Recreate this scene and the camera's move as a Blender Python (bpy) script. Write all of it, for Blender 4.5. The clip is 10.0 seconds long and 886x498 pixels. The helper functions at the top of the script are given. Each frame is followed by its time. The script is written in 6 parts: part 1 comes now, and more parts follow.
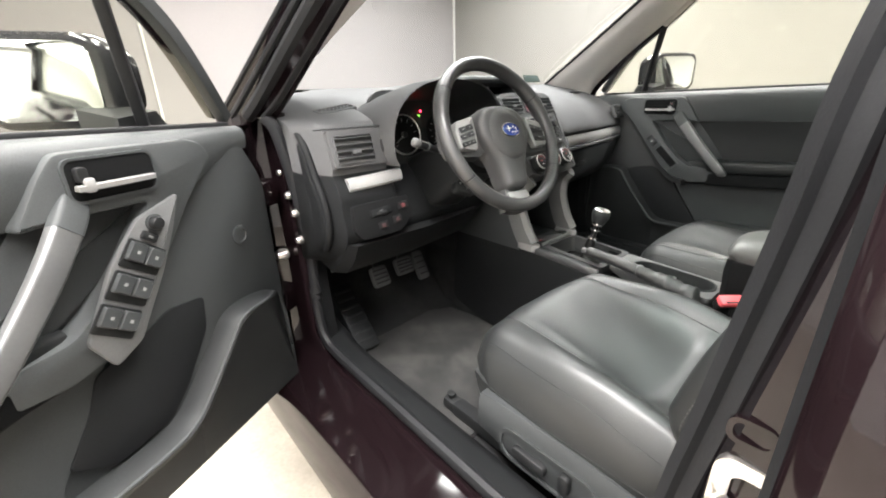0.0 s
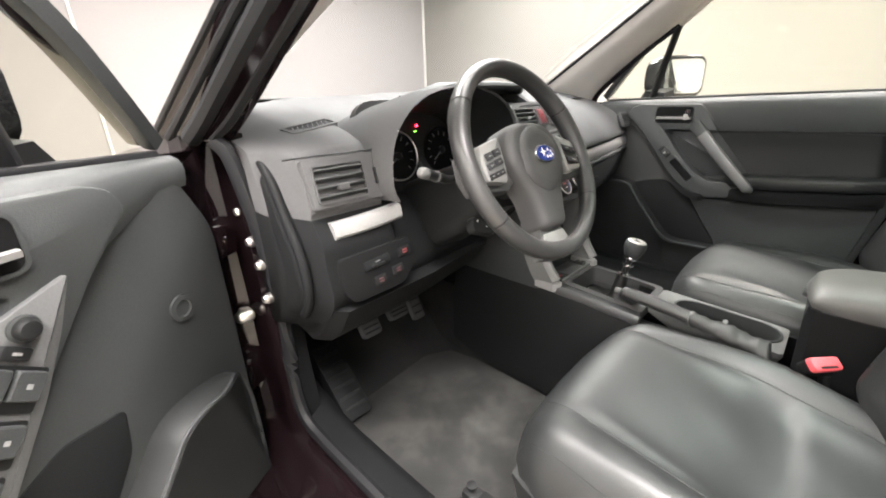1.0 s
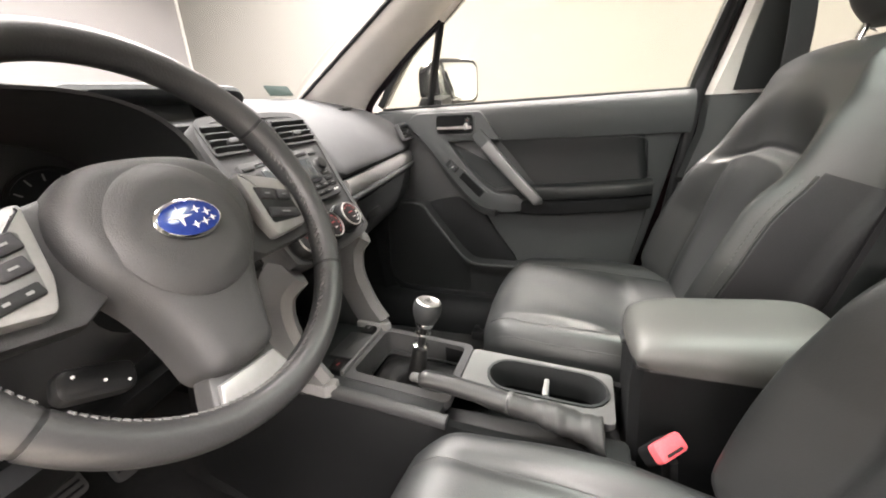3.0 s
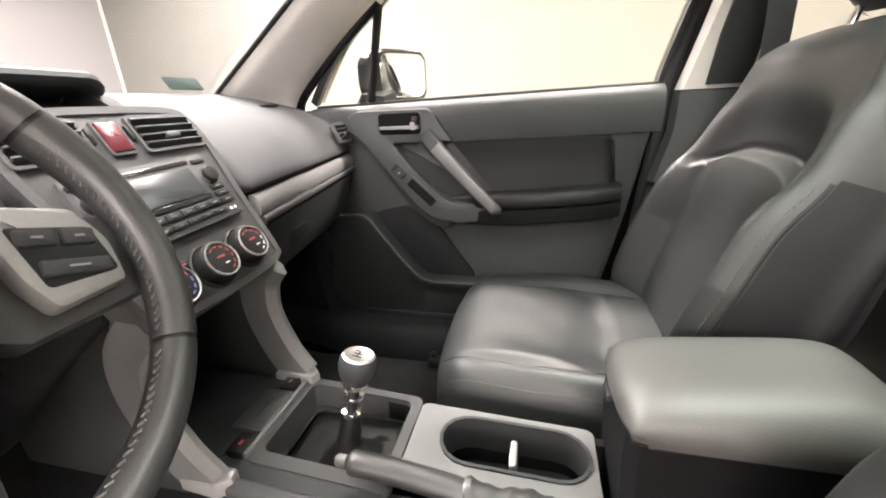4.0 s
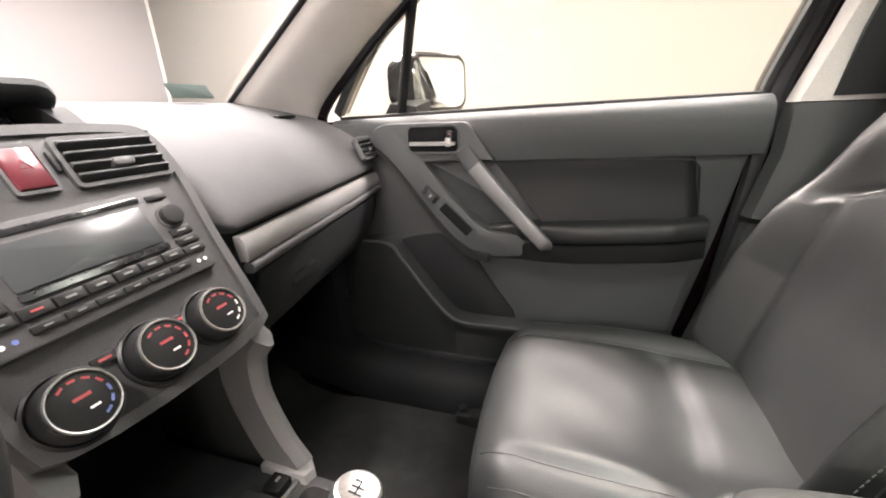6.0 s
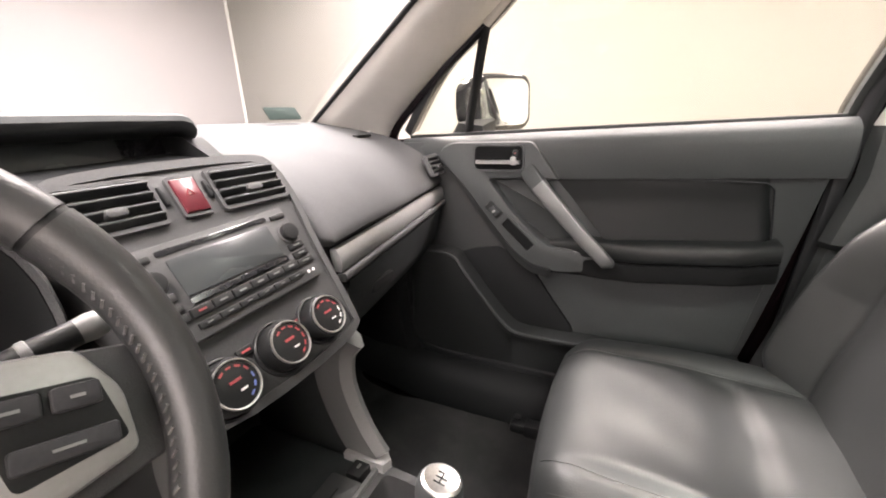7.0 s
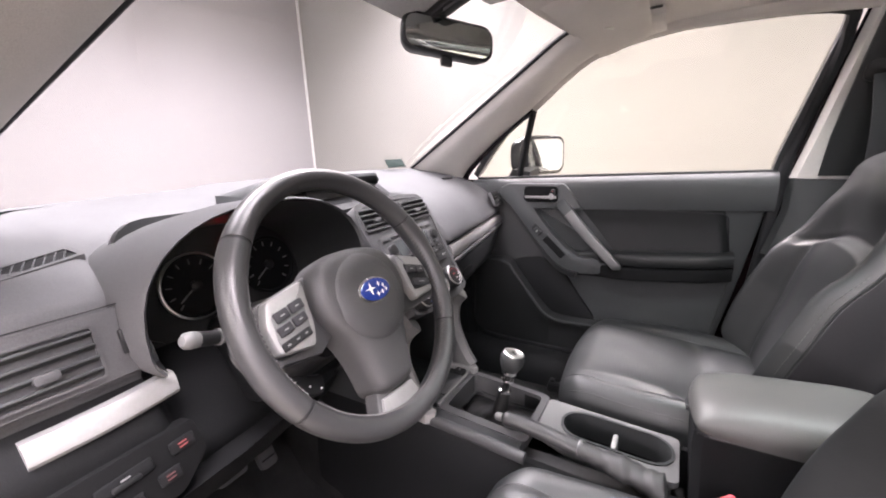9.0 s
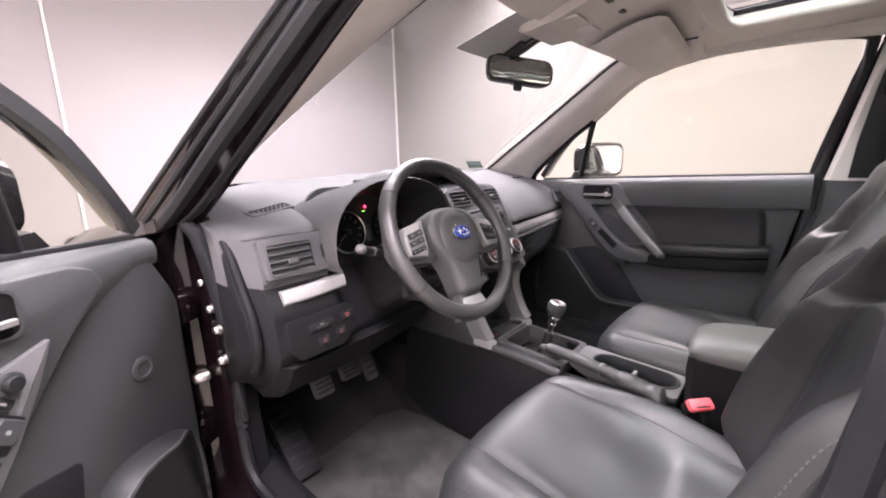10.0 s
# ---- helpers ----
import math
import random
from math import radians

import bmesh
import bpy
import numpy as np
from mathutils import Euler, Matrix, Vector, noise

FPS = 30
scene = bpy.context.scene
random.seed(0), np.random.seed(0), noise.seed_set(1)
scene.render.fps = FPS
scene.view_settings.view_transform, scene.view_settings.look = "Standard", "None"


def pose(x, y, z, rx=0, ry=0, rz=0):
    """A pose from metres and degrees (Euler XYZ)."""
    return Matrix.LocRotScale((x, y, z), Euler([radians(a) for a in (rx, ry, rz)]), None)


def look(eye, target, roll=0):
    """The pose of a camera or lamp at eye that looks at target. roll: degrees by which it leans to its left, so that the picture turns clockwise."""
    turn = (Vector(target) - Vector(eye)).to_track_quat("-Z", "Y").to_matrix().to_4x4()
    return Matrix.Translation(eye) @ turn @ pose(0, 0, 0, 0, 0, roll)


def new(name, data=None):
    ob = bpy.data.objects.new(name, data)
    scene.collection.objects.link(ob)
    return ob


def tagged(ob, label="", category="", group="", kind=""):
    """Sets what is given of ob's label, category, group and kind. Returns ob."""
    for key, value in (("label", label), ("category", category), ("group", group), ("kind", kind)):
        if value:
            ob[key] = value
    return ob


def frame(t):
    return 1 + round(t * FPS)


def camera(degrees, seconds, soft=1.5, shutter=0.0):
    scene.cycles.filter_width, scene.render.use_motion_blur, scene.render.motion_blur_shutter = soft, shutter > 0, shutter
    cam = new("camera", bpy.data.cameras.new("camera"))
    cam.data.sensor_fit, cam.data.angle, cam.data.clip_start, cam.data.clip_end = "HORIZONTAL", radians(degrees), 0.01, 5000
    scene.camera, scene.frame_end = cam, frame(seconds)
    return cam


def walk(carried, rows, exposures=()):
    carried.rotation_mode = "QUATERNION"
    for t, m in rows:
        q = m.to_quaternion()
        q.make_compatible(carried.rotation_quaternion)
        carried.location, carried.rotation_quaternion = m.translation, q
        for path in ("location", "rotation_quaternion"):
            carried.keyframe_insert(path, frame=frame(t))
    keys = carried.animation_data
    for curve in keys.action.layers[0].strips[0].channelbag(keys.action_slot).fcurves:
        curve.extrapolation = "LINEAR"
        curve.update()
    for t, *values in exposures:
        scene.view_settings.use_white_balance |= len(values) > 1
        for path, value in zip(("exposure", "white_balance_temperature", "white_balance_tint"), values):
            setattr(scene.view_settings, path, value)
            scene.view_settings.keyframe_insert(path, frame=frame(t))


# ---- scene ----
# Camera and its walk
cam = camera(95.5, 10.0, soft=2.0)
PATH = [
    (0, (-1.101, -0.627, 1.095), (0.13, 0.784, 0.391), -1.4),
    (0.5, (-1.053, -0.484, 1.101), (0.179, 0.928, 0.402), -1.4),
    (1, (-0.996, -0.386, 1.119), (0.342, 0.925, 0.417), -1.6),
    (1.5, (-0.903, -0.344, 1.116), (0.583, 0.813, 0.443), -2.2),
    (2, (-0.796, -0.322, 1.114), (0.815, 0.663, 0.453), -2.8),
    (2.5, (-0.702, -0.308, 1.102), (1.011, 0.487, 0.444), -2.3),
    (3, (-0.589, -0.322, 1.103), (1.183, 0.313, 0.426), -3.0),
    (4.5, (-0.347, -0.296, 1.084), (1.489, 0.128, 0.414), -2.4),
    (5, (-0.283, -0.289, 1.086), (1.557, 0.133, 0.424), -2.2),
    (6.5, (-0.232, -0.233, 1.113), (1.52, 0.496, 0.481), -2.5),
    (7, (-0.287, -0.23, 1.134), (1.431, 0.592, 0.524), -2.5),
    (7.5, (-0.389, -0.284, 1.174), (1.304, 0.602, 0.583), -2.9),
    (8, (-0.508, -0.333, 1.188), (1.178, 0.582, 0.622), -3.0),
    (8.5, (-0.633, -0.34, 1.193), (1.066, 0.58, 0.676), -2.6),
    (9, (-0.744, -0.354, 1.198), (0.93, 0.636, 0.734), -2.3),
    (9.5, (-0.856, -0.396, 1.176), (0.741, 0.729, 0.746), -1.7),
    (10, (-1.03, -0.546, 1.166), (0.45, 0.737, 0.759), -1.4),
]
# seconds, stops, kelvin, tint
BALANCE = [(0, 1.98, 6450, 8), (1, 2.16, 6600, 10), (2.5, 2.34, 6750, 13), (4.5, 2.48, 6850, 16), (7, 2.38, 6880, 19), (8.5, 2.15, 6470, 21), (9, 2.13, 6350, 24), (9.5, 2.12, 6350, 26), (10, 2.04, 6400, 27)]
walk(cam, [(t, look(eye, target, roll)) for t, eye, target, roll in PATH], BALANCE)

# World, lights, exposure
world = bpy.data.worlds.new("world")
scene.world = world
world.use_nodes = True
world.node_tree.nodes["Background"].inputs[0].default_value = (0.9, 0.92, 1.0, 1)
world.node_tree.nodes["Background"].inputs[1].default_value = 0.35


def area_lamp(name, eye, target, sx, sy, power, color):
    data = bpy.data.lights.new(name, "AREA")
    data.shape, data.size, data.size_y, data.energy, data.color = "RECTANGLE", sx, sy, power, color
    data.spread = radians(130)
    ob = new(name, data)
    ob.matrix_world = look(eye, target)
    return ob


LAMPS = ((-1.9, -0.9, 0.7, 3.8, 145), (0.1, -1.0, 0.7, 2.2, 60), (2.0, -0.2, 0.5, 6.4, 158), (1.35, 2.15, 4.8, 0.6, 140))
for lx, ly, sx, sy, power in LAMPS:
    area_lamp("ceiling_lamp", (lx, ly, 3.80), (lx, ly + 0.001, 0), sx, sy, power, (1.0, 0.955, 0.940))
# Added fill from the west, through the driver's opening onto the passenger side
area_lamp("fill_lamp", (-3.44, 0.0, 2.15), (0.7, 0.0, 1.0), 4.4, 0.45, 30, (1.0, 0.955, 0.940))


# Materials
def mat(name, color, rough=0.5, metal=0.0, grain=300.0, vary=0.12, bump=0.1, coat=0.0, spec=0.5, stain=6.0, dirt=0.08, emit=None):
    m = bpy.data.materials.new(name)
    m.use_nodes = True
    nt = m.node_tree
    b = nt.nodes["Principled BSDF"]
    link = nt.links.new
    tc = nt.nodes.new("ShaderNodeTexCoord")
    fine = nt.nodes.new("ShaderNodeTexNoise")
    fine.inputs["Scale"].default_value, fine.inputs["Detail"].default_value = grain, 3
    big = nt.nodes.new("ShaderNodeTexNoise")
    big.inputs["Scale"].default_value, big.inputs["Detail"].default_value = stain, 4
    link(tc.outputs["Object"], fine.inputs["Vector"])
    link(tc.outputs["Object"], big.inputs["Vector"])
    ramp = nt.nodes.new("ShaderNodeMapRange")
    ramp.inputs[1].default_value, ramp.inputs[2].default_value = 0.3, 0.7
    ramp.inputs[3].default_value, ramp.inputs[4].default_value = 1 - vary, 1 + vary
    link(fine.outputs[0], ramp.inputs[0])
    ramp2 = nt.nodes.new("ShaderNodeMapRange")
    ramp2.inputs[1].default_value, ramp2.inputs[2].default_value = 0.3, 0.7
    ramp2.inputs[3].default_value, ramp2.inputs[4].default_value = 1 - dirt, 1 + dirt
    link(big.outputs[0], ramp2.inputs[0])
    mul = nt.nodes.new("ShaderNodeMath")
    mul.operation = "MULTIPLY"
    link(ramp.outputs[0], mul.inputs[0])
    link(ramp2.outputs[0], mul.inputs[1])
    vm = nt.nodes.new("ShaderNodeVectorMath")
    vm.operation = "SCALE"
    vm.inputs[0].default_value = color
    link(mul.outputs[0], vm.inputs["Scale"])
    link(vm.outputs[0], b.inputs["Base Color"])
    rr = nt.nodes.new("ShaderNodeMapRange")
    rr.inputs[1].default_value, rr.inputs[2].default_value = 0.3, 0.7
    rr.inputs[3].default_value, rr.inputs[4].default_value = max(rough - 0.06, 0.02), min(rough + 0.06, 1)
    link(big.outputs[0], rr.inputs[0])
    link(rr.outputs[0], b.inputs["Roughness"])
    b.inputs["Metallic"].default_value = metal
    b.inputs["Specular IOR Level"].default_value = spec
    b.inputs["Coat Weight"].default_value = coat
    b.inputs["Coat Roughness"].default_value = 0.06
    if bump:
        bp = nt.nodes.new("ShaderNodeBump")
        bp.inputs["Strength"].default_value, bp.inputs["Distance"].default_value = bump, 0.002
        link(fine.outputs[0], bp.inputs["Height"])
        link(bp.outputs[0], b.inputs["Normal"])
    if emit:
        b.inputs["Emission Color"].default_value = (*emit[:3], 1)
        b.inputs["Emission Strength"].default_value = emit[3]
    return m


def leather_mat(name, color, rough, spec=0.5):
    m = mat(name, color, rough, grain=9, vary=0.05, bump=0.0, dirt=0.1, stain=4, spec=spec)
    nt = m.node_tree
    b = nt.nodes["Principled BSDF"]
    tc = nt.nodes.new("ShaderNodeTexCoord")
    vor = nt.nodes.new("ShaderNodeTexVoronoi")
    vor.inputs["Scale"].default_value = 420
    wave = nt.nodes.new("ShaderNodeTexNoise")
    wave.inputs["Scale"].default_value, wave.inputs["Detail"].default_value = 14, 3
    nt.links.new(tc.outputs["Object"], vor.inputs["Vector"])
    nt.links.new(tc.outputs["Object"], wave.inputs["Vector"])
    b1 = nt.nodes.new("ShaderNodeBump")
    b1.inputs["Strength"].default_value, b1.inputs["Distance"].default_value = 0.12, 0.001
    b2 = nt.nodes.new("ShaderNodeBump")
    b2.inputs["Strength"].default_value, b2.inputs["Distance"].default_value = 0.06, 0.004
    nt.links.new(vor.outputs["Distance"], b1.inputs["Height"])
    nt.links.new(wave.outputs[0], b2.inputs["Height"])
    nt.links.new(b1.outputs[0], b2.inputs["Normal"])
    nt.links.new(b2.outputs[0], b.inputs["Normal"])
    return m


def glass_mat(name, tint, gloss=1.0):
    m = bpy.data.materials.new(name)
    m.use_nodes = True
    nt = m.node_tree
    nt.nodes.clear()
    out = nt.nodes.new("ShaderNodeOutputMaterial")
    clear = nt.nodes.new("ShaderNodeBsdfTransparent")
    clear.inputs[0].default_value = (*tint, 1)
    shine = nt.nodes.new("ShaderNodeBsdfGlossy")
    shine.inputs["Roughness"].default_value = 0.02
    edge = nt.nodes.new("ShaderNodeLayerWeight")
    power = nt.nodes.new("ShaderNodeMath")
    power.operation = "POWER"
    power.inputs[1].default_value = 4.0
    fres = nt.nodes.new("ShaderNodeMapRange")
    fres.inputs[3].default_value, fres.inputs[4].default_value = 0.03 * gloss, 0.7 * gloss
    nt.links.new(edge.outputs["Facing"], power.inputs[0])
    nt.links.new(power.outputs[0], fres.inputs[0])
    mix = nt.nodes.new("ShaderNodeMixShader")
    nt.links.new(fres.outputs[0], mix.inputs[0])
    nt.links.new(clear.outputs[0], mix.inputs[1])
    nt.links.new(shine.outputs[0], mix.inputs[2])
    nt.links.new(mix.outputs[0], out.inputs[0])
    return m


DASH = mat("dash_plastic", (0.071, 0.0715, 0.073), 0.85, grain=700, bump=0.3, vary=0.1, spec=0.0)
STACK = mat("stack_plastic", (0.047, 0.0475, 0.0485), 0.6, grain=600, bump=0.15, spec=0.3)
# Near-black lower plastic; its tone also paints shade in pocket and pillar lining
LOWD_SHADE = mat("lower_plastic_and_shade", (0.0088, 0.0092, 0.0097), 0.6, grain=600, bump=0.2, spec=0.08)
HUBM = mat("airbag_cover_grain", (0.038, 0.038, 0.0385), 0.52, grain=900, bump=0.3)
KEYM = mat("grey_keys", (0.024, 0.024, 0.026), 0.55, bump=0.03, spec=0.25)
SWGREY = mat("door_switch_plate", (0.068, 0.069, 0.070), 0.5, grain=500, bump=0.1)
DARK = mat("dark_plastic", (0.0275, 0.0295, 0.0302), 0.55, grain=600, bump=0.2, spec=0.22)
# Dark pocket plastic, also used where a panel's shade is painted in
POCK_SHADE = mat("pocket_plastic_and_shade", (0.0150, 0.0160, 0.0165), 0.5, grain=600, bump=0.2, spec=0.28)
DOORP = mat("door_plastic", (0.0370, 0.0398, 0.0405), 0.55, grain=600, bump=0.2, spec=0.22)
BLACK = mat("black_plastic", (0.0105, 0.0109, 0.0113), 0.42, grain=500, bump=0.05, spec=0.25)
GLOSS = mat("gloss_black", (0.015, 0.015, 0.017), 0.12, bump=0.0)
RUBBER = mat("rubber", (0.0095, 0.0098, 0.0108), 0.55, grain=400, spec=0.2)
LEATHER = leather_mat("leather", (0.0120, 0.0130, 0.0132), 0.47, 0.54)
ARMD = leather_mat("door_armrest_vinyl", (0.0085, 0.0094, 0.0097), 0.5, 0.28)
INSERT = leather_mat("door_insert_leather", (0.0048, 0.0054, 0.0057), 0.5, 0.13)
ARMM = leather_mat("armrest_vinyl", (0.074, 0.073, 0.070), 0.5)
PULLM = mat("satin_grip", (0.112, 0.113, 0.113), 0.42, metal=0.5, grain=200, bump=0.03, vary=0.04)
RIML = leather_mat("rim_leather", (0.0255, 0.0257, 0.026), 0.40)
FABRIC = mat("seat_back_vinyl", (0.013, 0.012, 0.0135), 0.6, grain=500, spec=0.2)
PADS = mat("satin_silver_pad", (0.24, 0.238, 0.234), 0.40, metal=0.4, grain=220, bump=0.03, vary=0.04)
SILVER = mat("silver_trim", (0.25, 0.247, 0.244), 0.42, metal=0.3, grain=200, bump=0.03, vary=0.04)
GREYTOP = mat("grey_console", (0.112, 0.113, 0.112), 0.5, metal=0.2, grain=400, bump=0.06, vary=0.04)
CHROME = mat("chrome", (0.8, 0.8, 0.8), 0.1, metal=1.0, bump=0.0, vary=0.02)
STEEL = mat("zinc_steel", (0.55, 0.53, 0.5), 0.35, metal=1.0)
HEAD = mat("headliner", (0.46, 0.438, 0.41), 0.9, grain=900, bump=0.4, vary=0.08)
PILLAR = mat("pillar_trim", (0.44, 0.423, 0.402), 0.75, grain=700, bump=0.25)
PAINT = mat("maroon_paint", (0.0052, 0.0029, 0.0035), 0.06, coat=0.0, bump=0.0, vary=0.05, spec=0.30)
CARPET = mat("carpet", (0.0130, 0.0132, 0.0134), 0.95, spec=0.15, grain=900, bump=0.9, vary=0.4, dirt=0.55, stain=5)
MATM = mat("floor_mat_pile", (0.0150, 0.0147, 0.0143), 0.95, grain=800, bump=1.0, vary=0.4, dirt=0.7, stain=7)
def add_dust(m, amount, scale, color):
    """Pale dust lying in patches."""
    nt = m.node_tree
    b = nt.nodes["Principled BSDF"]
    src = b.inputs["Base Color"].links[0].from_socket
    tc = nt.nodes.new("ShaderNodeTexCoord")
    n = nt.nodes.new("ShaderNodeTexNoise")
    n.inputs["Scale"].default_value, n.inputs["Detail"].default_value, n.inputs["Roughness"].default_value = scale, 6, 0.65
    nt.links.new(tc.outputs["Object"], n.inputs["Vector"])
    k = nt.nodes.new("ShaderNodeMapRange")
    k.inputs[1].default_value, k.inputs[2].default_value, k.inputs[4].default_value = 0.47, 0.72, amount
    nt.links.new(n.outputs[0], k.inputs[0])
    mx = nt.nodes.new("ShaderNodeMix")
    mx.data_type = "RGBA"
    nt.links.new(k.outputs[0], mx.inputs[0])
    nt.links.new(src, mx.inputs[6])
    mx.inputs[7].default_value = (*color, 1)
    nt.links.new(mx.outputs[2], b.inputs["Base Color"])


add_dust(MATM, 0.22, 7.5, (0.12, 0.115, 0.105))
add_dust(CARPET, 0.12, 8.0, (0.10, 0.095, 0.09))
RED = mat("red_button", (0.55, 0.075, 0.09), 0.4, bump=0.0)
REDLENS = mat("hazard_red", (0.085, 0.010, 0.016), 0.3, bump=0.0)
MARK = mat("white_marks", (0.75, 0.75, 0.74), 0.5, bump=0.0)
DIMRED = mat("dim_red_marks", (0.20, 0.045, 0.045), 0.5, bump=0.0)
FAINTRED = mat("faint_red_marks", (0.075, 0.028, 0.028), 0.5, bump=0.0)
MARKRED = mat("red_marks", (0.28, 0.045, 0.05), 0.5, bump=0.0, emit=(1.0, 0.1, 0.08, 0.015))
BLUE = mat("emblem_blue", (0.015, 0.035, 0.20), 0.15, coat=0.8, bump=0.0)
MARKBLUE = mat("blue_marks", (0.10, 0.14, 0.36), 0.5, bump=0.0)
LAMPRED = mat("warning_red", (0.6, 0.0, 0.02), 0.4, bump=0.0, emit=(1.0, 0.02, 0.06, 5.0))
LAMPGRN = mat("warning_green", (0.0, 0.4, 0.05), 0.4, bump=0.0, emit=(0.3, 1.0, 0.1, 1.2))
DIMMARK = mat("dim_marks", (0.17, 0.17, 0.17), 0.6, bump=0.0)
# Near-black: painted shade for shallow recesses, also plain black plastic parts
NEARBLACK = mat("recess_shade_and_black_plastic", (0.0048, 0.0050, 0.0053), 0.9, bump=0.0, spec=0.1)
GAITER = leather_mat("gaiter_leather", (0.0065, 0.0065, 0.0065), 0.5)
DIALRING = mat("satin_chrome", (0.62, 0.61, 0.6), 0.32, metal=1.0, bump=0.0)
SCREEN = mat("screen_glass", (0.036, 0.040, 0.042), 0.25, bump=0.0, vary=0.0, dirt=0.03)
WEDGE = leather_mat("brake_gaiter_leather", (0.022, 0.022, 0.022), 0.55)
FRIT = mat("grey_sensor_cover", (0.30, 0.30, 0.30), 0.5, bump=0.0)
STITCH = mat("stitching", (0.07, 0.069, 0.067), 0.8, bump=0.0)
BELT = mat("belt_webbing", (0.02, 0.02, 0.022), 0.8, grain=600, bump=0.5)
MIRROR = mat("mirror_silver", (0.50, 0.52, 0.52), 0.03, metal=1.0, bump=0.0, vary=0.0, dirt=0.0)
TYRE = mat("tyre_rubber", (0.02, 0.02, 0.02), 0.8)
GREEN = mat("sticker_green", (0.014, 0.021, 0.019), 0.9, spec=0.1, bump=0.0)
# Bright copy of the wall white, for unseen surfaces that bounce fill light
BOUNCE_WHITE = mat("bounce_white", (0.74, 0.73, 0.72), 0.85, grain=60, bump=0.06, vary=0.015, dirt=0.03, stain=0.8)
# Visible walls: white darkened in colour so the lamps don't burn it out
WALL_DIM = mat("dimmed_white_wall_paint", (0.203, 0.195, 0.198), 0.85, grain=60, bump=0.06, vary=0.015, dirt=0.03, stain=0.8)
# East wall: dimmed further, to offset the lamp close to it
WALL_DIM_WARM = mat("dimmed_warm_wall_paint", (0.148, 0.143, 0.134), 0.85, grain=60, bump=0.06, vary=0.015, dirt=0.03, stain=0.8)
FLOORM = mat("beige_epoxy_floor", (0.345, 0.312, 0.262), 0.4, grain=90, bump=0.05, vary=0.08, dirt=0.18, stain=5)
SEAM = mat("panel_joint_strip", (0.42, 0.42, 0.41), 0.6)
PANEL = mat("lamp_panel", (0.9, 0.9, 0.9), 0.5, bump=0.0, emit=(1.0, 0.97, 0.92, 2.5))
WSGLASS = glass_mat("windscreen_glass", (0.80, 0.825, 0.82))
ROOFGLASS = glass_mat("roof_glass", (0.55, 0.60, 0.58))
SIDEGLASS = glass_mat("side_glass", (0.85, 0.865, 0.785))

# Building helpers
XF = [Matrix.Identity(4)]
AT = {}


def thing(name, base, label, category, group="", kind=""):
    ob = new(name)
    ob.empty_display_size = 0.05
    base = XF[0] @ Vector(base)
    ob.location = base
    AT[ob] = base
    return tagged(ob, label, category, group, kind)


def part(name, bm, material, parent=None, label="", sharp=38):
    bm.transform(XF[0])
    bmesh.ops.remove_doubles(bm, verts=bm.verts, dist=1e-6)
    bmesh.ops.recalc_face_normals(bm, faces=bm.faces)
    lo = Vector([min(v.co[i] for v in bm.verts) for i in range(3)])
    hi = Vector([max(v.co[i] for v in bm.verts) for i in range(3)])
    c = (lo + hi) / 2
    bmesh.ops.translate(bm, verts=bm.verts, vec=-c)
    me = bpy.data.meshes.new(name)
    bm.to_mesh(me)
    bm.free()
    me.materials.append(material)
    me.polygons.foreach_set("use_smooth", [True] * len(me.polygons))
    me.set_sharp_from_angle(angle=radians(sharp))
    ob = new(name, me)
    ob.location = c
    AT[ob] = c
    if parent:
        ob.parent = parent
        ob.matrix_parent_inverse = Matrix.Translation(-AT[parent])
    if label:
        ob["label"] = label
    return ob


def structure(name, bm, material, label, category):
    return tagged(part(name, bm, material), label, category, "", "structure")


def basis(o, right, up):
    """A local frame: x along right, y along up, z out of the surface."""
    x = Vector(right).normalized()
    y = Vector(up)
    y = (y - x * y.dot(x)).normalized()
    z = x.cross(y)
    return Matrix(((x[0], y[0], z[0], o[0]), (x[1], y[1], z[1], o[1]), (x[2], y[2], z[2], o[2]), (0, 0, 0, 1)))


def box(c, s, m=None, bev=0.003, seg=2, bm=None):
    bm0 = bmesh.new()
    bmesh.ops.create_cube(bm0, size=1)
    for v in bm0.verts:
        v.co = Vector((v.co.x * s[0], v.co.y * s[1], v.co.z * s[2]))
    if bev:
        bmesh.ops.bevel(bm0, geom=bm0.edges[:], offset=min(bev, min(s) * 0.45), segments=seg, profile=0.5, affect="EDGES")
    bmesh.ops.translate(bm0, verts=bm0.verts, vec=Vector(c))
    if m:
        bm0.transform(m)
    return merge(bm0, bm)


def merge(bm0, bm):
    if bm is None:
        return bm0
    me = bpy.data.meshes.new("tmp")
    bm0.to_mesh(me)
    bm.from_mesh(me)
    bpy.data.meshes.remove(me)
    bm0.free()
    return bm


def loft(rings, closed=True, caps=True, loop=False, bm=None):
    """Skin over rings of points with equal counts."""
    bm = bm or bmesh.new()
    vs = [[bm.verts.new(p) for p in r] for r in rings]
    n = len(rings[0])
    last = len(vs) if loop else len(vs) - 1
    for a in range(last):
        ra, rb = vs[a], vs[(a + 1) % len(vs)]
        for i in range(n if closed else n - 1):
            j = (i + 1) % n
            bm.faces.new((ra[i], ra[j], rb[j], rb[i]))
    if caps and closed and not loop:
        bm.faces.new(vs[0])
        bm.faces.new(vs[-1])
    return bm


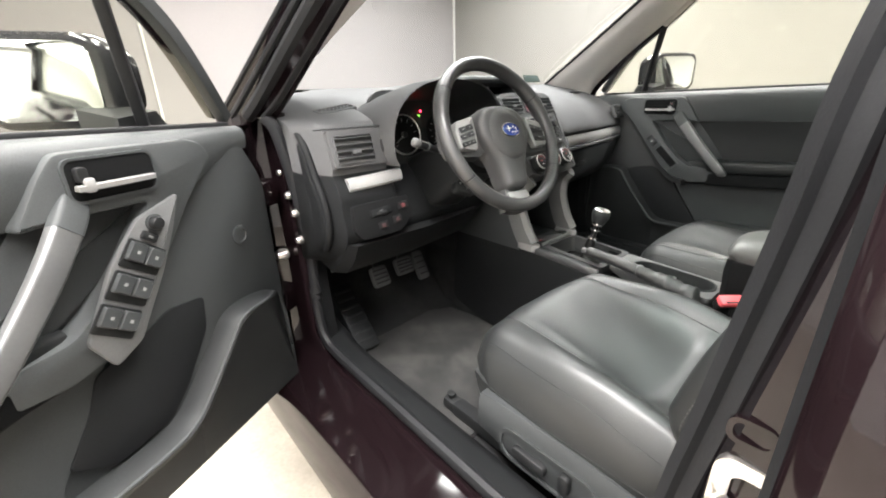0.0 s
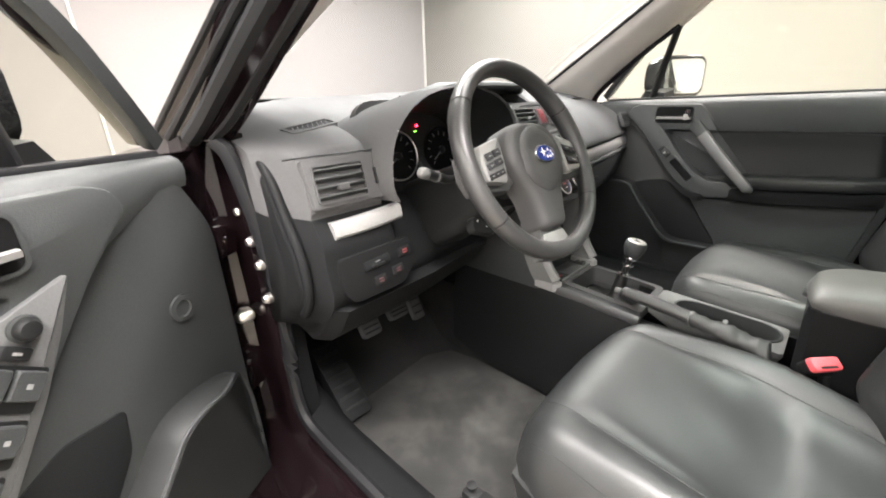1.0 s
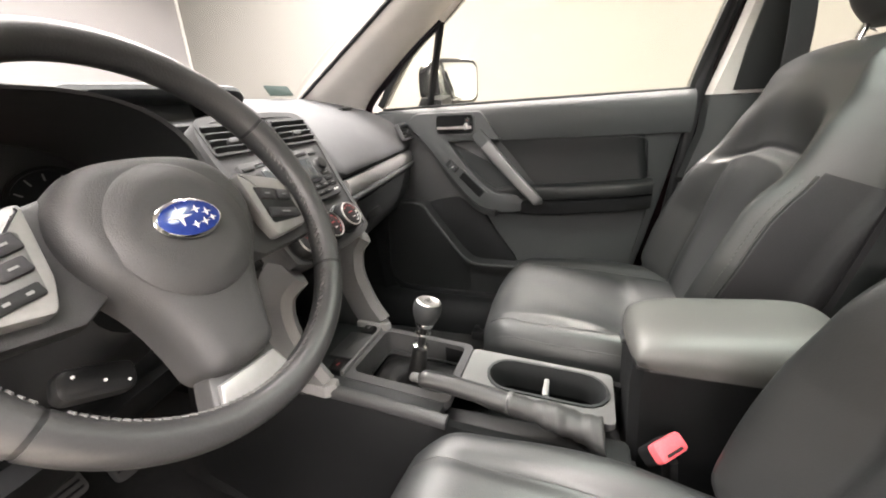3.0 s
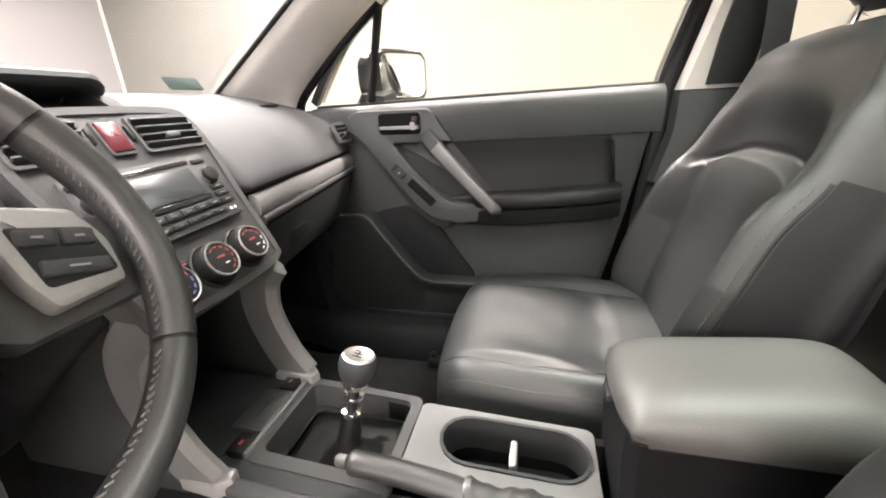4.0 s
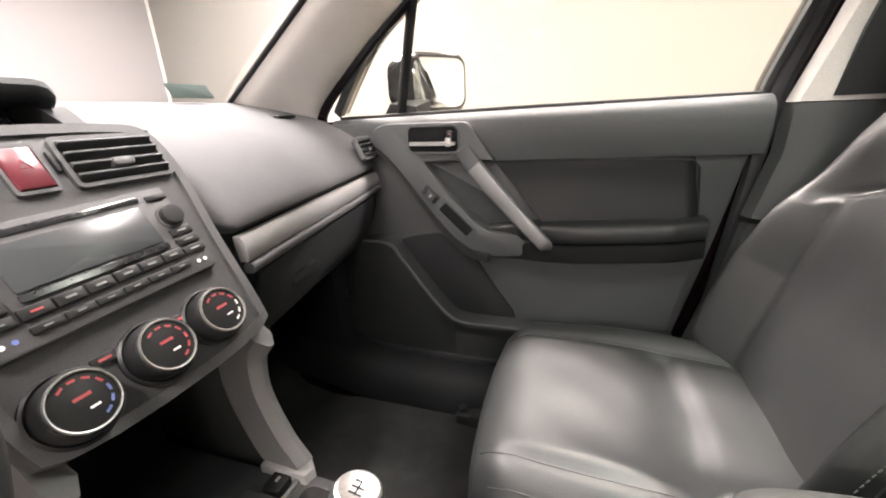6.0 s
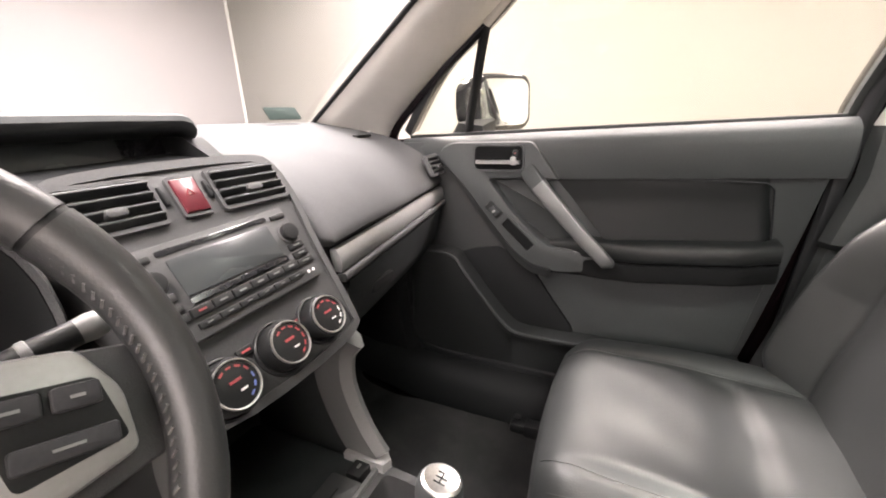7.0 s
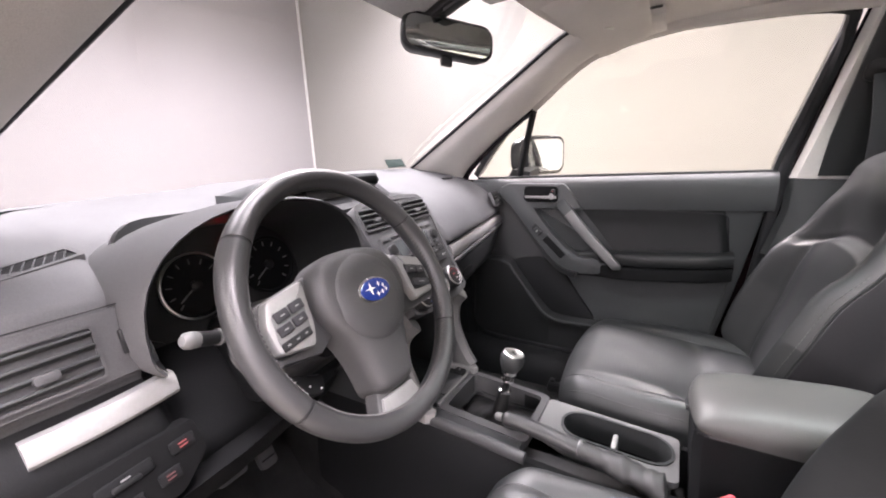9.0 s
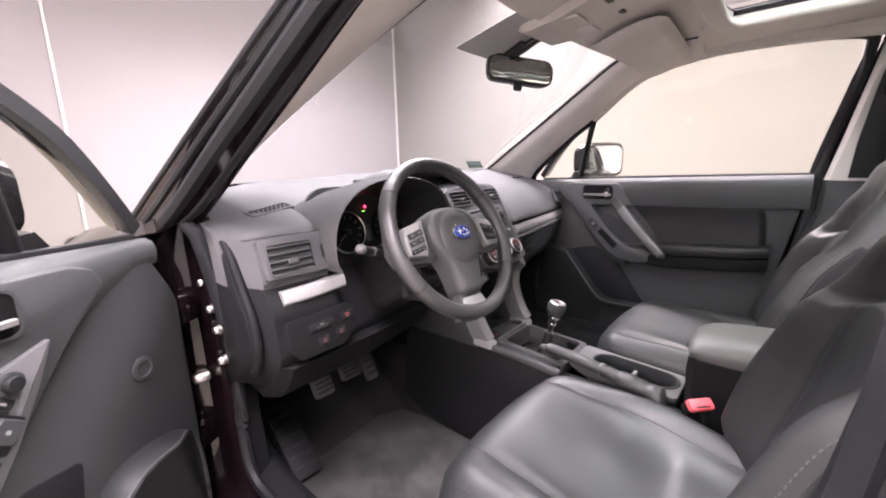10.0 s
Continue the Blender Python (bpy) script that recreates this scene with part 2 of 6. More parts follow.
def chaikin(pts, times=2, closed=False):
    pts = [Vector(p) for p in pts]
    for _ in range(times):
        out = [] if closed else [pts[0]]
        n = len(pts)
        for i in range(n if closed else n - 1):
            a, b = pts[i], pts[(i + 1) % n]
            out += [a * 0.75 + b * 0.25, a * 0.25 + b * 0.75]
        if not closed:
            out.append(pts[-1])
        pts = out
    return pts


def spline(pts, n, closed=False):
    """n points along a smooth line through pts."""
    pts = [Vector(p) for p in pts]
    m = len(pts)
    out = []
    spans = m if closed else m - 1
    for k in range(n):
        s = k / (n if closed else n - 1) * spans
        i = min(int(s), spans - 1)
        f = s - i
        g = (lambda q: pts[q % m]) if closed else (lambda q: pts[max(0, min(m - 1, q))])
        a, b, c, d = g(i - 1), g(i), g(i + 1), g(i + 2)
        out.append(0.5 * (2 * b + (c - a) * f + (2 * a - 5 * b + 4 * c - d) * f * f + (3 * b - a - 3 * c + d) * f ** 3))
    return out


def sweep(path, outline, up=(0, 0, 1), closed=False, scales=None, bm=None):
    """An outline (x across, y up) carried along a path."""
    path = [Vector(p) for p in path]
    n = len(path)
    rings = []
    for i, p in enumerate(path):
        if closed:
            d = path[(i + 1) % n] - path[i - 1]
        else:
            d = path[min(i + 1, n - 1)] - path[max(i - 1, 0)]
        d.normalize()
        side = d.cross(Vector(up))
        if side.length < 1e-4:
            side = d.cross(Vector((0.3, 1, 0.2)))
        side.normalize()
        u = side.cross(d)
        k = scales[i] if scales else 1
        rings.append([p + side * (x * k) + u * (y * k) for x, y in outline])
    return loft(rings, loop=closed, bm=bm)


def circle(r, n=12, ry=None):
    ry = ry or r
    return [(r * math.cos(2 * math.pi * i / n), ry * math.sin(2 * math.pi * i / n)) for i in range(n)]


def rrect(w, h, r, n=4):
    out = []
    for cx, cy, a0 in ((w / 2 - r, h / 2 - r, 0), (-w / 2 + r, h / 2 - r, 90), (-w / 2 + r, -h / 2 + r, 180), (w / 2 - r, -h / 2 + r, 270)):
        for i in range(n + 1):
            a = radians(a0 + 90 * i / n)
            out.append((cx + r * math.cos(a), cy + r * math.sin(a)))
    return out


def shrink(outline, d):
    """An outline with its edges moved inward by about d."""
    n = len(outline)
    area = sum(outline[i][0] * outline[(i + 1) % n][1] - outline[(i + 1) % n][0] * outline[i][1] for i in range(n))
    sg = 1 if area > 0 else -1
    out = []
    for i in range(n):
        p, a, b = Vector(outline[i]), Vector(outline[i - 1]), Vector(outline[(i + 1) % n])
        e = (b - a)
        if e.length < 1e-9:
            out.append(tuple(p))
            continue
        e.normalize()
        out.append((p.x - sg * e.y * d, p.y + sg * e.x * d))
    return out


def plate(outline, m, z0, z1, edge=0.002, bm=None):
    """An outline in the plane of m, from depth z0 up to z1, with a rounded front edge."""
    rings = [[m @ Vector((x, y, z0)) for x, y in outline], [m @ Vector((x, y, z1 - edge)) for x, y in outline]]
    if edge:
        rings.append([m @ Vector((x, y, z1 - edge * 0.3)) for x, y in shrink(outline, edge * 0.3)])
        rings.append([m @ Vector((x, y, z1)) for x, y in shrink(outline, edge)])
    return loft(rings, bm=bm)


def frame_ring(outline, inner, m, z0, z1, bm=None):
    """A flat ring between two outlines with equal counts."""
    rings = [[m @ Vector((x, y, z0)) for x, y in outline], [m @ Vector((x, y, z1)) for x, y in outline],
             [m @ Vector((x, y, z1)) for x, y in inner], [m @ Vector((x, y, z0)) for x, y in inner]]
    return loft(rings, loop=True, bm=bm)


def lathe(profile, m, n=24, bm=None):
    """A round shape: profile of (radius, height) about m's z."""
    rings = [[m @ Vector((max(r, 1e-5) * math.cos(2 * math.pi * i / n), max(r, 1e-5) * math.sin(2 * math.pi * i / n), z)) for i in range(n)] for r, z in profile]
    return loft(rings, bm=bm)


def field(nu, nv, front, back, bm=None):
    """A closed cushion: a front and a back surface over u, v from 0 to 1."""
    bm = bm or bmesh.new()
    top = [[bm.verts.new(front(i / nu, j / nv)) for j in range(nv + 1)] for i in range(nu + 1)]
    bot = [[bm.verts.new(back(i / nu, j / nv)) for j in range(nv + 1)] for i in range(nu + 1)]
    for i in range(nu):
        for j in range(nv):
            bm.faces.new((top[i][j], top[i + 1][j], top[i + 1][j + 1], top[i][j + 1]))
            bm.faces.new((bot[i][j], bot[i][j + 1], bot[i + 1][j + 1], bot[i + 1][j]))
    for i in range(nu):
        bm.faces.new((top[i][0], bot[i][0], bot[i + 1][0], top[i + 1][0]))
        bm.faces.new((top[i][nv], top[i + 1][nv], bot[i + 1][nv], bot[i][nv]))
    for j in range(nv):
        bm.faces.new((top[0][j], top[0][j + 1], bot[0][j + 1], bot[0][j]))
        bm.faces.new((top[nu][j], bot[nu][j], bot[nu][j + 1], top[nu][j + 1]))
    return bm


def fillet(pts, r, n=4, closed=True):
    """A polygon of (x, y) with its corners rounded to about r."""
    out, m = [], len(pts)
    for i in range(m):
        p, a, b = Vector(pts[i]), Vector(pts[i - 1]), Vector(pts[(i + 1) % m])
        ra, rb = min(r, (a - p).length * 0.45), min(r, (b - p).length * 0.45)
        p0, p1 = p + (a - p).normalized() * ra, p + (b - p).normalized() * rb
        for k in range(n + 1):
            f = k / n
            q = p0 * (1 - f) ** 2 + p * (2 * f * (1 - f)) + p1 * f * f
            out.append((q.x, q.y))
    return out


def lerp(a, b, f):
    return a + (b - a) * f


def table(x, rows):
    """Piecewise linear rows of (x, values...)."""
    if x <= rows[0][0]:
        return rows[0][1:]
    for a, b in zip(rows, rows[1:]):
        if x <= b[0]:
            f = (x - a[0]) / (b[0] - a[0])
            return [lerp(p, q, f) for p, q in zip(a[1:], b[1:])]
    return rows[-1][1:]


def smooth(a, b, x):
    f = max(0.0, min(1.0, (x - a) / (b - a)))
    return f * f * (3 - 2 * f)


def bump_at(x, c, w):
    return math.exp(-((x - c) / w) ** 2)

MIRR = Matrix.Diagonal((-1, 1, 1, 1))

# Room
structure("floor", box((0.3, 0.2, -0.05), (8.4, 9.6, 0.1), bev=0), FLOORM, "beige sealed concrete floor under the car", "floor")
structure("ceiling", box((0.3, 0.2, 3.95), (8.4, 9.6, 0.1), bev=0), BOUNCE_WHITE, "unseen white ceiling, kept bright to bounce light", "ceiling")
structure("wall_north", box((0.3, 4.95, 1.95), (8.4, 0.1, 3.9), bev=0), WALL_DIM, "white wall behind the front partition", "wall")
structure("wall_south", box((0.3, -4.55, 1.95), (8.4, 0.1, 3.9), bev=0), BOUNCE_WHITE, "unseen white wall behind the car, kept bright as fill", "wall")
structure("wall_east", box((3.89, 0.2, 1.95), (0.1, 9.4, 3.9), bev=0), WALL_DIM_WARM, "warm wall beside the passenger door, colour dimmed against the near lamp", "wall")
structure("wall_west", box((-3.6, 0.2, 1.95), (0.1, 9.4, 3.9), bev=0), BOUNCE_WHITE, "unseen white wall beside the driver door, kept bright as fill", "wall")
partition = structure("wall_partition", box((0.14, 4.66, 1.94), (7.38, 0.08, 3.88), bev=0.004), WALL_DIM, "white partition of large smooth panels before the car", "wall")
for sx, name in ((3.815, "corner_trim"), (-0.36, "joint_trim")):
    part(name, box((sx, 4.612, 1.94), (0.022 if sx < 0 else 0.035, 0.02, 3.86), bev=0.003), SEAM, partition)


def ceiling_light(x, y, sx, sy):
    ob = thing("ceiling_light", (x, y, 3.82), "long white ceiling light with a bright diffuser", "ceiling light", "ceiling lights")
    part("frame", box((x, y, 3.845), (sx + 0.08, sy + 0.08, 0.05), bev=0.006), WALL_DIM, ob)
    for dx in (-sx * 0.4, sx * 0.4):
        part("hanger", sweep([(x + dx, y, 3.86), (x + dx, y, 3.905)], circle(0.006, 8)), STEEL, ob)
    part("diffuser", box((x, y, 3.816), (sx + 0.02, sy + 0.02, 0.006), bev=0.001), PANEL, ob)


for lx, ly, sx, sy, power in LAMPS:
    ceiling_light(lx, ly, sx, sy)
# Invented panel for the west fill lamp, out of view
wl = thing("fill_light", (-3.55, 0.0, 2.15), "added unseen wall panel that fills the cabin with light", "wall light")
mwl = basis((-3.47, 0.0, 2.15), (0, 1, 0), (-0.27, 0, 0.963))
part("frame", box((0, 0, -0.022), (4.5, 0.55, 0.04), mwl, 0.006), WALL_DIM, wl)
for dy in (-1.8, 1.8):
    part("bracket", box((-3.53, dy, 2.15), (0.08, 0.05, 0.10), bev=0.006), STEEL, wl)
part("diffuser", box((0, 0, 0.0), (4.4, 0.45, 0.006), mwl, 0.001), PANEL, wl)

# Car body: curves of the right side, mirrored for the left
D_EDGE = [(0.738, 0.41, 1.085), (0.73, 0.367, 1.142), (0.689, 0.226, 1.249), (0.656, 0.093, 1.335), (0.624, -0.022, 1.418), (0.604, -0.121, 1.468), (0.593, -0.29, 1.498)]
W_EDGE = [(0.668, 0.68, 1.095), (0.62, 0.553, 1.157), (0.535, 0.28, 1.302), (0.463, 0.052, 1.424), (0.425, -0.069, 1.485), (0.43, -0.15, 1.508), (0.45, -0.29, 1.518)]
O_EDGE = [(0.775, 0.66, 1.05), (0.745, 0.52, 1.135), (0.69, 0.30, 1.315), (0.64, 0.16, 1.425), (0.61, 0.03, 1.50), (0.60, -0.12, 1.545), (0.60, -0.29, 1.57)]

car = thing("car_body", (0, 0.2, 0), "dark maroon car body standing on the beige floor", "car")


D_LEFT = [(0.738, 0.41, 1.06), (0.721, 0.351, 1.10), (0.694, 0.205, 1.20), (0.666, 0.059, 1.30), (0.639, -0.087, 1.40), (0.615, -0.20, 1.468), (0.60, -0.33, 1.50)]
O_LEFT = [(0.80, 0.60, 1.06), (0.788, 0.536, 1.10), (0.755, 0.362, 1.20), (0.723, 0.188, 1.30), (0.691, 0.014, 1.40), (0.65, -0.12, 1.48), (0.62, -0.29, 1.565)]


def a_pillar(d_edge, o_edge, bulge):
    dd, ww, oo = spline(d_edge, 30), spline(W_EDGE, 30), spline(o_edge, 30)
    rings, rings2 = [], []
    for i, (d, w, o) in enumerate(zip(dd, ww, oo)):
        mid = (d + w) / 2
        inn = (Vector((0.1, -0.35, 1.15)) - mid).normalized()
        ring = []
        for k in range(9):
            f = k / 8
            ring.append(w.lerp(d, f) + inn * (bulge * (1 - (2 * f - 1) ** 4) - 0.004))
        ring += [d - inn * 0.035, w - inn * 0.02]
        rings.append(ring)
        e = d + (d - w).normalized() * 0.012
        n = (e - Vector((0, 0, e.z - 0.1))).normalized()
        rings2.append([e, e + n * 0.03, e.lerp(o, 0.35) + n * 0.012, e.lerp(o, 0.45) + n * 0.03, e.lerp(o, 0.75) + n * 0.034, o, o - n * 0.03, e.lerp(o, 0.4) - n * 0.02, e - n * 0.012])
    part("a_pillar_trim", loft(rings), PILLAR, car, "light grey A-pillar lining", 45)
    part("a_pillar", loft(rings2), PAINT, car, "", 30)
    part("screen_seal", sweep([w + Vector((0, 0.006, 0.004)) for w in ww], circle(0.006, 8)), RUBBER, car)


def side_shell(d_edge):
    """Hinge pillar, sill, door seal, B-pillar, rear side and fender of the right side."""
    secs = [(0.30, 0.37, 0.62), (0.45, 0.40, 0.60), (0.55, 0.405, 0.55), (0.75, 0.41, 0.56), (0.95, 0.43, 0.60), (1.07, 0.44, 0.66)]
    rings = []
    for z, y0, y1 in secs:
        rings.append([(0.705, y0 - 0.04, z), (0.735, y0 - 0.035, z), (0.742, y0 + 0.03, z), (0.785, y0 + 0.045, z), (0.80, y0 + 0.07, z), (0.80, y1, z), (0.705, y1, z)])
    part("hinge_pillar", loft(rings), PAINT, car, "maroon painted hinge pillar", 30)
    for z, y in ((0.927, 0.40), (0.872, 0.372), (0.83, 0.348), (0.76, 0.345)):
        m = basis((0.73, y + 0.012, z), (0, 1, 0), (0, 0, 1))
        b = lathe([(0.0105, -0.01), (0.0105, 0.0035), (0.009, 0.005), (0.0085, 0.005), (0.007, 0.011), (0.003, 0.0125), (0, 0.0125)], m, 12)
        part("bolt", b, STEEL, car)
    m = basis((0.742, 0.43, 0.71), (0, 1, 0), (0, 0, 1))
    hinge = part("door_check", box((0.03, 0, 0.012), (0.10, 0.016, 0.02), m, 0.003), STEEL, car, "steel door check strap")
    part("pin", lathe([(0.013, -0.004), (0.013, 0.02), (0.009, 0.026), (0, 0.027)], m @ pose(-0.01, 0.0, 0.01), 14), STEEL, hinge)
    # sill
    prof = [(0.60, 0.335), (0.62, 0.40), (0.655, 0.428), (0.70, 0.43), (0.715, 0.405), (0.78, 0.395), (0.845, 0.39), (0.865, 0.36), (0.865, 0.24), (0.80, 0.20), (0.62, 0.22)]
    rings = []
    for y, lift in ((0.50, 0.05), (0.42, 0.03), (0.36, 0.012), (0.28, 0.0), (-0.42, 0.0), (-0.50, 0.012), (-0.56, 0.04)):
        rings.append([(x, y, z + (lift if z > 0.33 else 0)) for x, z in prof])
    part("sill", loft(rings), PAINT, car, "maroon painted door sill", 40)
    cover = [(0.598, 0.345), (0.62, 0.406), (0.655, 0.434), (0.698, 0.436), (0.70, 0.43), (0.60, 0.33)]
    part("sill_cover", loft([[(x, y, z + l) for x, z in cover] for y, l in ((0.60, 0.060), (0.50, 0.048), (0.40, 0.028), (0.32, 0.006), (0.26, 0.0), (-0.42, 0.0), (-0.54, 0.02))]), LOWD_SHADE, car, "black plastic sill cover")
    seal = [(0.71, 0.36, 0.55), (0.712, 0.335, 0.47), (0.708, 0.26, 0.442), (0.706, 0.0, 0.437), (0.706, -0.40, 0.438), (0.712, -0.50, 0.47), (0.725, -0.545, 0.62), (0.738, -0.57, 0.80), (0.745, -0.595, 1.0), (0.735, -0.61, 1.13), (0.69, -0.64, 1.28), (0.62, -0.665, 1.44), (0.598, -0.62, 1.492)]
    seal += [tuple(Vector(p) + Vector((0.012, 0.0, 0.006))) for p in reversed(d_edge)] + [(0.738, 0.385, 1.03), (0.722, 0.365, 0.90), (0.712, 0.352, 0.78), (0.708, 0.36, 0.66)]
    part("door_seal", sweep(spline(seal, 150, True), circle(0.013, 8, 0.016), closed=True), RUBBER, car, "black rubber door seal")
    # B-pillar
    rings = []
    for z, x0, x1, y0, y1 in ((0.40, 0.70, 0.79, -0.55, -0.74), (0.62, 0.71, 0.795, -0.56, -0.74), (0.80, 0.73, 0.80, -0.575, -0.74), (1.0, 0.74, 0.80, -0.60, -0.75), (1.10, 0.735, 0.79, -0.61, -0.76), (1.30, 0.665, 0.72, -0.65, -0.77), (1.50, 0.59, 0.66, -0.69, -0.79)):
        rings.append([(x0, y0, z), (x1, y0 - 0.015, z), (x1 + 0.01, y0 - 0.07, z), (x1 + 0.01, y1, z), (x0 + 0.02, y1, z)])
    part("b_pillar", loft(rings), PAINT, car, "maroon painted B-pillar", 30)
    # lower and upper inner linings
    def lining(rows):
        rr = []
        for z, x, y0, y1 in rows:
            c = Vector((x, (y0 + y1) / 2, z))
            rr.append([(x + 0.012, y0, z), (x - 0.012, y0 - 0.012, z), (x - 0.03, y0 - 0.05, z), (x - 0.03, y1 + 0.05, z), (x - 0.012, y1 + 0.012, z), (x + 0.012, y1, z)])
        return loft(rr)
    # Same lining on both sides; the driver's has shade put into its colour
    part("b_pillar_lower_trim", lining([(0.36, 0.69, -0.46, -0.80), (0.55, 0.70, -0.50, -0.78), (0.70, 0.715, -0.545, -0.77), (0.86, 0.725, -0.58, -0.76), (0.875, 0.705, -0.575, -0.76), (1.0, 0.72, -0.61, -0.77), (1.09, 0.725, -0.615, -0.78)]), DARK if XF[0] != MIRR else LOWD_SHADE, car, "dark plastic lower B-pillar lining", 30)
    part("b_pillar_upper_trim", lining([(1.092, 0.722, -0.617, -0.775), (1.2, 0.685, -0.64, -0.78), (1.35, 0.63, -0.667, -0.79), (1.47, 0.585, -0.69, -0.81), (1.52, 0.555, -0.69, -0.83)]), PILLAR, car, "light grey upper B-pillar lining", 30)
    # rear door skin, rear side
    rings = []
    for z, x in ((0.40, 0.80), (0.47, 0.845), (0.60, 0.868), (0.80, 0.875), (0.95, 0.868), (1.06, 0.845), (1.10, 0.80)):
        rings.append([(x - 0.022, -0.626, z), (x - 0.010, -0.624, z), (x - 0.002, -0.629, z), (x + 0.004, -0.642, z), (x + 0.012, -0.74, z), (x + 0.015, -0.90, z), (x + 0.010, -1.15, z), (x, -1.45, z), (x - 0.05, -1.45, z), (x - 0.05, -0.66, z)])
    part("rear_door", loft(rings), PAINT, car, "maroon painted rear door", 40)
    part("rear_door_seal", sweep([(0.822, -0.630, z) for z in (0.45, 0.7, 0.95, 1.08)], circle(0.012, 8)), RUBBER, car)
    part("pillar_flange", sweep([(0.748, -0.585, 0.55), (0.765, -0.60, 0.80), (0.77, -0.625, 1.02)], circle(0.007, 8)), RUBBER, car)
    part("rear_door_lining", box((0.75, -1.12, 0.74), (0.04, 0.66, 0.68), bev=0.01), DOORP, car)
    part("rear_window_frame", sweep([(0.79, -0.70, 1.09), (0.66, -0.74, 1.45), (0.63, -0.95, 1.48), (0.65, -1.35, 1.42), (0.79, -1.44, 1.09)], rrect(0.035, 0.05, 0.008, 2)), RUBBER, car)
    g = part("rear_side_glass", loft([[(0.77, -0.70, 1.09), (0.77, -1.44, 1.09)], [(0.655, -0.76, 1.46), (0.655, -1.36, 1.44)]], closed=False), SIDEGLASS, car)
    g.visible_shadow = False
    part("quarter_panel", box((0.74, -1.75, 0.75), (0.16, 0.62, 0.72), bev=0.03), PAINT, car)
    part("quarter_pillar", loft([[(0.83, -1.44, 1.10), (0.83, -2.0, 1.10), (0.70, -2.0, 1.10), (0.70, -1.44, 1.10)], [(0.70, -1.36, 1.50), (0.68, -1.9, 1.48), (0.60, -1.9, 1.48), (0.60, -1.36, 1.50)]]), PAINT, car)
    rings = []
    for y, z0, zt in ((0.47, 0.32, 1.06), (0.75, 0.66, 1.04), (1.15, 0.74, 1.00), (1.55, 0.66, 0.95), (1.75, 0.35, 0.90)):
        rings.append([(0.60, y, zt - 0.02), (0.76, y, zt), (0.83, y, zt - 0.05), (0.86, y, zt - 0.22), (0.86, y, z0), (0.78, y, z0)])
    part("fender", loft(rings), PAINT, car, "maroon front wing")


def roof_rail(d_edge):
    """Lining along the top of the side opening."""
    top = [*(d_edge[3:5] if d_edge is D_EDGE else []), d_edge[5], d_edge[6], (0.590, -0.45, 1.502), (0.588, -0.60, 1.494), (0.580, -0.70, 1.484)]
    path = [Vector(p) + Vector((-0.008, 0, 0.0)) for p in top]
    out = [(-0.014, -0.010), (-0.004, -0.016), (0.010, -0.012), (0.020, 0.004), (0.016, 0.030), (-0.012, 0.030)]
    part("roof_rail_trim", sweep(spline(path, 40), out), HEAD, car, "light grey lining above the side window", 50)


def pillar_seals(d_edge, o_edge):
    """Black weather strips along the painted pillar."""
    dd, oo = spline(d_edge, 30), spline(o_edge, 30)
    for f, r in ((0.10, 0.017), (0.42, 0.008), (0.66, 0.006)):
        line = []
        for d, o in zip(dd, oo):
            n = (d - Vector((0, 0, d.z - 0.1))).normalized()
            line.append(d.lerp(o, f) + n * 0.036)
        part("pillar_seal", sweep(line, circle(r, 8)), RUBBER, car, "black rubber weather strip")


for sgn in (1, -1):
    XF[0] = Matrix.Identity(4) if sgn == 1 else MIRR
    roof_rail(D_EDGE if sgn == 1 else D_LEFT)
    pillar_seals(D_EDGE if sgn == 1 else D_LEFT, O_EDGE if sgn == 1 else O_LEFT)
    a_pillar(D_EDGE if sgn == 1 else D_LEFT, O_EDGE if sgn == 1 else O_LEFT, 0.034 if sgn == 1 else 0.012)
    side_shell(D_EDGE if sgn == 1 else D_LEFT)
XF[0] = Matrix.Identity(4)

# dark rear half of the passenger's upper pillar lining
# added dark strip on the passenger's upper pillar: stands for shade and belt there
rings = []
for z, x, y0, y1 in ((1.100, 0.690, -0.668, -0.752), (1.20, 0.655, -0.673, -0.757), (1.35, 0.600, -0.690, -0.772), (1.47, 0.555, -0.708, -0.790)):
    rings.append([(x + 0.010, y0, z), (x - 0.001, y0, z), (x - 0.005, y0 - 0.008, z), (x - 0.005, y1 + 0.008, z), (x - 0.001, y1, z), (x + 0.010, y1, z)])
part("pillar_shade_strip", loft(rings), POCK_SHADE, car, "added dark strip over the shaded rear of the upper pillar lining", 40)

# striker on the driver's B-pillar
mst = basis((-0.80, -0.615, 0.818), (0, -1, 0), (0, 0, 1))
st = part("door_striker", frame_ring(rrect(0.052, 0.060, 0.014), rrect(0.028, 0.036, 0.008), mst, -0.002, 0.006), STEEL, car, "steel door striker")
part("striker_wing", plate(fillet([(0.014, -0.028), (0.050, -0.020), (0.062, 0.020), (0.056, 0.052), (0.040, 0.050), (0.030, 0.018), (0.018, 0.006)], 0.006), mst, -0.003, 0.004, 0.002), STEEL, st)
# Flat near-black sheet for the shade inside the striker
part("striker_shade", plate(rrect(0.034, 0.044, 0.008), mst, -0.004, 0.001, 0), NEARBLACK, st)
part("striker_loop", sweep(spline([(-0.805, -0.60, 0.808), (-0.835, -0.595, 0.812), (-0.835, -0.635, 0.822), (-0.805, -0.64, 0.828)], 16), circle(0.006, 8)), STEEL, st)
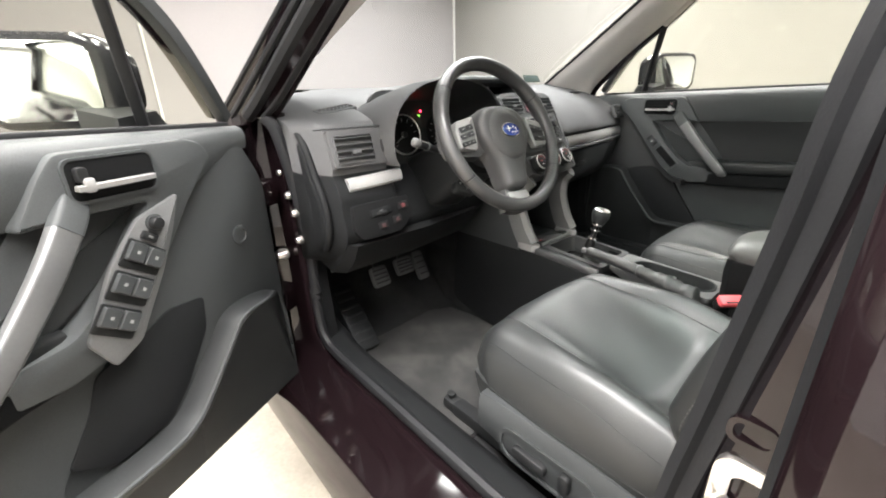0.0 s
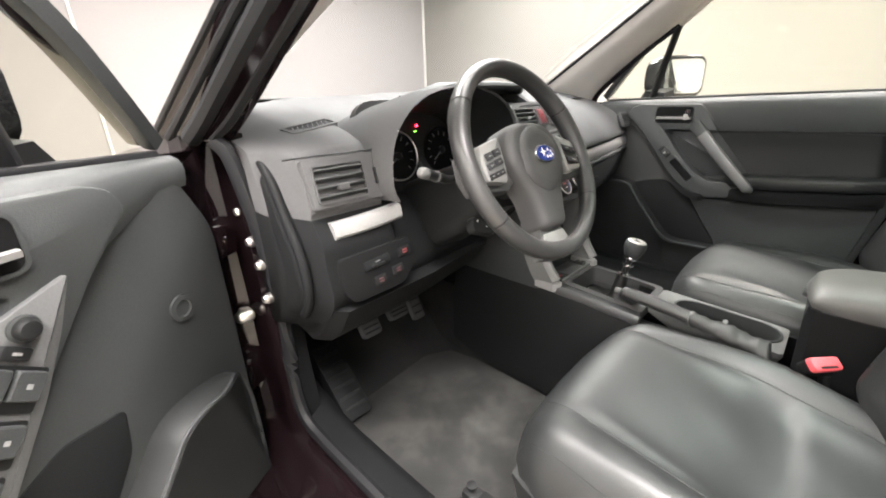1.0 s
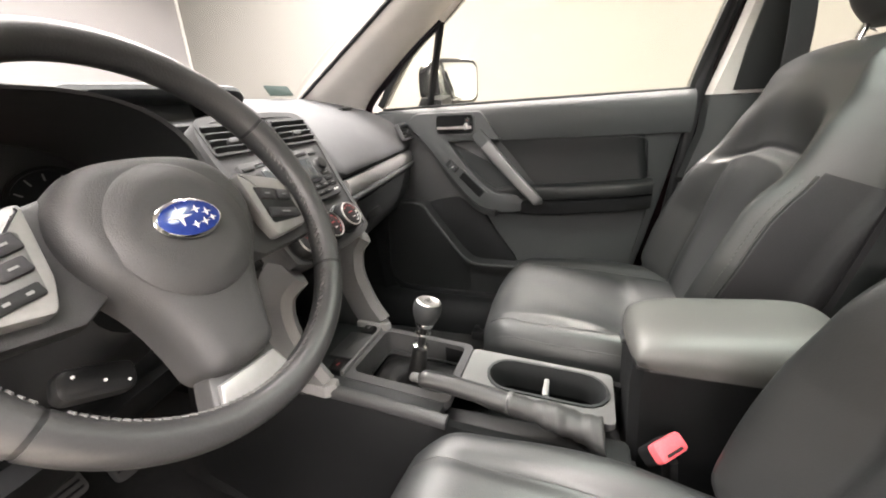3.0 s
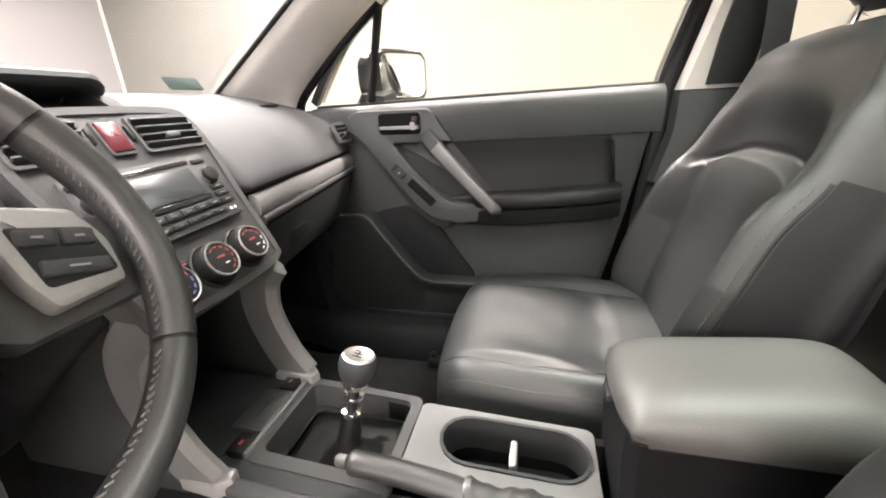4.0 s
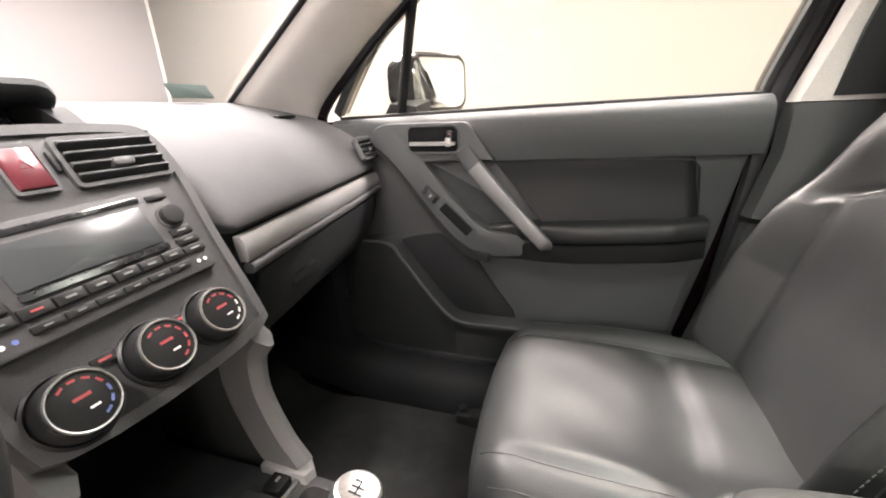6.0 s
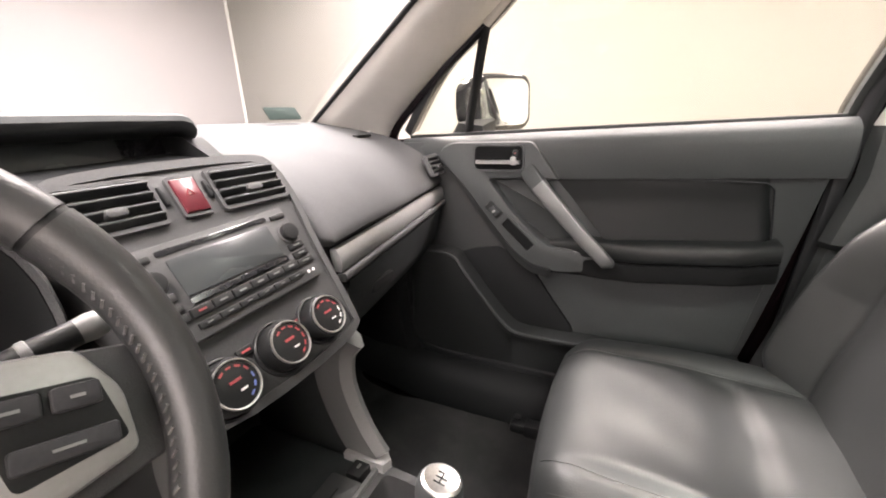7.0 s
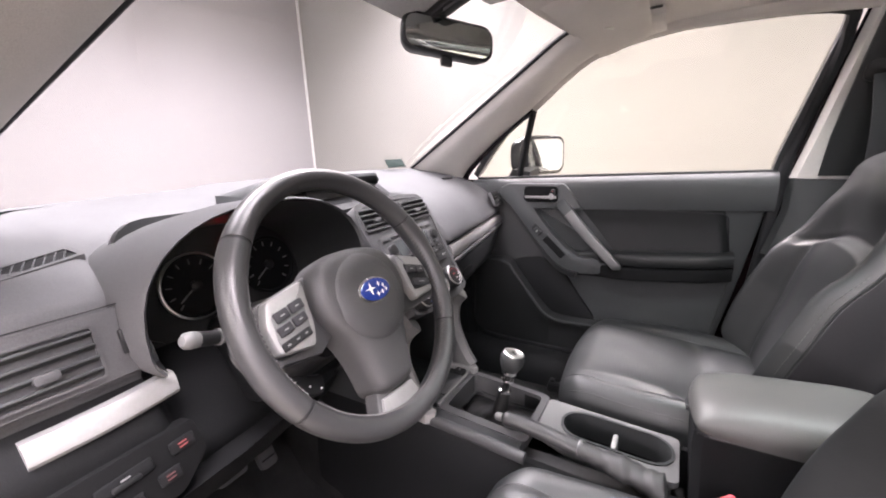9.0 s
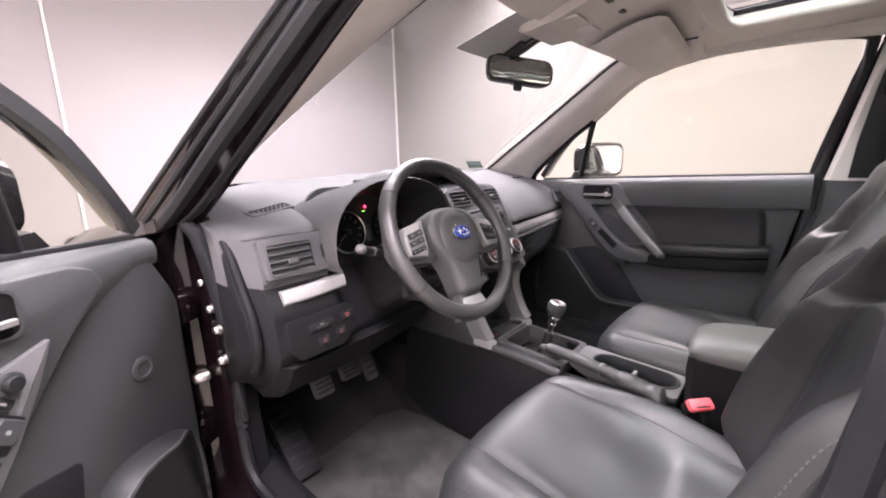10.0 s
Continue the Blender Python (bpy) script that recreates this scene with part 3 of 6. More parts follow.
bseal = spline([(-0.735, -0.552, 0.50), (-0.742, -0.562, 0.70), (-0.750, -0.580, 0.85), (-0.757, -0.598, 1.0), (-0.750, -0.610, 1.12), (-0.70, -0.64, 1.28), (-0.63, -0.668, 1.44)], 40)
part("b_pillar_seal", sweep(bseal, [(-0.018, -0.016), (0.004, -0.020), (0.018, -0.008), (0.012, 0.004), (0.020, 0.010), (0.008, 0.020), (-0.016, 0.016)], up=(0, 1, 0)), RUBBER, car, "black rubber seal along the B-pillar", 40)
part("pillar_slot", frame_ring(rrect(0.030, 0.022, 0.008), rrect(0.022, 0.014, 0.005), basis((-0.803, -0.605, 0.872), (0, -1, 0), (0, 0, 1)), -0.003, 0.0015), PAINT, car)


def roof_z(x, y):
    return 1.545 - 0.11 * x * x - 0.045 * smooth(-0.22, -0.02, y + 0.34 * x * x) - 0.03 * smooth(-1.2, -2.0, y)


def roof_front(x):
    return -0.022 - 0.34 * x * x


def headliner():
    bm = bmesh.new()
    xs = [-0.59 + 1.18 * i / 40 for i in range(41)]
    ys = [0, 0.04, 0.09, 0.15, 0.22, 0.30, 0.38, 0.5, 0.7, 0.9, 1.1, 1.4, 1.7, 2.0]
    grid = []
    for x in xs:
        f = roof_front(x)
        col = []
        for k, y in enumerate(ys):
            yy = f + (-1.95 - f) * y / 2.0 if k > 6 else f - y * (1 if f > -0.1 else 0.8)
            col.append(bm.verts.new((x, yy, roof_z(x, yy))))
        grid.append(col)
    for i in range(40):
        for j in range(len(ys) - 1):
            q = (grid[i][j], grid[i + 1][j], grid[i + 1][j + 1], grid[i][j + 1])
            c = sum((v.co for v in q), Vector()) / 4
            if abs(c.x) < 0.40 and -0.95 < c.y < -0.33:
                continue
            bm.faces.new(q)
    r = bmesh.ops.extrude_face_region(bm, geom=bm.faces[:])
    for g in r["geom"]:
        if isinstance(g, bmesh.types.BMVert):
            g.co.z += 0.02
    return bm


part("headliner", headliner(), HEAD, car, "light grey fabric headliner", 60)
rim = spline([(-0.40, -0.36, 1.522), (-0.2, -0.345, 1.533), (0.2, -0.345, 1.533), (0.40, -0.36, 1.522), (0.415, -0.5, 1.52), (0.415, -0.8, 1.52), (0.39, -0.94, 1.52), (0, -0.96, 1.53), (-0.39, -0.94, 1.52), (-0.415, -0.8, 1.52), (-0.415, -0.5, 1.52)], 90, True)
part("sunroof_rim", sweep(rim, rrect(0.05, 0.022, 0.008, 3), closed=True), HEAD, car, "light grey sunroof surround")
part("sunroof_panel", box((0, -0.65, 1.60), (0.95, 0.72, 0.012), bev=0.004), ROOFGLASS, car, "tinted glass sunroof panel")
rr = []
for y, z, w in ((0.02, 1.535, 0.50), (-0.12, 1.568, 0.56), (-0.28, 1.585, 0.60)):
    rr.append([(x * w, y - 0.34 * (x * w) ** 2, z - 0.03 * x * x) for x in (-1, -0.6, -0.2, 0.2, 0.6, 1)] + [(x * w, y - 0.34 * (x * w) ** 2, z + 0.015 - 0.03 * x * x) for x in (1, 0.6, 0.2, -0.2, -0.6, -1)])
part("roof_front", loft(rr), PAINT, car)
part("roof_rear", box((0, -1.5, 1.60), (1.24, 1.0, 0.03), bev=0.012), PAINT, car)
for sgn in (1, -1):
    part("roof_side", box((sgn * 0.55, -0.65, 1.575), (0.13, 0.78, 0.03), bev=0.01), PAINT, car)

# windscreen
rows = []
for j in range(9):
    v = j / 8
    row = []
    for i in range(21):
        u = -1 + 2 * i / 20
        xb, yb, zb = 0.70 * u, 0.80 - 0.12 * u * u, 1.10
        xt = 0.455 * u
        yt, zt = roof_front(xt) + 0.008, roof_z(xt, roof_front(xt)) + 0.014
        row.append(Vector((lerp(xb, xt, v), lerp(yb, yt, v) + 0.03 * v * (1 - v), lerp(zb, zt, v) + 0.05 * v * (1 - v))))
    rows.append(row)
part("windscreen", loft(rows, closed=False), WSGLASS, car, "clear laminated windscreen glass")
band = []
for v in (0.0, 0.035, 0.07):
    row = []
    for i in range(21):
        u = -1 + 2 * i / 20
        lo_, hi_ = rows[0][i], rows[1][i]
        row.append(lo_ + (hi_ - lo_) * v * 8 + Vector((0, -0.006, -0.003)))
    band.append(row)
part("screen_band", loft(band, closed=False), RUBBER, car, "black ceramic band along the windscreen foot")
part("cowl", loft([[(x * 0.68, 0.82 - 0.12 * x * x + dy, 1.085 + dz) for x in [-1 + k / 8 for k in range(17)]] for dy, dz in ((0, 0), (-0.08, 0.0), (-0.08, -0.03), (0.1, -0.03), (0.1, -0.005))], closed=False), BLACK, car)
rr = []
for y, z in ((0.86, 1.05), (1.2, 1.03), (1.6, 0.96), (1.8, 0.88)):
    rr.append([(x * 0.74, y, z - 0.04 * x * x) for x in (-1, -0.6, -0.2, 0.2, 0.6, 1)] + [(x * 0.74, y, z - 0.03 - 0.04 * x * x) for x in (1, 0.6, 0.2, -0.2, -0.6, -1)])
part("bonnet", loft(rr), PAINT, car)
part("front_end", box((0, 1.82, 0.60), (1.62, 0.16, 0.60), bev=0.05, seg=3), PAINT, car)
part("tailgate", box((0, -2.08, 0.85), (1.5, 0.12, 0.9), bev=0.04, seg=3), PAINT, car)
g = part("rear_glass", box((0, -2.02, 1.38), (1.25, 0.01, 0.30), bev=0.002), SIDEGLASS, car)
g.visible_shadow = False
part("chassis", box((0, -0.1, 0.26), (1.2, 3.6, 0.08), bev=0.02), BLACK, car)
for wx in (-0.77, 0.77):
    for wy in (1.22, -1.42):
        m = basis((wx, wy, 0.345), (0, 1, 0), (0, 0, 1))
        w = part("wheel", lathe([(0.21, -0.10), (0.33, -0.10), (0.345, -0.07), (0.345, 0.07), (0.33, 0.10), (0.21, 0.10)], m, 32), TYRE, car)
        part("wheel_rim", lathe([(0, -0.085), (0.21, -0.095), (0.215, 0.0), (0.21, 0.095), (0, 0.085)], m, 24), SILVER, w)

# cabin floor
prof = [(-1.0, 0.318), (0.0, 0.318), (0.40, 0.322), (0.48, 0.34), (0.60, 0.44), (0.70, 0.60), (0.72, 0.95), (0.76, 0.95), (0.76, 0.28), (-1.0, 0.28)]
part("floor_carpet", loft([[(x, y, z) for y, z in prof] for x in (-0.69, -0.3, 0, 0.3, 0.69)]), CARPET, car, "black carpet over the cabin floor")
part("tunnel", loft([[(-0.14, y, 0.31), (-0.115, y, 0.47), (-0.08, y, 0.52), (0.08, y, 0.52), (0.115, y, 0.47), (0.14, y, 0.31)] for y in (0.66, 0.2, -0.4, -1.0)]), CARPET, car)
for sgn in (1, -1):
    part("kick_panel", loft([[(sgn * 0.705, y0, z), (sgn * 0.66, y0 + 0.02, z), (sgn * 0.645, y0 + 0.12, z), (sgn * 0.66, 0.72, z), (sgn * 0.705, 0.72, z)] for z, y0 in ((0.32, 0.30), (0.45, 0.34), (0.60, 0.36), (0.80, 0.37))]), LOWD_SHADE, car, "dark plastic kick panel")
part("rear_floor_panel", box((0, -1.55, 0.50), (1.36, 1.0, 0.36), bev=0.05, seg=3), CARPET, car)
mat_o = [(-0.60, -0.10), (-0.60, 0.30), (-0.575, 0.38), (-0.50, 0.42), (-0.25, 0.44), (-0.17, 0.40), (-0.155, 0.30), (-0.155, -0.10)]
mb = plate(mat_o, Matrix.Identity(4), 0.322, 0.334, 0.004)
fm = part("floor_mat", mb, MATM)
tagged(fm, "worn dark pile floor mat with pale dust stains", "floor mat")
mat_p = [(0.60, -0.10), (0.60, 0.30), (0.575, 0.40), (0.50, 0.44), (0.25, 0.44), (0.17, 0.40), (0.155, 0.30), (0.155, -0.10)]
fm2 = part("floor_mat", plate(mat_p, Matrix.Identity(4), 0.322, 0.334, 0.004), CARPET)
tagged(fm2, "dark pile floor mat before the passenger seat", "floor mat")
m = basis((-0.56, 0.45, 0.425), (1, 0, 0), (0, 0.74, 0.67))
fr = part("foot_rest", plate(rrect(0.075, 0.24, 0.012), m, -0.03, 0.012, 0.004), LOWD_SHADE, car, "dark ribbed plastic foot rest")
for k in range(7):
    part("rib", box((0, -0.09 + 0.03 * k, 0.013), (0.06, 0.008, 0.005), m, 0.002), RUBBER, fr)


def pedal(name, x, y, z, w, h, label):
    ob = thing(name, (x, y, z), label, "pedal", "pedals")
    mp = basis((x, y, z), (1, 0, 0), (0, 0.5, 0.86))
    pad = part("pad", plate(rrect(w, h, 0.012), mp, -0.012, 0.006, 0.004), DASH, ob)
    for k in range(4):
        part("groove", box((0, -h * 0.3 + h * 0.2 * k, 0.0065), (w * 0.8, 0.005, 0.003), mp, 0.001), RUBBER, pad)
    part("arm", sweep(spline([(x, y + 0.01, z), (x + 0.005, y + 0.07, z + 0.09), (x + 0.008, y + 0.15, z + 0.22), (x + 0.008, 0.715, z + 0.33)], 12), rrect(0.014, 0.02, 0.003, 2), up=(1, 0, 0)), BLACK, ob)


pedal("clutch_pedal", -0.445, 0.450, 0.535, 0.062, 0.07, "black ribbed rubber clutch pedal on a steel arm")
pedal("brake_pedal", -0.345, 0.450, 0.545, 0.07, 0.06, "black ribbed rubber brake pedal on a steel arm")
pedal("accelerator_pedal", -0.235, 0.50, 0.50, 0.045, 0.11, "narrow black rubber accelerator pedal")

# Dashboard
dash = thing("dashboard", (0, 0.72, 0.9), "dark grey textured plastic dashboard with silver strips", "dashboard")
PROFILES = [
    (-0.725, [(0.60, 1.105), (0.50, 1.085), (0.42, 1.062), (0.35, 1.045), (0.33, 1.034), (0.31, 0.945), (0.31, 0.935), (0.30, 0.89), (0.29, 0.86), (0.29, 0.775), (0.35, 0.69), (0.60, 0.70)]),
    (-0.705, [(0.61, 1.108), (0.50, 1.087), (0.41, 1.063), (0.325, 1.046), (0.298, 1.034), (0.280, 0.945), (0.280, 0.935), (0.25, 0.89), (0.235, 0.86), (0.225, 0.775), (0.32, 0.69), (0.60, 0.70)]),
    (-0.692, [(0.64, 1.115), (0.50, 1.09), (0.40, 1.066), (0.28, 1.047), (0.24, 1.036), (0.213, 0.945), (0.222, 0.935), (0.19, 0.89), (0.19, 0.86), (0.17, 0.775), (0.30, 0.685), (0.60, 0.70)]),
    (-0.535, [(0.70, 1.125), (0.55, 1.105), (0.42, 1.085), (0.29, 1.055), (0.245, 1.04), (0.213, 0.945), (0.222, 0.935), (0.19, 0.89), (0.186, 0.86), (0.165, 0.775), (0.30, 0.69), (0.60, 0.70)]),
    (-0.512, [(0.71, 1.13), (0.57, 1.115), (0.46, 1.095), (0.41, 1.07), (0.39, 1.05), (0.38, 0.945), (0.31, 0.92), (0.27, 0.89), (0.24, 0.86), (0.19, 0.775), (0.31, 0.69), (0.60, 0.70)]),
    (-0.18, [(0.73, 1.135), (0.58, 1.12), (0.46, 1.10), (0.41, 1.08), (0.39, 1.05), (0.38, 0.945), (0.31, 0.92), (0.28, 0.89), (0.25, 0.86), (0.21, 0.79), (0.31, 0.71), (0.60, 0.70)]),
    (-0.13, [(0.74, 1.14), (0.58, 1.122), (0.44, 1.103), (0.38, 1.09), (0.30, 1.085), (0.21, 0.99), (0.20, 0.97), (0.175, 0.93), (0.155, 0.90), (0.14, 0.87), (0.27, 0.84), (0.60, 0.78)]),
    (0.115, [(0.73, 1.145), (0.56, 1.128), (0.42, 1.108), (0.34, 1.095), (0.27, 1.08), (0.19, 0.99), (0.20, 0.97), (0.175, 0.93), (0.155, 0.90), (0.14, 0.87), (0.27, 0.84), (0.60, 0.78)]),
    (0.15, [(0.72, 1.147), (0.55, 1.13), (0.40, 1.108), (0.28, 1.085), (0.205, 1.04), (0.143, 0.975), (0.166, 0.966), (0.156, 0.915), (0.150, 0.90), (0.18, 0.82), (0.27, 0.74), (0.60, 0.72)]),
    (0.45, [(0.66, 1.147), (0.52, 1.128), (0.41, 1.105), (0.32, 1.08), (0.25, 1.04), (0.19, 0.975), (0.213, 0.966), (0.203, 0.915), (0.198, 0.90), (0.22, 0.82), (0.31, 0.74), (0.61, 0.72)]),
    (0.72, [(0.55, 1.14), (0.49, 1.122), (0.42, 1.10), (0.36, 1.08), (0.29, 1.045), (0.24, 0.975), (0.262, 0.966), (0.252, 0.915), (0.248, 0.90), (0.27, 0.82), (0.35, 0.74), (0.62, 0.72)]),
]
rings, low_rings = [], []
for k in range(120):
    x = -0.725 + 1.445 * k / 119
    vals = table(x, [(a, *[c for p in pr for c in p]) for a, pr in PROFILES])
    pts = [(vals[2 * i], vals[2 * i + 1], 0) for i in range(12)]
    prof = chaikin(pts, 2)
    rings.append([(x, p.x, p.y) for p in prof[:26]] + [(x, 0.60, 0.95)])
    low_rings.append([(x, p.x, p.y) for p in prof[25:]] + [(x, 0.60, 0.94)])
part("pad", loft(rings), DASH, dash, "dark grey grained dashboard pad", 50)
part("lower_pad", loft(low_rings), LOWD_SHADE, dash, "darker lower dashboard", 50)


def air_vent(name, m, w, h, slats, parent, tab=True, edge=0.005, material=None):
    """A louvred outlet in the plane of m."""
    o, i = rrect(w + 2 * edge, h + 2 * edge, 0.006), rrect(w, h, 0.004)
    v = part(name, frame_ring(o, i, m, -0.004, 0.006), material or DASH, parent, "dark air vent with horizontal slats")
    # Flat dark sheet paints the shade behind the slats
    part("cavity_shade", plate(rrect(w + 0.004, h + 0.004, 0.006), m, -0.01, 0.0012, 0), BLACK, v)
    for k in range(slats):
        y = -h / 2 + h * (k + 0.5) / slats
        part("slat", box((0, 0, 0), (w, 0.010, 0.0035), m @ pose(0, y, 0.006, 62), 0.001, 1), DARK, v)
    if tab:
        part("tab", plate(rrect(w * 0.24, h * 0.20, 0.004), m @ pose(0, -h * 0.16, 0), 0.004, 0.013, 0.002), STACK, v)
    return v


# driver's outer vent
mv = basis((-0.628, 0.216, 0.99), (1, 0, 0), (0, 0.26, 0.96))
part("vent_plate", plate(fillet([(-0.062, 0.044), (0.098, 0.044), (0.104, -0.040), (-0.056, -0.040)], 0.006), mv, -0.012, 0.0015, 0.002), DASH, dash, "dark grey vent surround")
air_vent("air_vent", mv @ pose(0, 0, 0.0), 0.094, 0.058, 4, dash, True, 0.003)
part("vent_wheel", box((0.075, 0.0, 0.0), (0.008, 0.032, 0.012), mv, 0.003), BLACK, dash)
part("face_seam", box((0.01, 0.047, 0.0), (0.20, 0.002, 0.006), mv, 0.0005, 1), BLACK, dash)
# defroster outlet
md = basis((-0.578, 0.383, 1.0745), (0.985, 0.17, 0.13), (-0.17, 0.95, 0.22))
df = part("defroster_vent", frame_ring(rrect(0.115, 0.040, 0.006), rrect(0.100, 0.028, 0.003), md, -0.01, 0.0015), DASH, dash)
# Flat sheet whose colour carries the outlet's inner shade
part("cavity_shade", plate(rrect(0.102, 0.030, 0.003), md, -0.012, -0.001, 0), NEARBLACK, df)
for k in range(8):
    part("fin", box((-0.042 + 0.012 * k, 0, 0.0), (0.0014, 0.034, 0.0025), md @ pose(0.012 * k - 0.042, 0, 0, 0, 0, -35) @ pose(0.042 - 0.012 * k, 0, 0), 0.0005, 1), DARK, df)
# silver strip, driver
def strip(name, pts, h, lab):
    out = [(-0.012, -h / 2), (0.0, -h / 2), (0.005, -h * 0.3), (0.006, h * 0.3), (0.001, h / 2), (-0.012, h / 2)]
    rr = []
    for p, lean in pts:
        p = Vector(p)
        rr.append([p + Vector((0, -a * math.cos(lean) + b * math.sin(lean), b)) for a, b in out])
    return part(name, loft(rr), SILVER, dash, lab)


strip("trim_strip", [((-0.662 + 0.148 * k / 8, 0.200 - 0.006 * math.sin(k / 8 * 3.1), 0.911 + 0.001 * k), 0.25) for k in range(9)], 0.028, "brushed silver strip below the vent")
strip("trim_strip", [((0.15 + 0.57 * k / 12, 0.150 + 0.097 * k / 12, 0.943), 0.2) for k in range(13)], 0.034, "brushed silver strip across the passenger side")
strip_low = [((0.15 + 0.57 * k / 12, 0.146 + 0.097 * k / 12, 0.918)) for k in range(13)]
part("lower_lip", sweep(strip_low, rrect(0.016, 0.014, 0.005, 3)), DASH, dash)
# side end and lower cover
endring = [(-0.735, y, z) for y, z in ((0.60, 1.055), (0.42, 1.042), (0.335, 1.03), (0.298, 1.0), (0.270, 0.94), (0.225, 0.87), (0.222, 0.78), (0.30, 0.72), (0.60, 0.72))]
er = chaikin([Vector(p) for p in endring], 2, True)
mid = sum(er, Vector()) / len(er)
part("end_cap", loft([[Vector((xx, lerp(mid.y, p.y, f), lerp(mid.z, p.z, f))) for p in er] for xx, f in ((-0.722, 0.86), (-0.719, 0.94), (-0.713, 0.985), (-0.703, 1.0), (-0.690, 1.0))]), LOWD_SHADE, dash, "dark rounded end of the dashboard", 60)
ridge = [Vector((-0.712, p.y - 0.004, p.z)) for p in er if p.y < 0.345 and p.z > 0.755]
part("end_ridge", sweep(spline(ridge, 40), circle(0.009, 10), up=(1, 0, 0)), LOWD_SHADE, dash, "rounded edge of the dashboard end", 60)
# switch panel below the strip
ms = basis((-0.585, 0.1705, 0.828), (1, 0, 0), (0, 0.2, 0.97))
po_ = fillet([(-0.085, 0.040), (0.072, 0.044), (0.078, -0.006), (0.040, -0.040), (-0.070, -0.042), (-0.088, -0.020)], 0.010)
sp = part("switch_panel", plate(po_, ms, -0.02, 0.0012, 0.001), NEARBLACK, dash, "black switch panel")
part("dimmer_knob", box((-0.012, 0.012, 0.003), (0.030, 0.007, 0.006), ms, 0.002), BLACK, sp)
for sx, sy, w, mk_ in ((-0.012, 0.016, 0.058, DIMMARK), (0.052, 0.020, 0.030, DIMRED), (-0.012, -0.017, 0.026, FAINTRED), (0.030, -0.010, 0.026, FAINTRED)):
    sw = part("switch", plate(rrect(w, 0.017, 0.003), ms @ pose(sx, sy, 0, 0, 0, 4), 0.0, 0.004, 0.0015), LOWD_SHADE, sp)
    for q in (-0.0025, 0.0025):
        part("mark", box((0, q, 0.0045), (0.010, 0.0018, 0.0008), ms @ pose(sx, sy, 0, 0, 0, 4), 0, 1), mk_, sw)
part("lower_cover", loft([[(x, 0.165 + dy, 0.775), (x, 0.20 + dy, 0.72), (x, 0.245 + dy, 0.682), (x, 0.34, 0.69), (x, 0.34, 0.78)] for x, dy in ((-0.69, 0.03), (-0.67, 0.0), (-0.45, 0.01), (-0.22, 0.05))]), LOWD_SHADE, dash, "dark lower dash cover", 30)
part("knee_lip", sweep([(-0.675, 0.322, 0.672), (-0.60, 0.300, 0.677), (-0.515, 0.285, 0.682)], rrect(0.016, 0.022, 0.006, 3)), DARK, dash, "rounded lower edge of the knee panel")

# instrument binnacle
bc = Vector((-0.35, 0, 0.985))
def arch(y, hw, top, low, n=26, xo=0.0):
    out = []
    for i in range(n + 1):
        a = math.pi * (-0.13 + 1.26 * i / n)
        c, s = math.cos(a), math.sin(a)
        zz = (top if s > 0 else low) * math.copysign(abs(s) ** 0.8, s)
        out.append(Vector((bc.x + xo - hw * math.copysign(abs(c) ** 0.85, c), y - 0.0, bc.z + zz)))
    return out
outer = [arch(y, hw, t, l) for y, hw, t, l in ((0.178, 0.193, 0.151, 0.088), (0.172, 0.197, 0.154, 0.09), (0.183, 0.202, 0.156, 0.09), (0.25, 0.206, 0.152, 0.09), (0.36, 0.200, 0.130, 0.09), (0.48, 0.18, 0.105, 0.08))]
inner = [arch(y, hw, t, l) for y, hw, t, l in ((0.30, 0.150, 0.105, 0.06), (0.24, 0.165, 0.126, 0.07))]
part("binnacle_hood", loft(outer, closed=False), DASH, dash, "dark grey instrument hood", 50)
part("binnacle_throat", loft([arch(0.352, 0.150, 0.105, 0.062), arch(0.178, 0.192, 0.150, 0.087)], closed=False), POCK_SHADE, dash)
mi = basis((-0.332, 0.338, 1.02), (1, 0, 0), (0, 0.2, 0.98))
cl = part("instrument_panel", plate(rrect(0.33, 0.20, 0.05), mi, -0.02, 0.0, 0.0), POCK_SHADE, dash, "black instrument cluster with two round gauges")
for gx, r in ((-0.070, 0.055), (0.070, 0.055)):
    gm = mi @ pose(gx, -0.022, 0.001)
    ga = part("gauge", lathe([(r, -0.002), (r, 0.006), (r - 0.004, 0.008), (r - 0.006, 0.002), (0, 0.001)], gm, 36), LOWD_SHADE, cl, "dark dial with silver rim")
    if gx < 0:
        part("gauge_ring", lathe([(r + 0.001, 0.0), (r + 0.001, 0.007), (r - 0.001, 0.008), (r - 0.0022, 0.007), (r - 0.002, 0.0)], gm, 40), DIALRING, ga)
    for k in range(11):
        a = radians(225 - 27 * k)
        part("tick", box((r - 0.014, 0, 0.0025), (0.009, 0.0018, 0.001), gm @ Matrix.Rotation(a, 4, "Z"), 0, 1), DIMMARK, ga)
    part("needle", box((0.017, 0, 0.006), (0.04, 0.002, 0.002), gm @ pose(0, 0, 0, 0, 0, 215), 0, 1), DIMMARK, ga)
    part("needle_hub", lathe([(0.009, 0.001), (0.009, 0.008), (0.006, 0.010), (0, 0.010)], gm, 16), BLACK, ga)
part("cluster_display", plate(rrect(0.024, 0.05, 0.004), mi @ pose(0, -0.03, 0.001), 0, 0.003, 0.001), SCREEN, cl)
part("warning_light", lathe([(0.0026, 0), (0.0026, 0.002), (0, 0.002)], mi @ pose(0.002, 0.040, 0.003), 12), LAMPRED, cl, "lit red warning light")
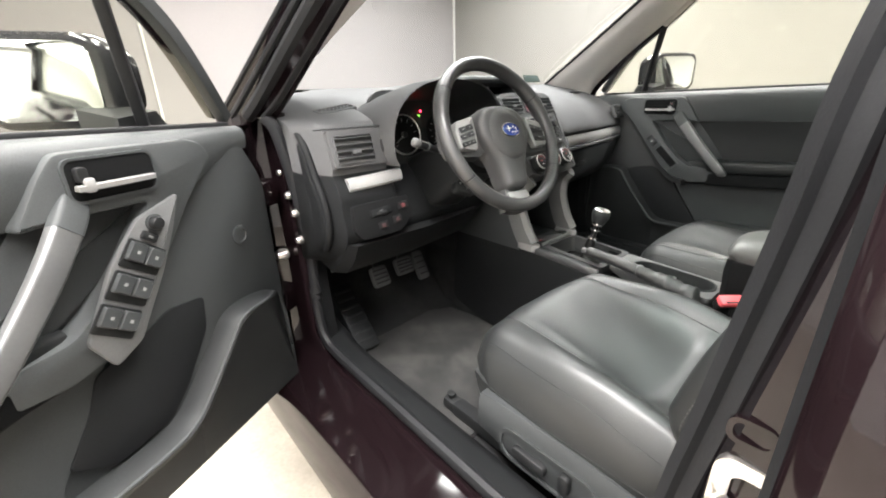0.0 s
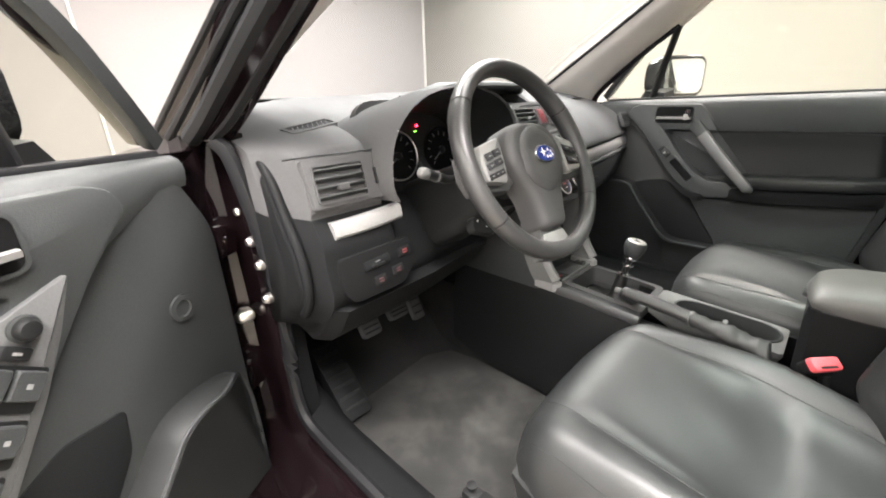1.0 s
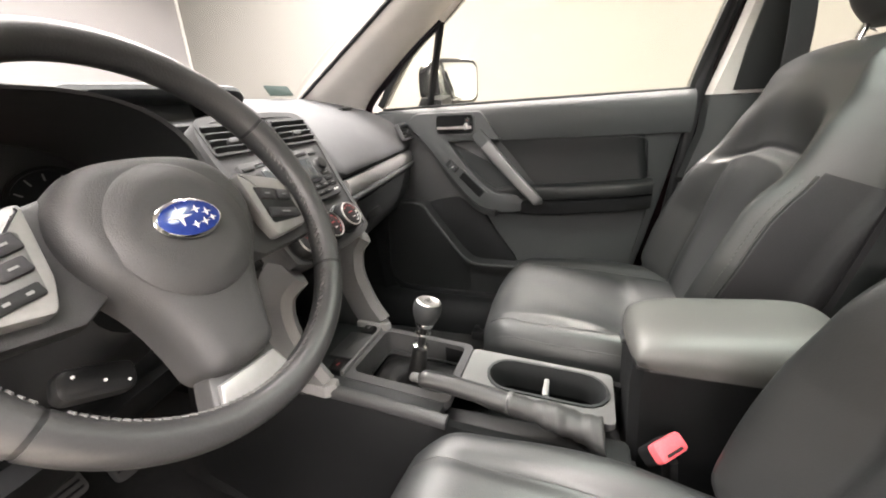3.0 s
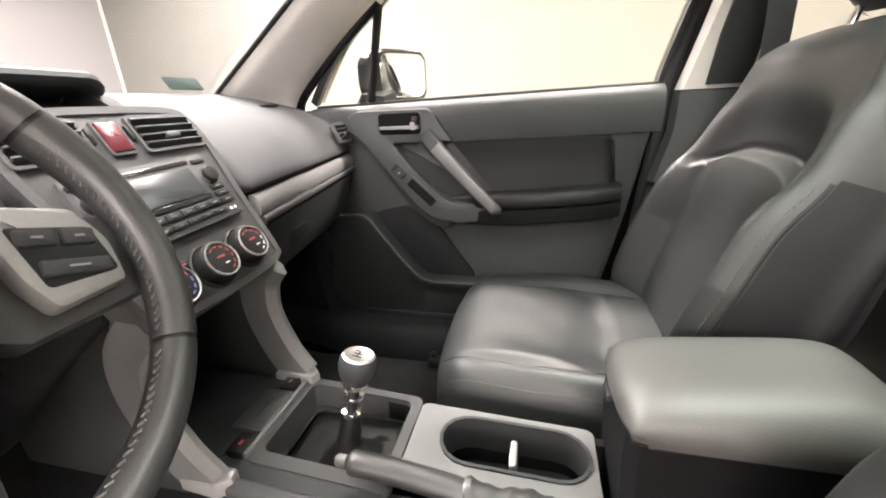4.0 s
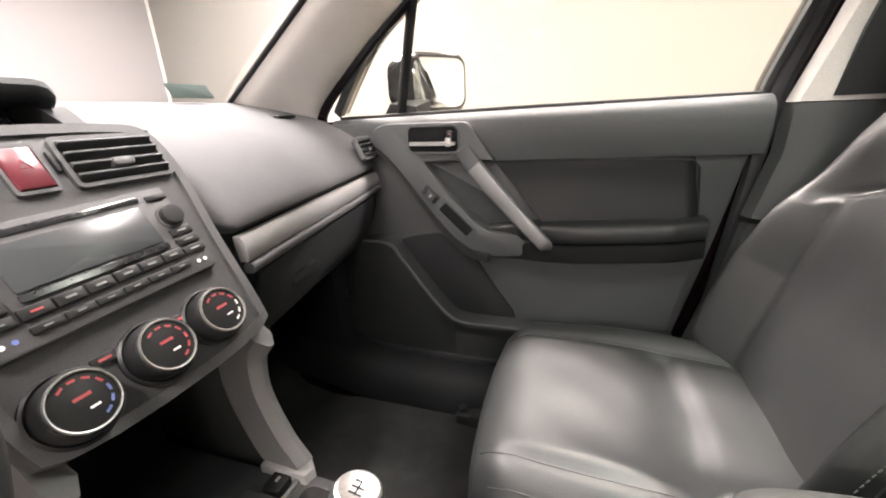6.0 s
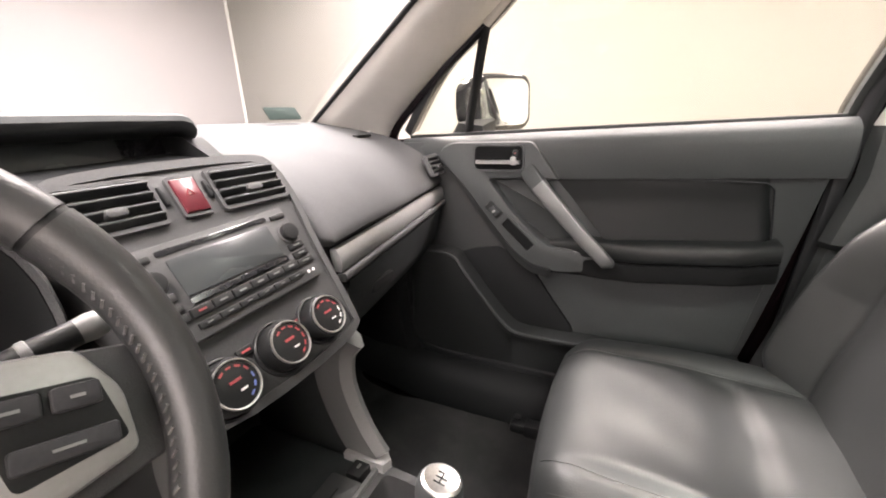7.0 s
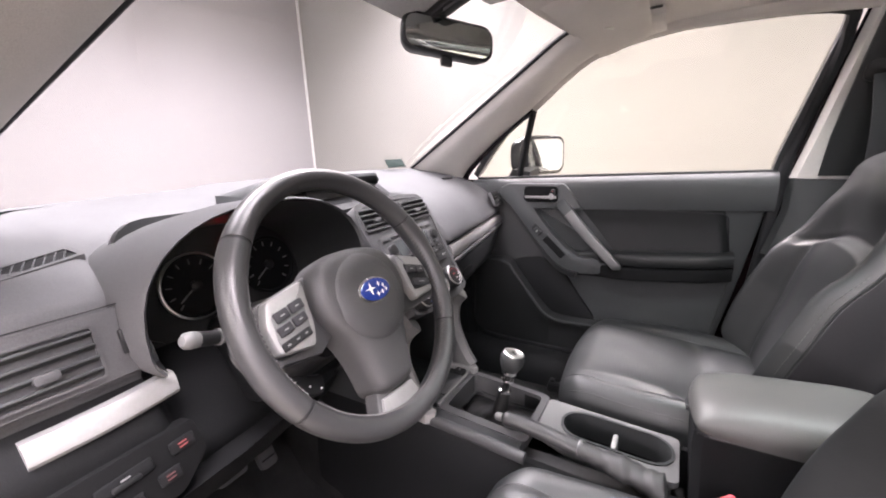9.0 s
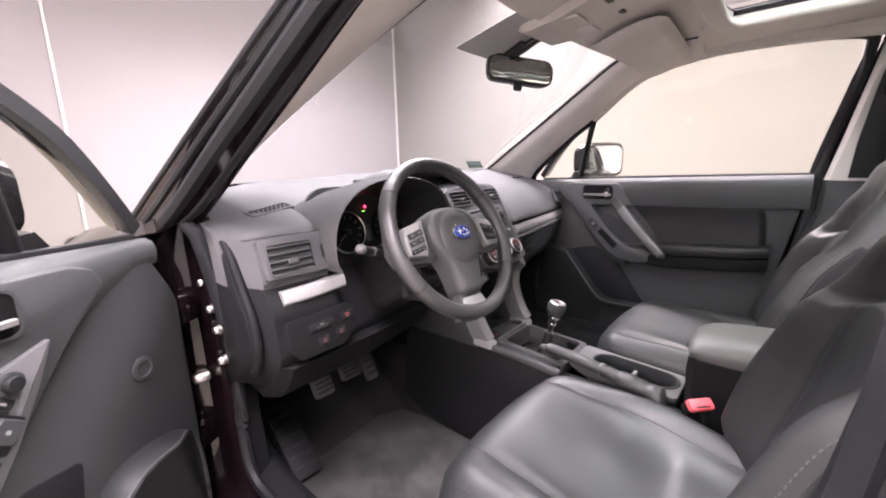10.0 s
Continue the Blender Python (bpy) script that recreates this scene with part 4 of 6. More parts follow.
part("warning_light", box((-0.005, 0.028, 0.003), (0.005, 0.002, 0.002), mi, 0, 1), LAMPGRN, cl, "lit green warning light")

# upper display with its hood
pts = []
hr = []
for x, f in ((-0.245, 0.2), (-0.23, 0.75), (-0.20, 0.95), (-0.10, 1.02), (0.0, 1.03), (0.095, 1), (0.106, 0.92), (0.112, 0.7)):
    zt = 1.118 + 0.040 * f
    hr.append([(x, 0.353, zt - 0.022), (x, 0.346, zt - 0.017), (x, 0.343, zt - 0.010), (x, 0.346, zt - 0.003), (x, 0.354, zt), (x, 0.40, zt + 0.001), (x, 0.50, 1.128), (x, 0.50, 1.10), (x, 0.385, zt - 0.026)])
part("display_hood", loft(hr), DARK, dash, "dark hood over the upper display", 40)
mm = basis((-0.025, 0.402, 1.112), (1, 0, 0), (0, 0.3, 0.95))
up = part("upper_display", plate(rrect(0.30, 0.056, 0.008), mm @ pose(-0.03, 0, 0), -0.03, 0.0, 0.001), GLOSS, dash, "dark upper display")
part("display_glass", plate(rrect(0.12, 0.034, 0.003), mm @ pose(0.0, 0.002, 0.0), 0, 0.0012, 0.0005), SCREEN, up)
for x0, x1 in ((-0.235, -0.21), (0.098, 0.128)):
    part("display_cheek", loft([[(x0, 0.36, 1.125), (x1, 0.36, 1.125), (x1, 0.30, 1.083), (x0, 0.28, 1.083)], [(x0, 0.46, 1.13), (x1, 0.46, 1.13), (x1, 0.42, 1.075), (x0, 0.42, 1.075)]]), LOWD_SHADE, dash)
part("display_shelf", loft([[(-0.24, 0.39, 1.094), (0.13, 0.39, 1.102), (0.168, 0.285, 1.093), (0.11, 0.262, 1.094), (-0.15, 0.25, 1.090)], [(-0.24, 0.39, 1.078), (0.13, 0.39, 1.078), (0.168, 0.285, 1.07), (0.11, 0.262, 1.07), (-0.15, 0.25, 1.07)]]), LOWD_SHADE, dash)

# centre stack
C0 = -0.008
mc = basis((C0, 0.100, 0.900), (1, 0, 0), (0, 0.527, 0.850))
def H(z):
    return (z - 0.900) / 0.850
side = [(0.108, H(0.868)), (0.116, H(0.90)), (0.122, H(0.98)), (0.134, H(1.045)), (0.128, H(1.09)), (0.10, H(1.103))]
outline = [Vector((a, b, 0)) for a, b in side] + [Vector((-a, b, 0)) for a, b in reversed(side)]
outline = [(p.x, p.y) for p in chaikin(outline, 2, True)]
stack = part("centre_panel", plate(outline, mc, -0.06, 0.0, 0.008), STACK, dash, "dark centre stack with radio and three dials")
inn = shrink(outline, 0.010)
part("stack_rim", frame_ring(outline, inn, mc, -0.01, 0.0035), STACK, stack)
for sx in (-1, 1):
    v = air_vent("air_vent", mc @ pose(0.072 if sx > 0 else -0.080, H(1.067), 0.0), 0.090 if sx > 0 else 0.080, 0.046, 4, stack, True, 0.004, STACK)
hz = part("hazard_switch", plate([(-0.014, -0.020), (0.014, -0.020), (0.0135, 0.020), (-0.0135, 0.020)], mc @ pose(-0.005, H(1.066), 0), 0, 0.007, 0.003), REDLENS, stack, "red hazard light switch")
part("hazard_mark", sweep([mc @ Vector((-0.005 + 0.005 * math.cos(a), H(1.066) + 0.002 + 0.005 * math.sin(a), 0.0075)) for a in (math.pi / 2, math.pi * 7 / 6, math.pi * 11 / 6)], circle(0.0007, 6), up=(0, 1, 0), closed=True), MARKRED, hz)
part("hazard_frame", frame_ring(rrect(0.034, 0.048, 0.004), rrect(0.0285, 0.0405, 0.003), mc @ pose(-0.005, H(1.066), 0), -0.004, 0.005), STACK, stack)
for sx in (-0.030, 0.0195):
    part("vent_wheel", box((sx, H(1.070), 0.002), (0.005, 0.022, 0.006), mc, 0.002), BLACK, stack)
# radio
zc = (H(0.945) + H(1.030)) / 2
mr = mc @ pose(-0.005, zc, 0.003, 0, 0, 1.8)
radio = part("radio", plate(rrect(0.194, 0.100, 0.004), mr, -0.004, 0.006, 0.002), STACK, stack, "dark car radio with buttons and blank display")
RH = lambda z: H(z) - zc
part("disc_slot", plate(rrect(0.132, 0.006, 0.002), mr @ pose(0.0, RH(1.022), 0.006), -0.001, 0.0012, 0.0005), GLOSS, radio)
part("radio_display", plate(rrect(0.122, 0.040, 0.002), mr @ pose(0.0, RH(0.998), 0.006), 0, 0.0018, 0.0006), SCREEN, radio, "blank grey radio display")
part("display_band", box((0, RH(0.9765), 0.008), (0.124, 0.006, 0.002), mr, 0.0005, 1), GLOSS, radio)
for k in range(6):
    bx = -0.058 + 0.0232 * k
    bt = part("button", plate(rrect(0.0215, 0.010, 0.0015), mr @ pose(bx, RH(0.967), 0.006), 0, 0.0035, 0.001), BLACK, radio)
    part("mark", box((0, 0, 0.0038), (0.008, 0.0018, 0.0006), mr @ pose(bx, RH(0.967), 0.006), 0, 1), MARKRED if k == 0 else DIMMARK, bt)
    bt = part("button", plate(rrect(0.0215, 0.007, 0.0015), mr @ pose(bx, RH(0.9555), 0.006), 0, 0.003, 0.001), BLACK, radio)
    part("mark", box((0, 0, 0.0033), (0.006, 0.0012, 0.0006), mr @ pose(bx, RH(0.9555), 0.006), 0, 1), DIMMARK, bt)
for sx in (-0.083, 0.083):
    kn = part("radio_knob", lathe([(0.0115, 0), (0.0115, 0.007), (0.0105, 0.009), (0.007, 0.0095), (0, 0.009)], mr @ pose(sx, RH(1.000), 0.006), 28), BLACK, radio, "round black radio knob")
    part("knob_ring", lathe([(0.0135, 0), (0.0135, 0.002), (0.0118, 0.003), (0.0117, 0.0)], mr @ pose(sx, RH(1.000), 0.006), 28), DASH, kn)
    part("button", plate(rrect(0.022, 0.006, 0.001), mr @ pose(sx, RH(1.0205), 0.006), 0, 0.0025, 0.0008), BLACK, radio)
    for k in range(3):
        bt = part("button", plate(rrect(0.024, 0.0085, 0.0015), mr @ pose(sx, RH(0.985 - 0.0095 * k), 0.006), 0, 0.003, 0.001), BLACK, radio)
        part("mark", box((0, 0, 0.0033), (0.010, 0.0014, 0.0006), mr @ pose(sx, RH(0.985 - 0.0095 * k), 0.006), 0, 1), MARKRED if (k == 0 and sx < 0) else DIMMARK, bt)
    for dx in (-0.004, 0.004):
        part("mark", lathe([(0.002, 0), (0.002, 0.0006), (0, 0.0006)], mr @ pose(sx + dx, RH(0.954), 0.0062), 10), MARKBLUE if sx < 0 and dx > 0 else MARK, radio)
# climate dials
for k, (dx, dh) in enumerate(((-0.078, 0.0), (-0.008, 0.005), (0.055, 0.008))):
    mk = mc @ pose(dx, dh, 0.0) @ Matrix.Scale(0.86, 4)
    dl = part("climate_dial", lathe([(0.0355, -0.002), (0.0355, 0.004), (0.033, 0.006), (0.031, 0.004), (0.031, 0.022), (0.029, 0.026), (0.0265, 0.027)], mk, 40), BLACK, stack, "round black climate dial with chrome ring")
    part("dial_ring", lathe([(0.0276, 0.020), (0.0276, 0.027), (0.0268, 0.0290), (0.0256, 0.0288), (0.0250, 0.0265), (0.0250, 0.020)], mk, 44), DIALRING, dl, "chrome ring")
    part("dial_face", lathe([(0.0251, 0.02), (0.0251, 0.0262), (0.024, 0.0268), (0, 0.0268)], mk, 36), BLACK, dl)
    for q in range(7):
        a = radians(60 - 30 * q + 60)
        mt = mk @ Matrix.Rotation(a - math.pi / 2, 4, "Z") @ pose(0, 0.0195, 0.0272)
        part("mark", box((0, 0, 0), (0.0062, 0.0022, 0.0006), mt, 0, 1), (MARKBLUE if (k == 0 and q > 3) else MARKRED) if k != 2 or q < 4 else MARK, dl)
    part("mark", box((0, 0.004, 0.0272), (0.014, 0.003, 0.0006), mk, 0, 1), MARKRED, dl)
    part("mark", box((0.004, -0.008, 0.0272), (0.008, 0.002, 0.0006), mk, 0, 1), MARK, dl)
for dx in (-0.043, 0.024):
    bt = part("button", plate(rrect(0.020, 0.009, 0.002), mc @ pose(dx, H(0.9185), 0), 0, 0.003, 0.001), BLACK, stack)
    part("mark", box((0, 0, 0.0033), (0.010, 0.0022, 0.0006), mc @ pose(dx, H(0.9185), 0), 0, 1), MARKRED, bt)
# silver struts from the stack to the console
for sx in (-1, 1):
    ctr = spline([(sx * 0.104 + C0, 0.105, 0.868), (sx * 0.112 + C0, 0.135, 0.83), (sx * 0.112 + C0, 0.14, 0.77), (sx * 0.110 + C0, 0.115, 0.70), (sx * 0.108 + C0, 0.085, 0.655)], 18)
    o = [(-0.034, -0.009), (0.016, -0.011), (0.032, -0.003), (0.033, 0.004), (0.018, 0.012), (-0.034, 0.009)]
    part("strut", sweep(ctr, [(a, b) for a, b in o], up=(1, 0, 0)), GREYTOP, dash, "satin silver strut", 24)
    part("strut_foot", plate([(sx * x + C0, y) for x, y in ((0.092, 0.13), (0.118, 0.125), (0.122, 0.07), (0.108, 0.055), (0.092, 0.06))], Matrix.Identity(4), 0.64, 0.662, 0.004), SILVER, dash)
part("cubby_back", box((C0, 0.33, 0.76), (0.21, 0.02, 0.24), bev=0.005), BLACK, dash)
for sx in (-1, 1):
    part("cubby_side", box((C0 + sx * 0.112, 0.26, 0.75), (0.008, 0.28, 0.24), bev=0.003), DARK, dash)
# passenger side vent and small things
mp = basis((0.662, 0.240, 1.024), (0.99, 0.05, 0.0), (-0.05, 0.40, 0.88))
air_vent("air_vent", mp, 0.064, 0.046, 4, dash, True, 0.005)
part("tweeter_slots", box((0.60, 0.41, 1.1045), (0.06, 0.018, 0.006), bev=0.002), BLACK, dash)
part("glovebox_lid", loft([[(x, 0.146 + 0.165 * (x - 0.15) + dy, z) for dy, z in ((0.0, 0.905), (0.018, 0.83), (0.055, 0.775), (0.10, 0.745), (0.13, 0.76), (0.06, 0.905))] for x in [0.17 + 0.50 * k / 10 for k in range(11)]]), DARK, dash, "dark glovebox lid", 40)
part("glovebox_latch", box((0.30, 0.182, 0.85), (0.075, 0.014, 0.022), bev=0.005), BLACK, dash)
part("dash_end", box((0.722, 0.42, 0.98), (0.02, 0.32, 0.2), bev=0.008), DARK, dash)

st = thing("sticker_card", (0.52, 0.585, 1.145), "dark green rectangular sticker at the foot of the windscreen", "sticker")
part("card", plate(rrect(0.105, 0.036, 0.004), basis((0.52, 0.59, 1.166), (0.99, -0.03, 0.0), (0, 0.55, 0.8)), 0, 0.002, 0.0005), GREEN, st)

# Steering wheel: local frame with z out of the wheel towards the driver
WC = Vector((-0.342, 0.020, 1.012))
MW = basis(WC, (1, 0, 0), (0, 0.469, 0.883)) @ pose(0, 0, 0, 0, 0, -3.5)
MH = MW @ pose(-0.005, -0.007, 0)
wheel = thing("steering_wheel", WC, "black leather three-spoke steering wheel with silver inserts", "steering wheel")
R = 0.1768


def rim_point(a, r=R, z=0.0):
    return MW @ Vector((r * math.cos(a), r * math.sin(a), z))


def rim_section(a0, a1, r_in, material, name, lab="", n=40):
    rings = []
    for k in range(n + 1):
        a = lerp(a0, a1, k / n)
        ring = []
        for i in range(16):
            t = 2 * math.pi * i / 16
            grip = 1 + 0.10 * (bump_at(math.degrees(a) % 360, 28, 14) + bump_at(math.degrees(a) % 360, 152, 14))
            ring.append(MW @ Vector(((R + r_in * 0.93 * grip * math.cos(t)) * math.cos(a), (R + r_in * 0.93 * grip * math.cos(t)) * math.sin(a), r_in * 1.12 * grip * math.sin(t))))
        rings.append(ring)
    return part(name, loft(rings), material, wheel, lab)


JOINTS = (32, 146, 214, 328)
for a0, a1 in ((32.6, 145.4), (146.6, 213.4), (214.6, 327.4), (328.6, 391.4)):
    rim_section(radians(a0), radians(a1), 0.0163, RIML, "rim", "", max(14, int((a1 - a0) / 2.2)))
for a in JOINTS:
    rim_section(radians(a - 0.8), radians(a + 0.8), 0.0155, BLACK, "rim_joint", "", 3)
# stitching along the inside of the rim
for a0, a1 in ((-30, 30), (148, 212), (217, 325)):
    n = int((a1 - a0) / 2.2)
    for k in range(n):
        a = radians(a0 + 2.2 * k + 1)
        p = rim_point(a, R - 0.0152, 0.004)
        q = rim_point(a + 0.02, R - 0.0140, 0.0085)
        part("stitch", sweep([p, q], circle(0.0011, 5)), STITCH, wheel)
# hub
hub_o = [Vector((x, y, 0)) for x, y in ((-0.082, 0.030), (-0.060, 0.066), (0.0, 0.074), (0.060, 0.066), (0.082, 0.030), (0.080, -0.010), (0.052, -0.050), (0.040, -0.095), (0.036, -0.128), (0.0, -0.134), (-0.036, -0.128), (-0.040, -0.095), (-0.052, -0.050), (-0.080, -0.010))]
hub_o = [(p.x, p.y) for p in chaikin(hub_o, 3, True)]
rr = []
for z, d in ((-0.03, 0.0), (0.0, 0.0), (0.010, 0.002), (0.017, 0.005), (0.021, 0.010), (0.0235, 0.017)):
    rr.append([MH @ Vector((x, y, z - 0.10 * max(0.0, -y - 0.03))) for x, y in shrink(hub_o, d)])
hub = part("hub", loft(rr), HUBM, wheel, "dark grey airbag cover", 50)
part("hub_disc", lathe([(0.062, 0.012), (0.061, 0.022), (0.056, 0.027), (0.04, 0.0295), (0.0, 0.0302)], MH @ pose(0.0, -0.002, 0), 48), HUBM, hub)
em = MH @ pose(-0.001, 0.002, 0.0295)
badge = part("badge", loft([[em @ Vector((x, y, z)) for x, y in circle(a, 36, b)] for a, b, z in ((0.030, 0.0175, -0.003), (0.030, 0.0175, 0.003), (0.028, 0.0158, 0.0042))]), CHROME, hub, "oval badge with chrome rim")
part("badge_field", loft([[em @ Vector((x, y, z)) for x, y in circle(a, 36, b)] for a, b, z in ((0.0275, 0.0152, 0.002), (0.0272, 0.015, 0.0048), (0.024, 0.0125, 0.0054))]), BLUE, badge, "blue oval field")
for bx, by, r in ((-0.009, 0.002, 0.0105), (0.007, 0.006, 0.0042), (0.015, 0.002, 0.0042), (0.010, -0.006, 0.0042), (0.001, -0.007, 0.0038), (0.018, -0.004, 0.0034)):
    star = []
    for i in range(8):
        q = r if i % 2 == 0 else r * 0.22
        star.append((q * math.cos(i * math.pi / 4), q * 0.8 * math.sin(i * math.pi / 4)))
    part("badge_fleck", plate(star, em @ pose(bx, by, 0.0052), 0, 0.0012, 0), MARK, badge)
# spokes and switch pads
for sx in (-1, 1):
    sp_o = [(sx * x, y) for x, y in ((0.070, 0.052), (0.172, 0.026), (0.178, -0.012), (0.168, -0.040), (0.085, -0.046), (0.060, -0.030))]
    part("spoke", plate(sp_o, MH, -0.028, -0.004, 0.006), HUBM, wheel)
    pad_o = fillet([(sx * x, y) for x, y in ((0.087, 0.046), (0.142, 0.032), (0.152, 0.004), (0.148, -0.029), (0.100, -0.034), (0.092, -0.010))], 0.006)
    pd = part("switch_pad", plate(pad_o, MH, -0.012, 0.012, 0.005), PADS, wheel, "satin silver switch pad")
    if sx < 0:
        keys = ((0.131, 0.012, 0.019, 0.0125), (0.1095, 0.0175, 0.019, 0.0125), (0.1325, -0.004, 0.019, 0.0115), (0.111, 0.0015, 0.019, 0.0115))
        mkk = MH @ pose(sx * 0.1225, -0.0185, 0.011, 0, 0, 12)
        bar = part("key_strip", plate(rrect(0.042, 0.0100, 0.002), mkk, -0.004, 0.003, 0.001), BLACK, pd)
        for q in (-0.013, 0.0, 0.013):
            part("mark", box((q, 0, 0.0032), (0.004, 0.002, 0.0005), mkk, 0, 1), DIMMARK, bar)
    else:
        keys = ((0.110, 0.0145, 0.021, 0.012), (0.1325, 0.0095, 0.019, 0.012), (0.122, -0.0105, 0.040, 0.011))
    part("key_well", plate(fillet([(sx * x, y) for x, y in ((0.098, 0.026), (0.143, 0.015), (0.145, -0.020), (0.101, -0.019))], 0.004), MH, 0.0, 0.0128, 0.0005), BLACK if sx > 0 else GREYTOP, pd)
    for kx, ky, w, h in keys:
        mkk = MH @ pose(sx * kx, ky, 0.0125, 0, 0, -sx * 13)
        key = part("key", plate(rrect(w, h, 0.002), mkk, -0.004, 0.0035, 0.0015), KEYM, pd)
        part("mark", box((0, 0, 0.0037), (w * 0.3, h * 0.13, 0.0005), mkk, 0, 1), DIMMARK, key)
low_o = [(-0.034, -0.124), (0.034, -0.124), (0.046, -0.158), (0.052, -0.176), (0.0, -0.186), (-0.052, -0.176), (-0.046, -0.158)]
part("lower_spoke", plate(low_o, MH, -0.030, -0.006, 0.005), HUBM, wheel)
part("lower_insert", plate([(x * 0.86, y) for x, y in ((-0.036, -0.134), (0.036, -0.134), (0.050, -0.164), (0.02, -0.1665), (-0.02, -0.1665), (-0.050, -0.164))], MH, -0.02, -0.001, 0.003), PADS, wheel, "satin silver lower spoke insert")
part("back_boss", lathe([(0.060, -0.03), (0.058, -0.05), (0.052, -0.075), (0.048, -0.11)], MW, 32), BLACK, wheel)
# column
col = thing("steering_column", MW @ Vector((0, 0, -0.1)), "black plastic steering column cover with stalks", "steering column")
rr = []
for z, w, h in ((-0.085, 0.052, 0.055), (-0.13, 0.058, 0.062), (-0.22, 0.065, 0.075), (-0.30, 0.07, 0.085)):
    rr.append([MW @ Vector((x, y - 0.010, z)) for x, y in rrect(w * 2, h * 2, 0.03)])
part("cover", loft(rr), BLACK, col, "", 50)


def stalk(sx, pts, marks):
    body = sweep(spline([MW @ Vector(p) for p in pts], 16), circle(0.0085, 12), scales=[lerp(0.75, 1.15, k / 15) for k in range(16)])
    s = part("stalk", body, BLACK, col, "black control stalk")
    a, b = MW @ Vector(pts[-2]), MW @ Vector(pts[-1])
    d = (b - a).normalized()
    tip = basis(b, d.orthogonal(), d.cross(d.orthogonal()))
    part("stalk_end", lathe([(0.0075, -0.012), (0.0095, 0.0), (0.0105, 0.008), (0.0095, 0.015), (0.006, 0.019), (0, 0.020)], tip, 20), GREYTOP, s)
    part("stalk_ring", lathe([(0.0106, -0.03), (0.0106, -0.026), (0.0098, -0.025), (0.0098, -0.031)], tip, 20), GREYTOP, s)


stalk(-1, [(-0.05, 0.022, -0.125), (-0.10, 0.014, -0.118), (-0.14, 0.016, -0.103), (-0.178, 0.022, -0.092)], 3)
stalk(1, [(0.05, 0.022, -0.12), (0.09, 0.032, -0.112), (0.13, 0.042, -0.10), (0.172, 0.047, -0.092)], 3)
mk = basis(MW @ Vector((-0.060, -0.088, -0.108)), (0.85, -0.2, -0.3), (0.15, 0.5, 0.85))
part("column_switch", plate(rrect(0.060, 0.030, 0.010), mk, -0.02, 0.0, 0.006), BLACK, col)
for kx, ky in ((-0.018, 0.006), (0.004, -0.002), (0.022, -0.006)):
    part("mark", lathe([(0.0014, 0), (0.0014, 0.001), (0, 0.001)], mk @ pose(kx, ky, 0), 10), MARK, col)

# Centre console
con = thing("centre_console", (0, -0.15, 0.32), "dark centre console with grey top between the seats", "console")
side_rings = []
for y, w0, w1, zt in ((0.42, 0.10, 0.125, 0.640), (0.13, 0.112, 0.135, 0.640), (-0.02, 0.118, 0.14, 0.632), (-0.20, 0.108, 0.135, 0.615), (-0.42, 0.102, 0.13, 0.605)):
    side_rings.append([(C0 - w1, y, 0.33), (C0 - w1 + 0.004, y, 0.50), (C0 - w0 - 0.006, y, zt - 0.02), (C0 - w0 + 0.006, y, zt), (C0 - w0 + 0.02, y, zt), (C0 - w0 + 0.02, y, zt - 0.10), (C0 + w0 - 0.02, y, zt - 0.10), (C0 + w0 - 0.02, y, zt), (C0 + w0 - 0.006, y, zt), (C0 + w0 + 0.006, y, zt - 0.02), (C0 + w1 - 0.004, y, 0.50), (C0 + w1, y, 0.33)])
part("body", loft(side_rings), LOWD_SHADE, con, "dark plastic console body", 35)


def cz(y):
    return table(y, [(-0.42, 0.609), (-0.20, 0.619), (-0.02, 0.636), (0.13, 0.644), (0.42, 0.644)])[0]


def top_ring(name, outer, inner, h, material, lab=""):
    rings = []
    for pts, dz in ((outer, -0.006), (outer, h), (inner, h), (inner, -0.05)):
        rings.append([(x, y, cz(y) + dz) for x, y in pts])
    return part(name, loft(rings, loop=True), material, con, lab, 35)


def shifted(pts, x, y):
    return [(a + x, b + y) for a, b in pts]


# gear lever surround, cup holder surround, front tray
ob_o, ob_i = shifted(rrect(0.178, 0.206, 0.014), 0.012, -0.030), shifted(rrect(0.144, 0.176, 0.012), 0.015, -0.030)
top_ring("gear_surround", ob_o, ob_i, 0.006, STACK, "satin grey gear lever surround")
cu_o, cu_i = shifted(rrect(0.13, 0.262, 0.012), 0.027, -0.266), shifted([(x, y) for x, y in rrect(0.092, 0.215, 0.045)], 0.034, -0.283)
cu_l = shifted([(x, y) for x, y in rrect(0.082, 0.205, 0.041)], 0.034, -0.283)
top_ring("cup_holder_surround", cu_o, cu_i, 0.006, GREYTOP, "satin grey cup holder surround")
top_ring("cup_holder_lip", cu_i, cu_l, 0.009, DARK)
part("cup_holder_floor", plate(shifted(rrect(0.09, 0.212, 0.044), 0.034, -0.283), Matrix.Identity(4), 0.525, 0.54, 0.003), BLACK, con)
clip = part("cup_holder_clip", plate(shifted(rrect(0.018, 0.012, 0.004), 0.034, -0.283), Matrix.Identity(4), 0.54, 0.607, 0.003), SILVER, con, "grey cup holder divider clip")
part("clip_arm", box((0.034, -0.283, 0.606), (0.046, 0.010, 0.014), bev=0.003), SILVER, clip)
part("handbrake_channel", plate(shifted(rrect(0.06, 0.30, 0.012), -0.085, -0.265), Matrix.Identity(4), 0.56, 0.607, 0.004), BLACK, con)
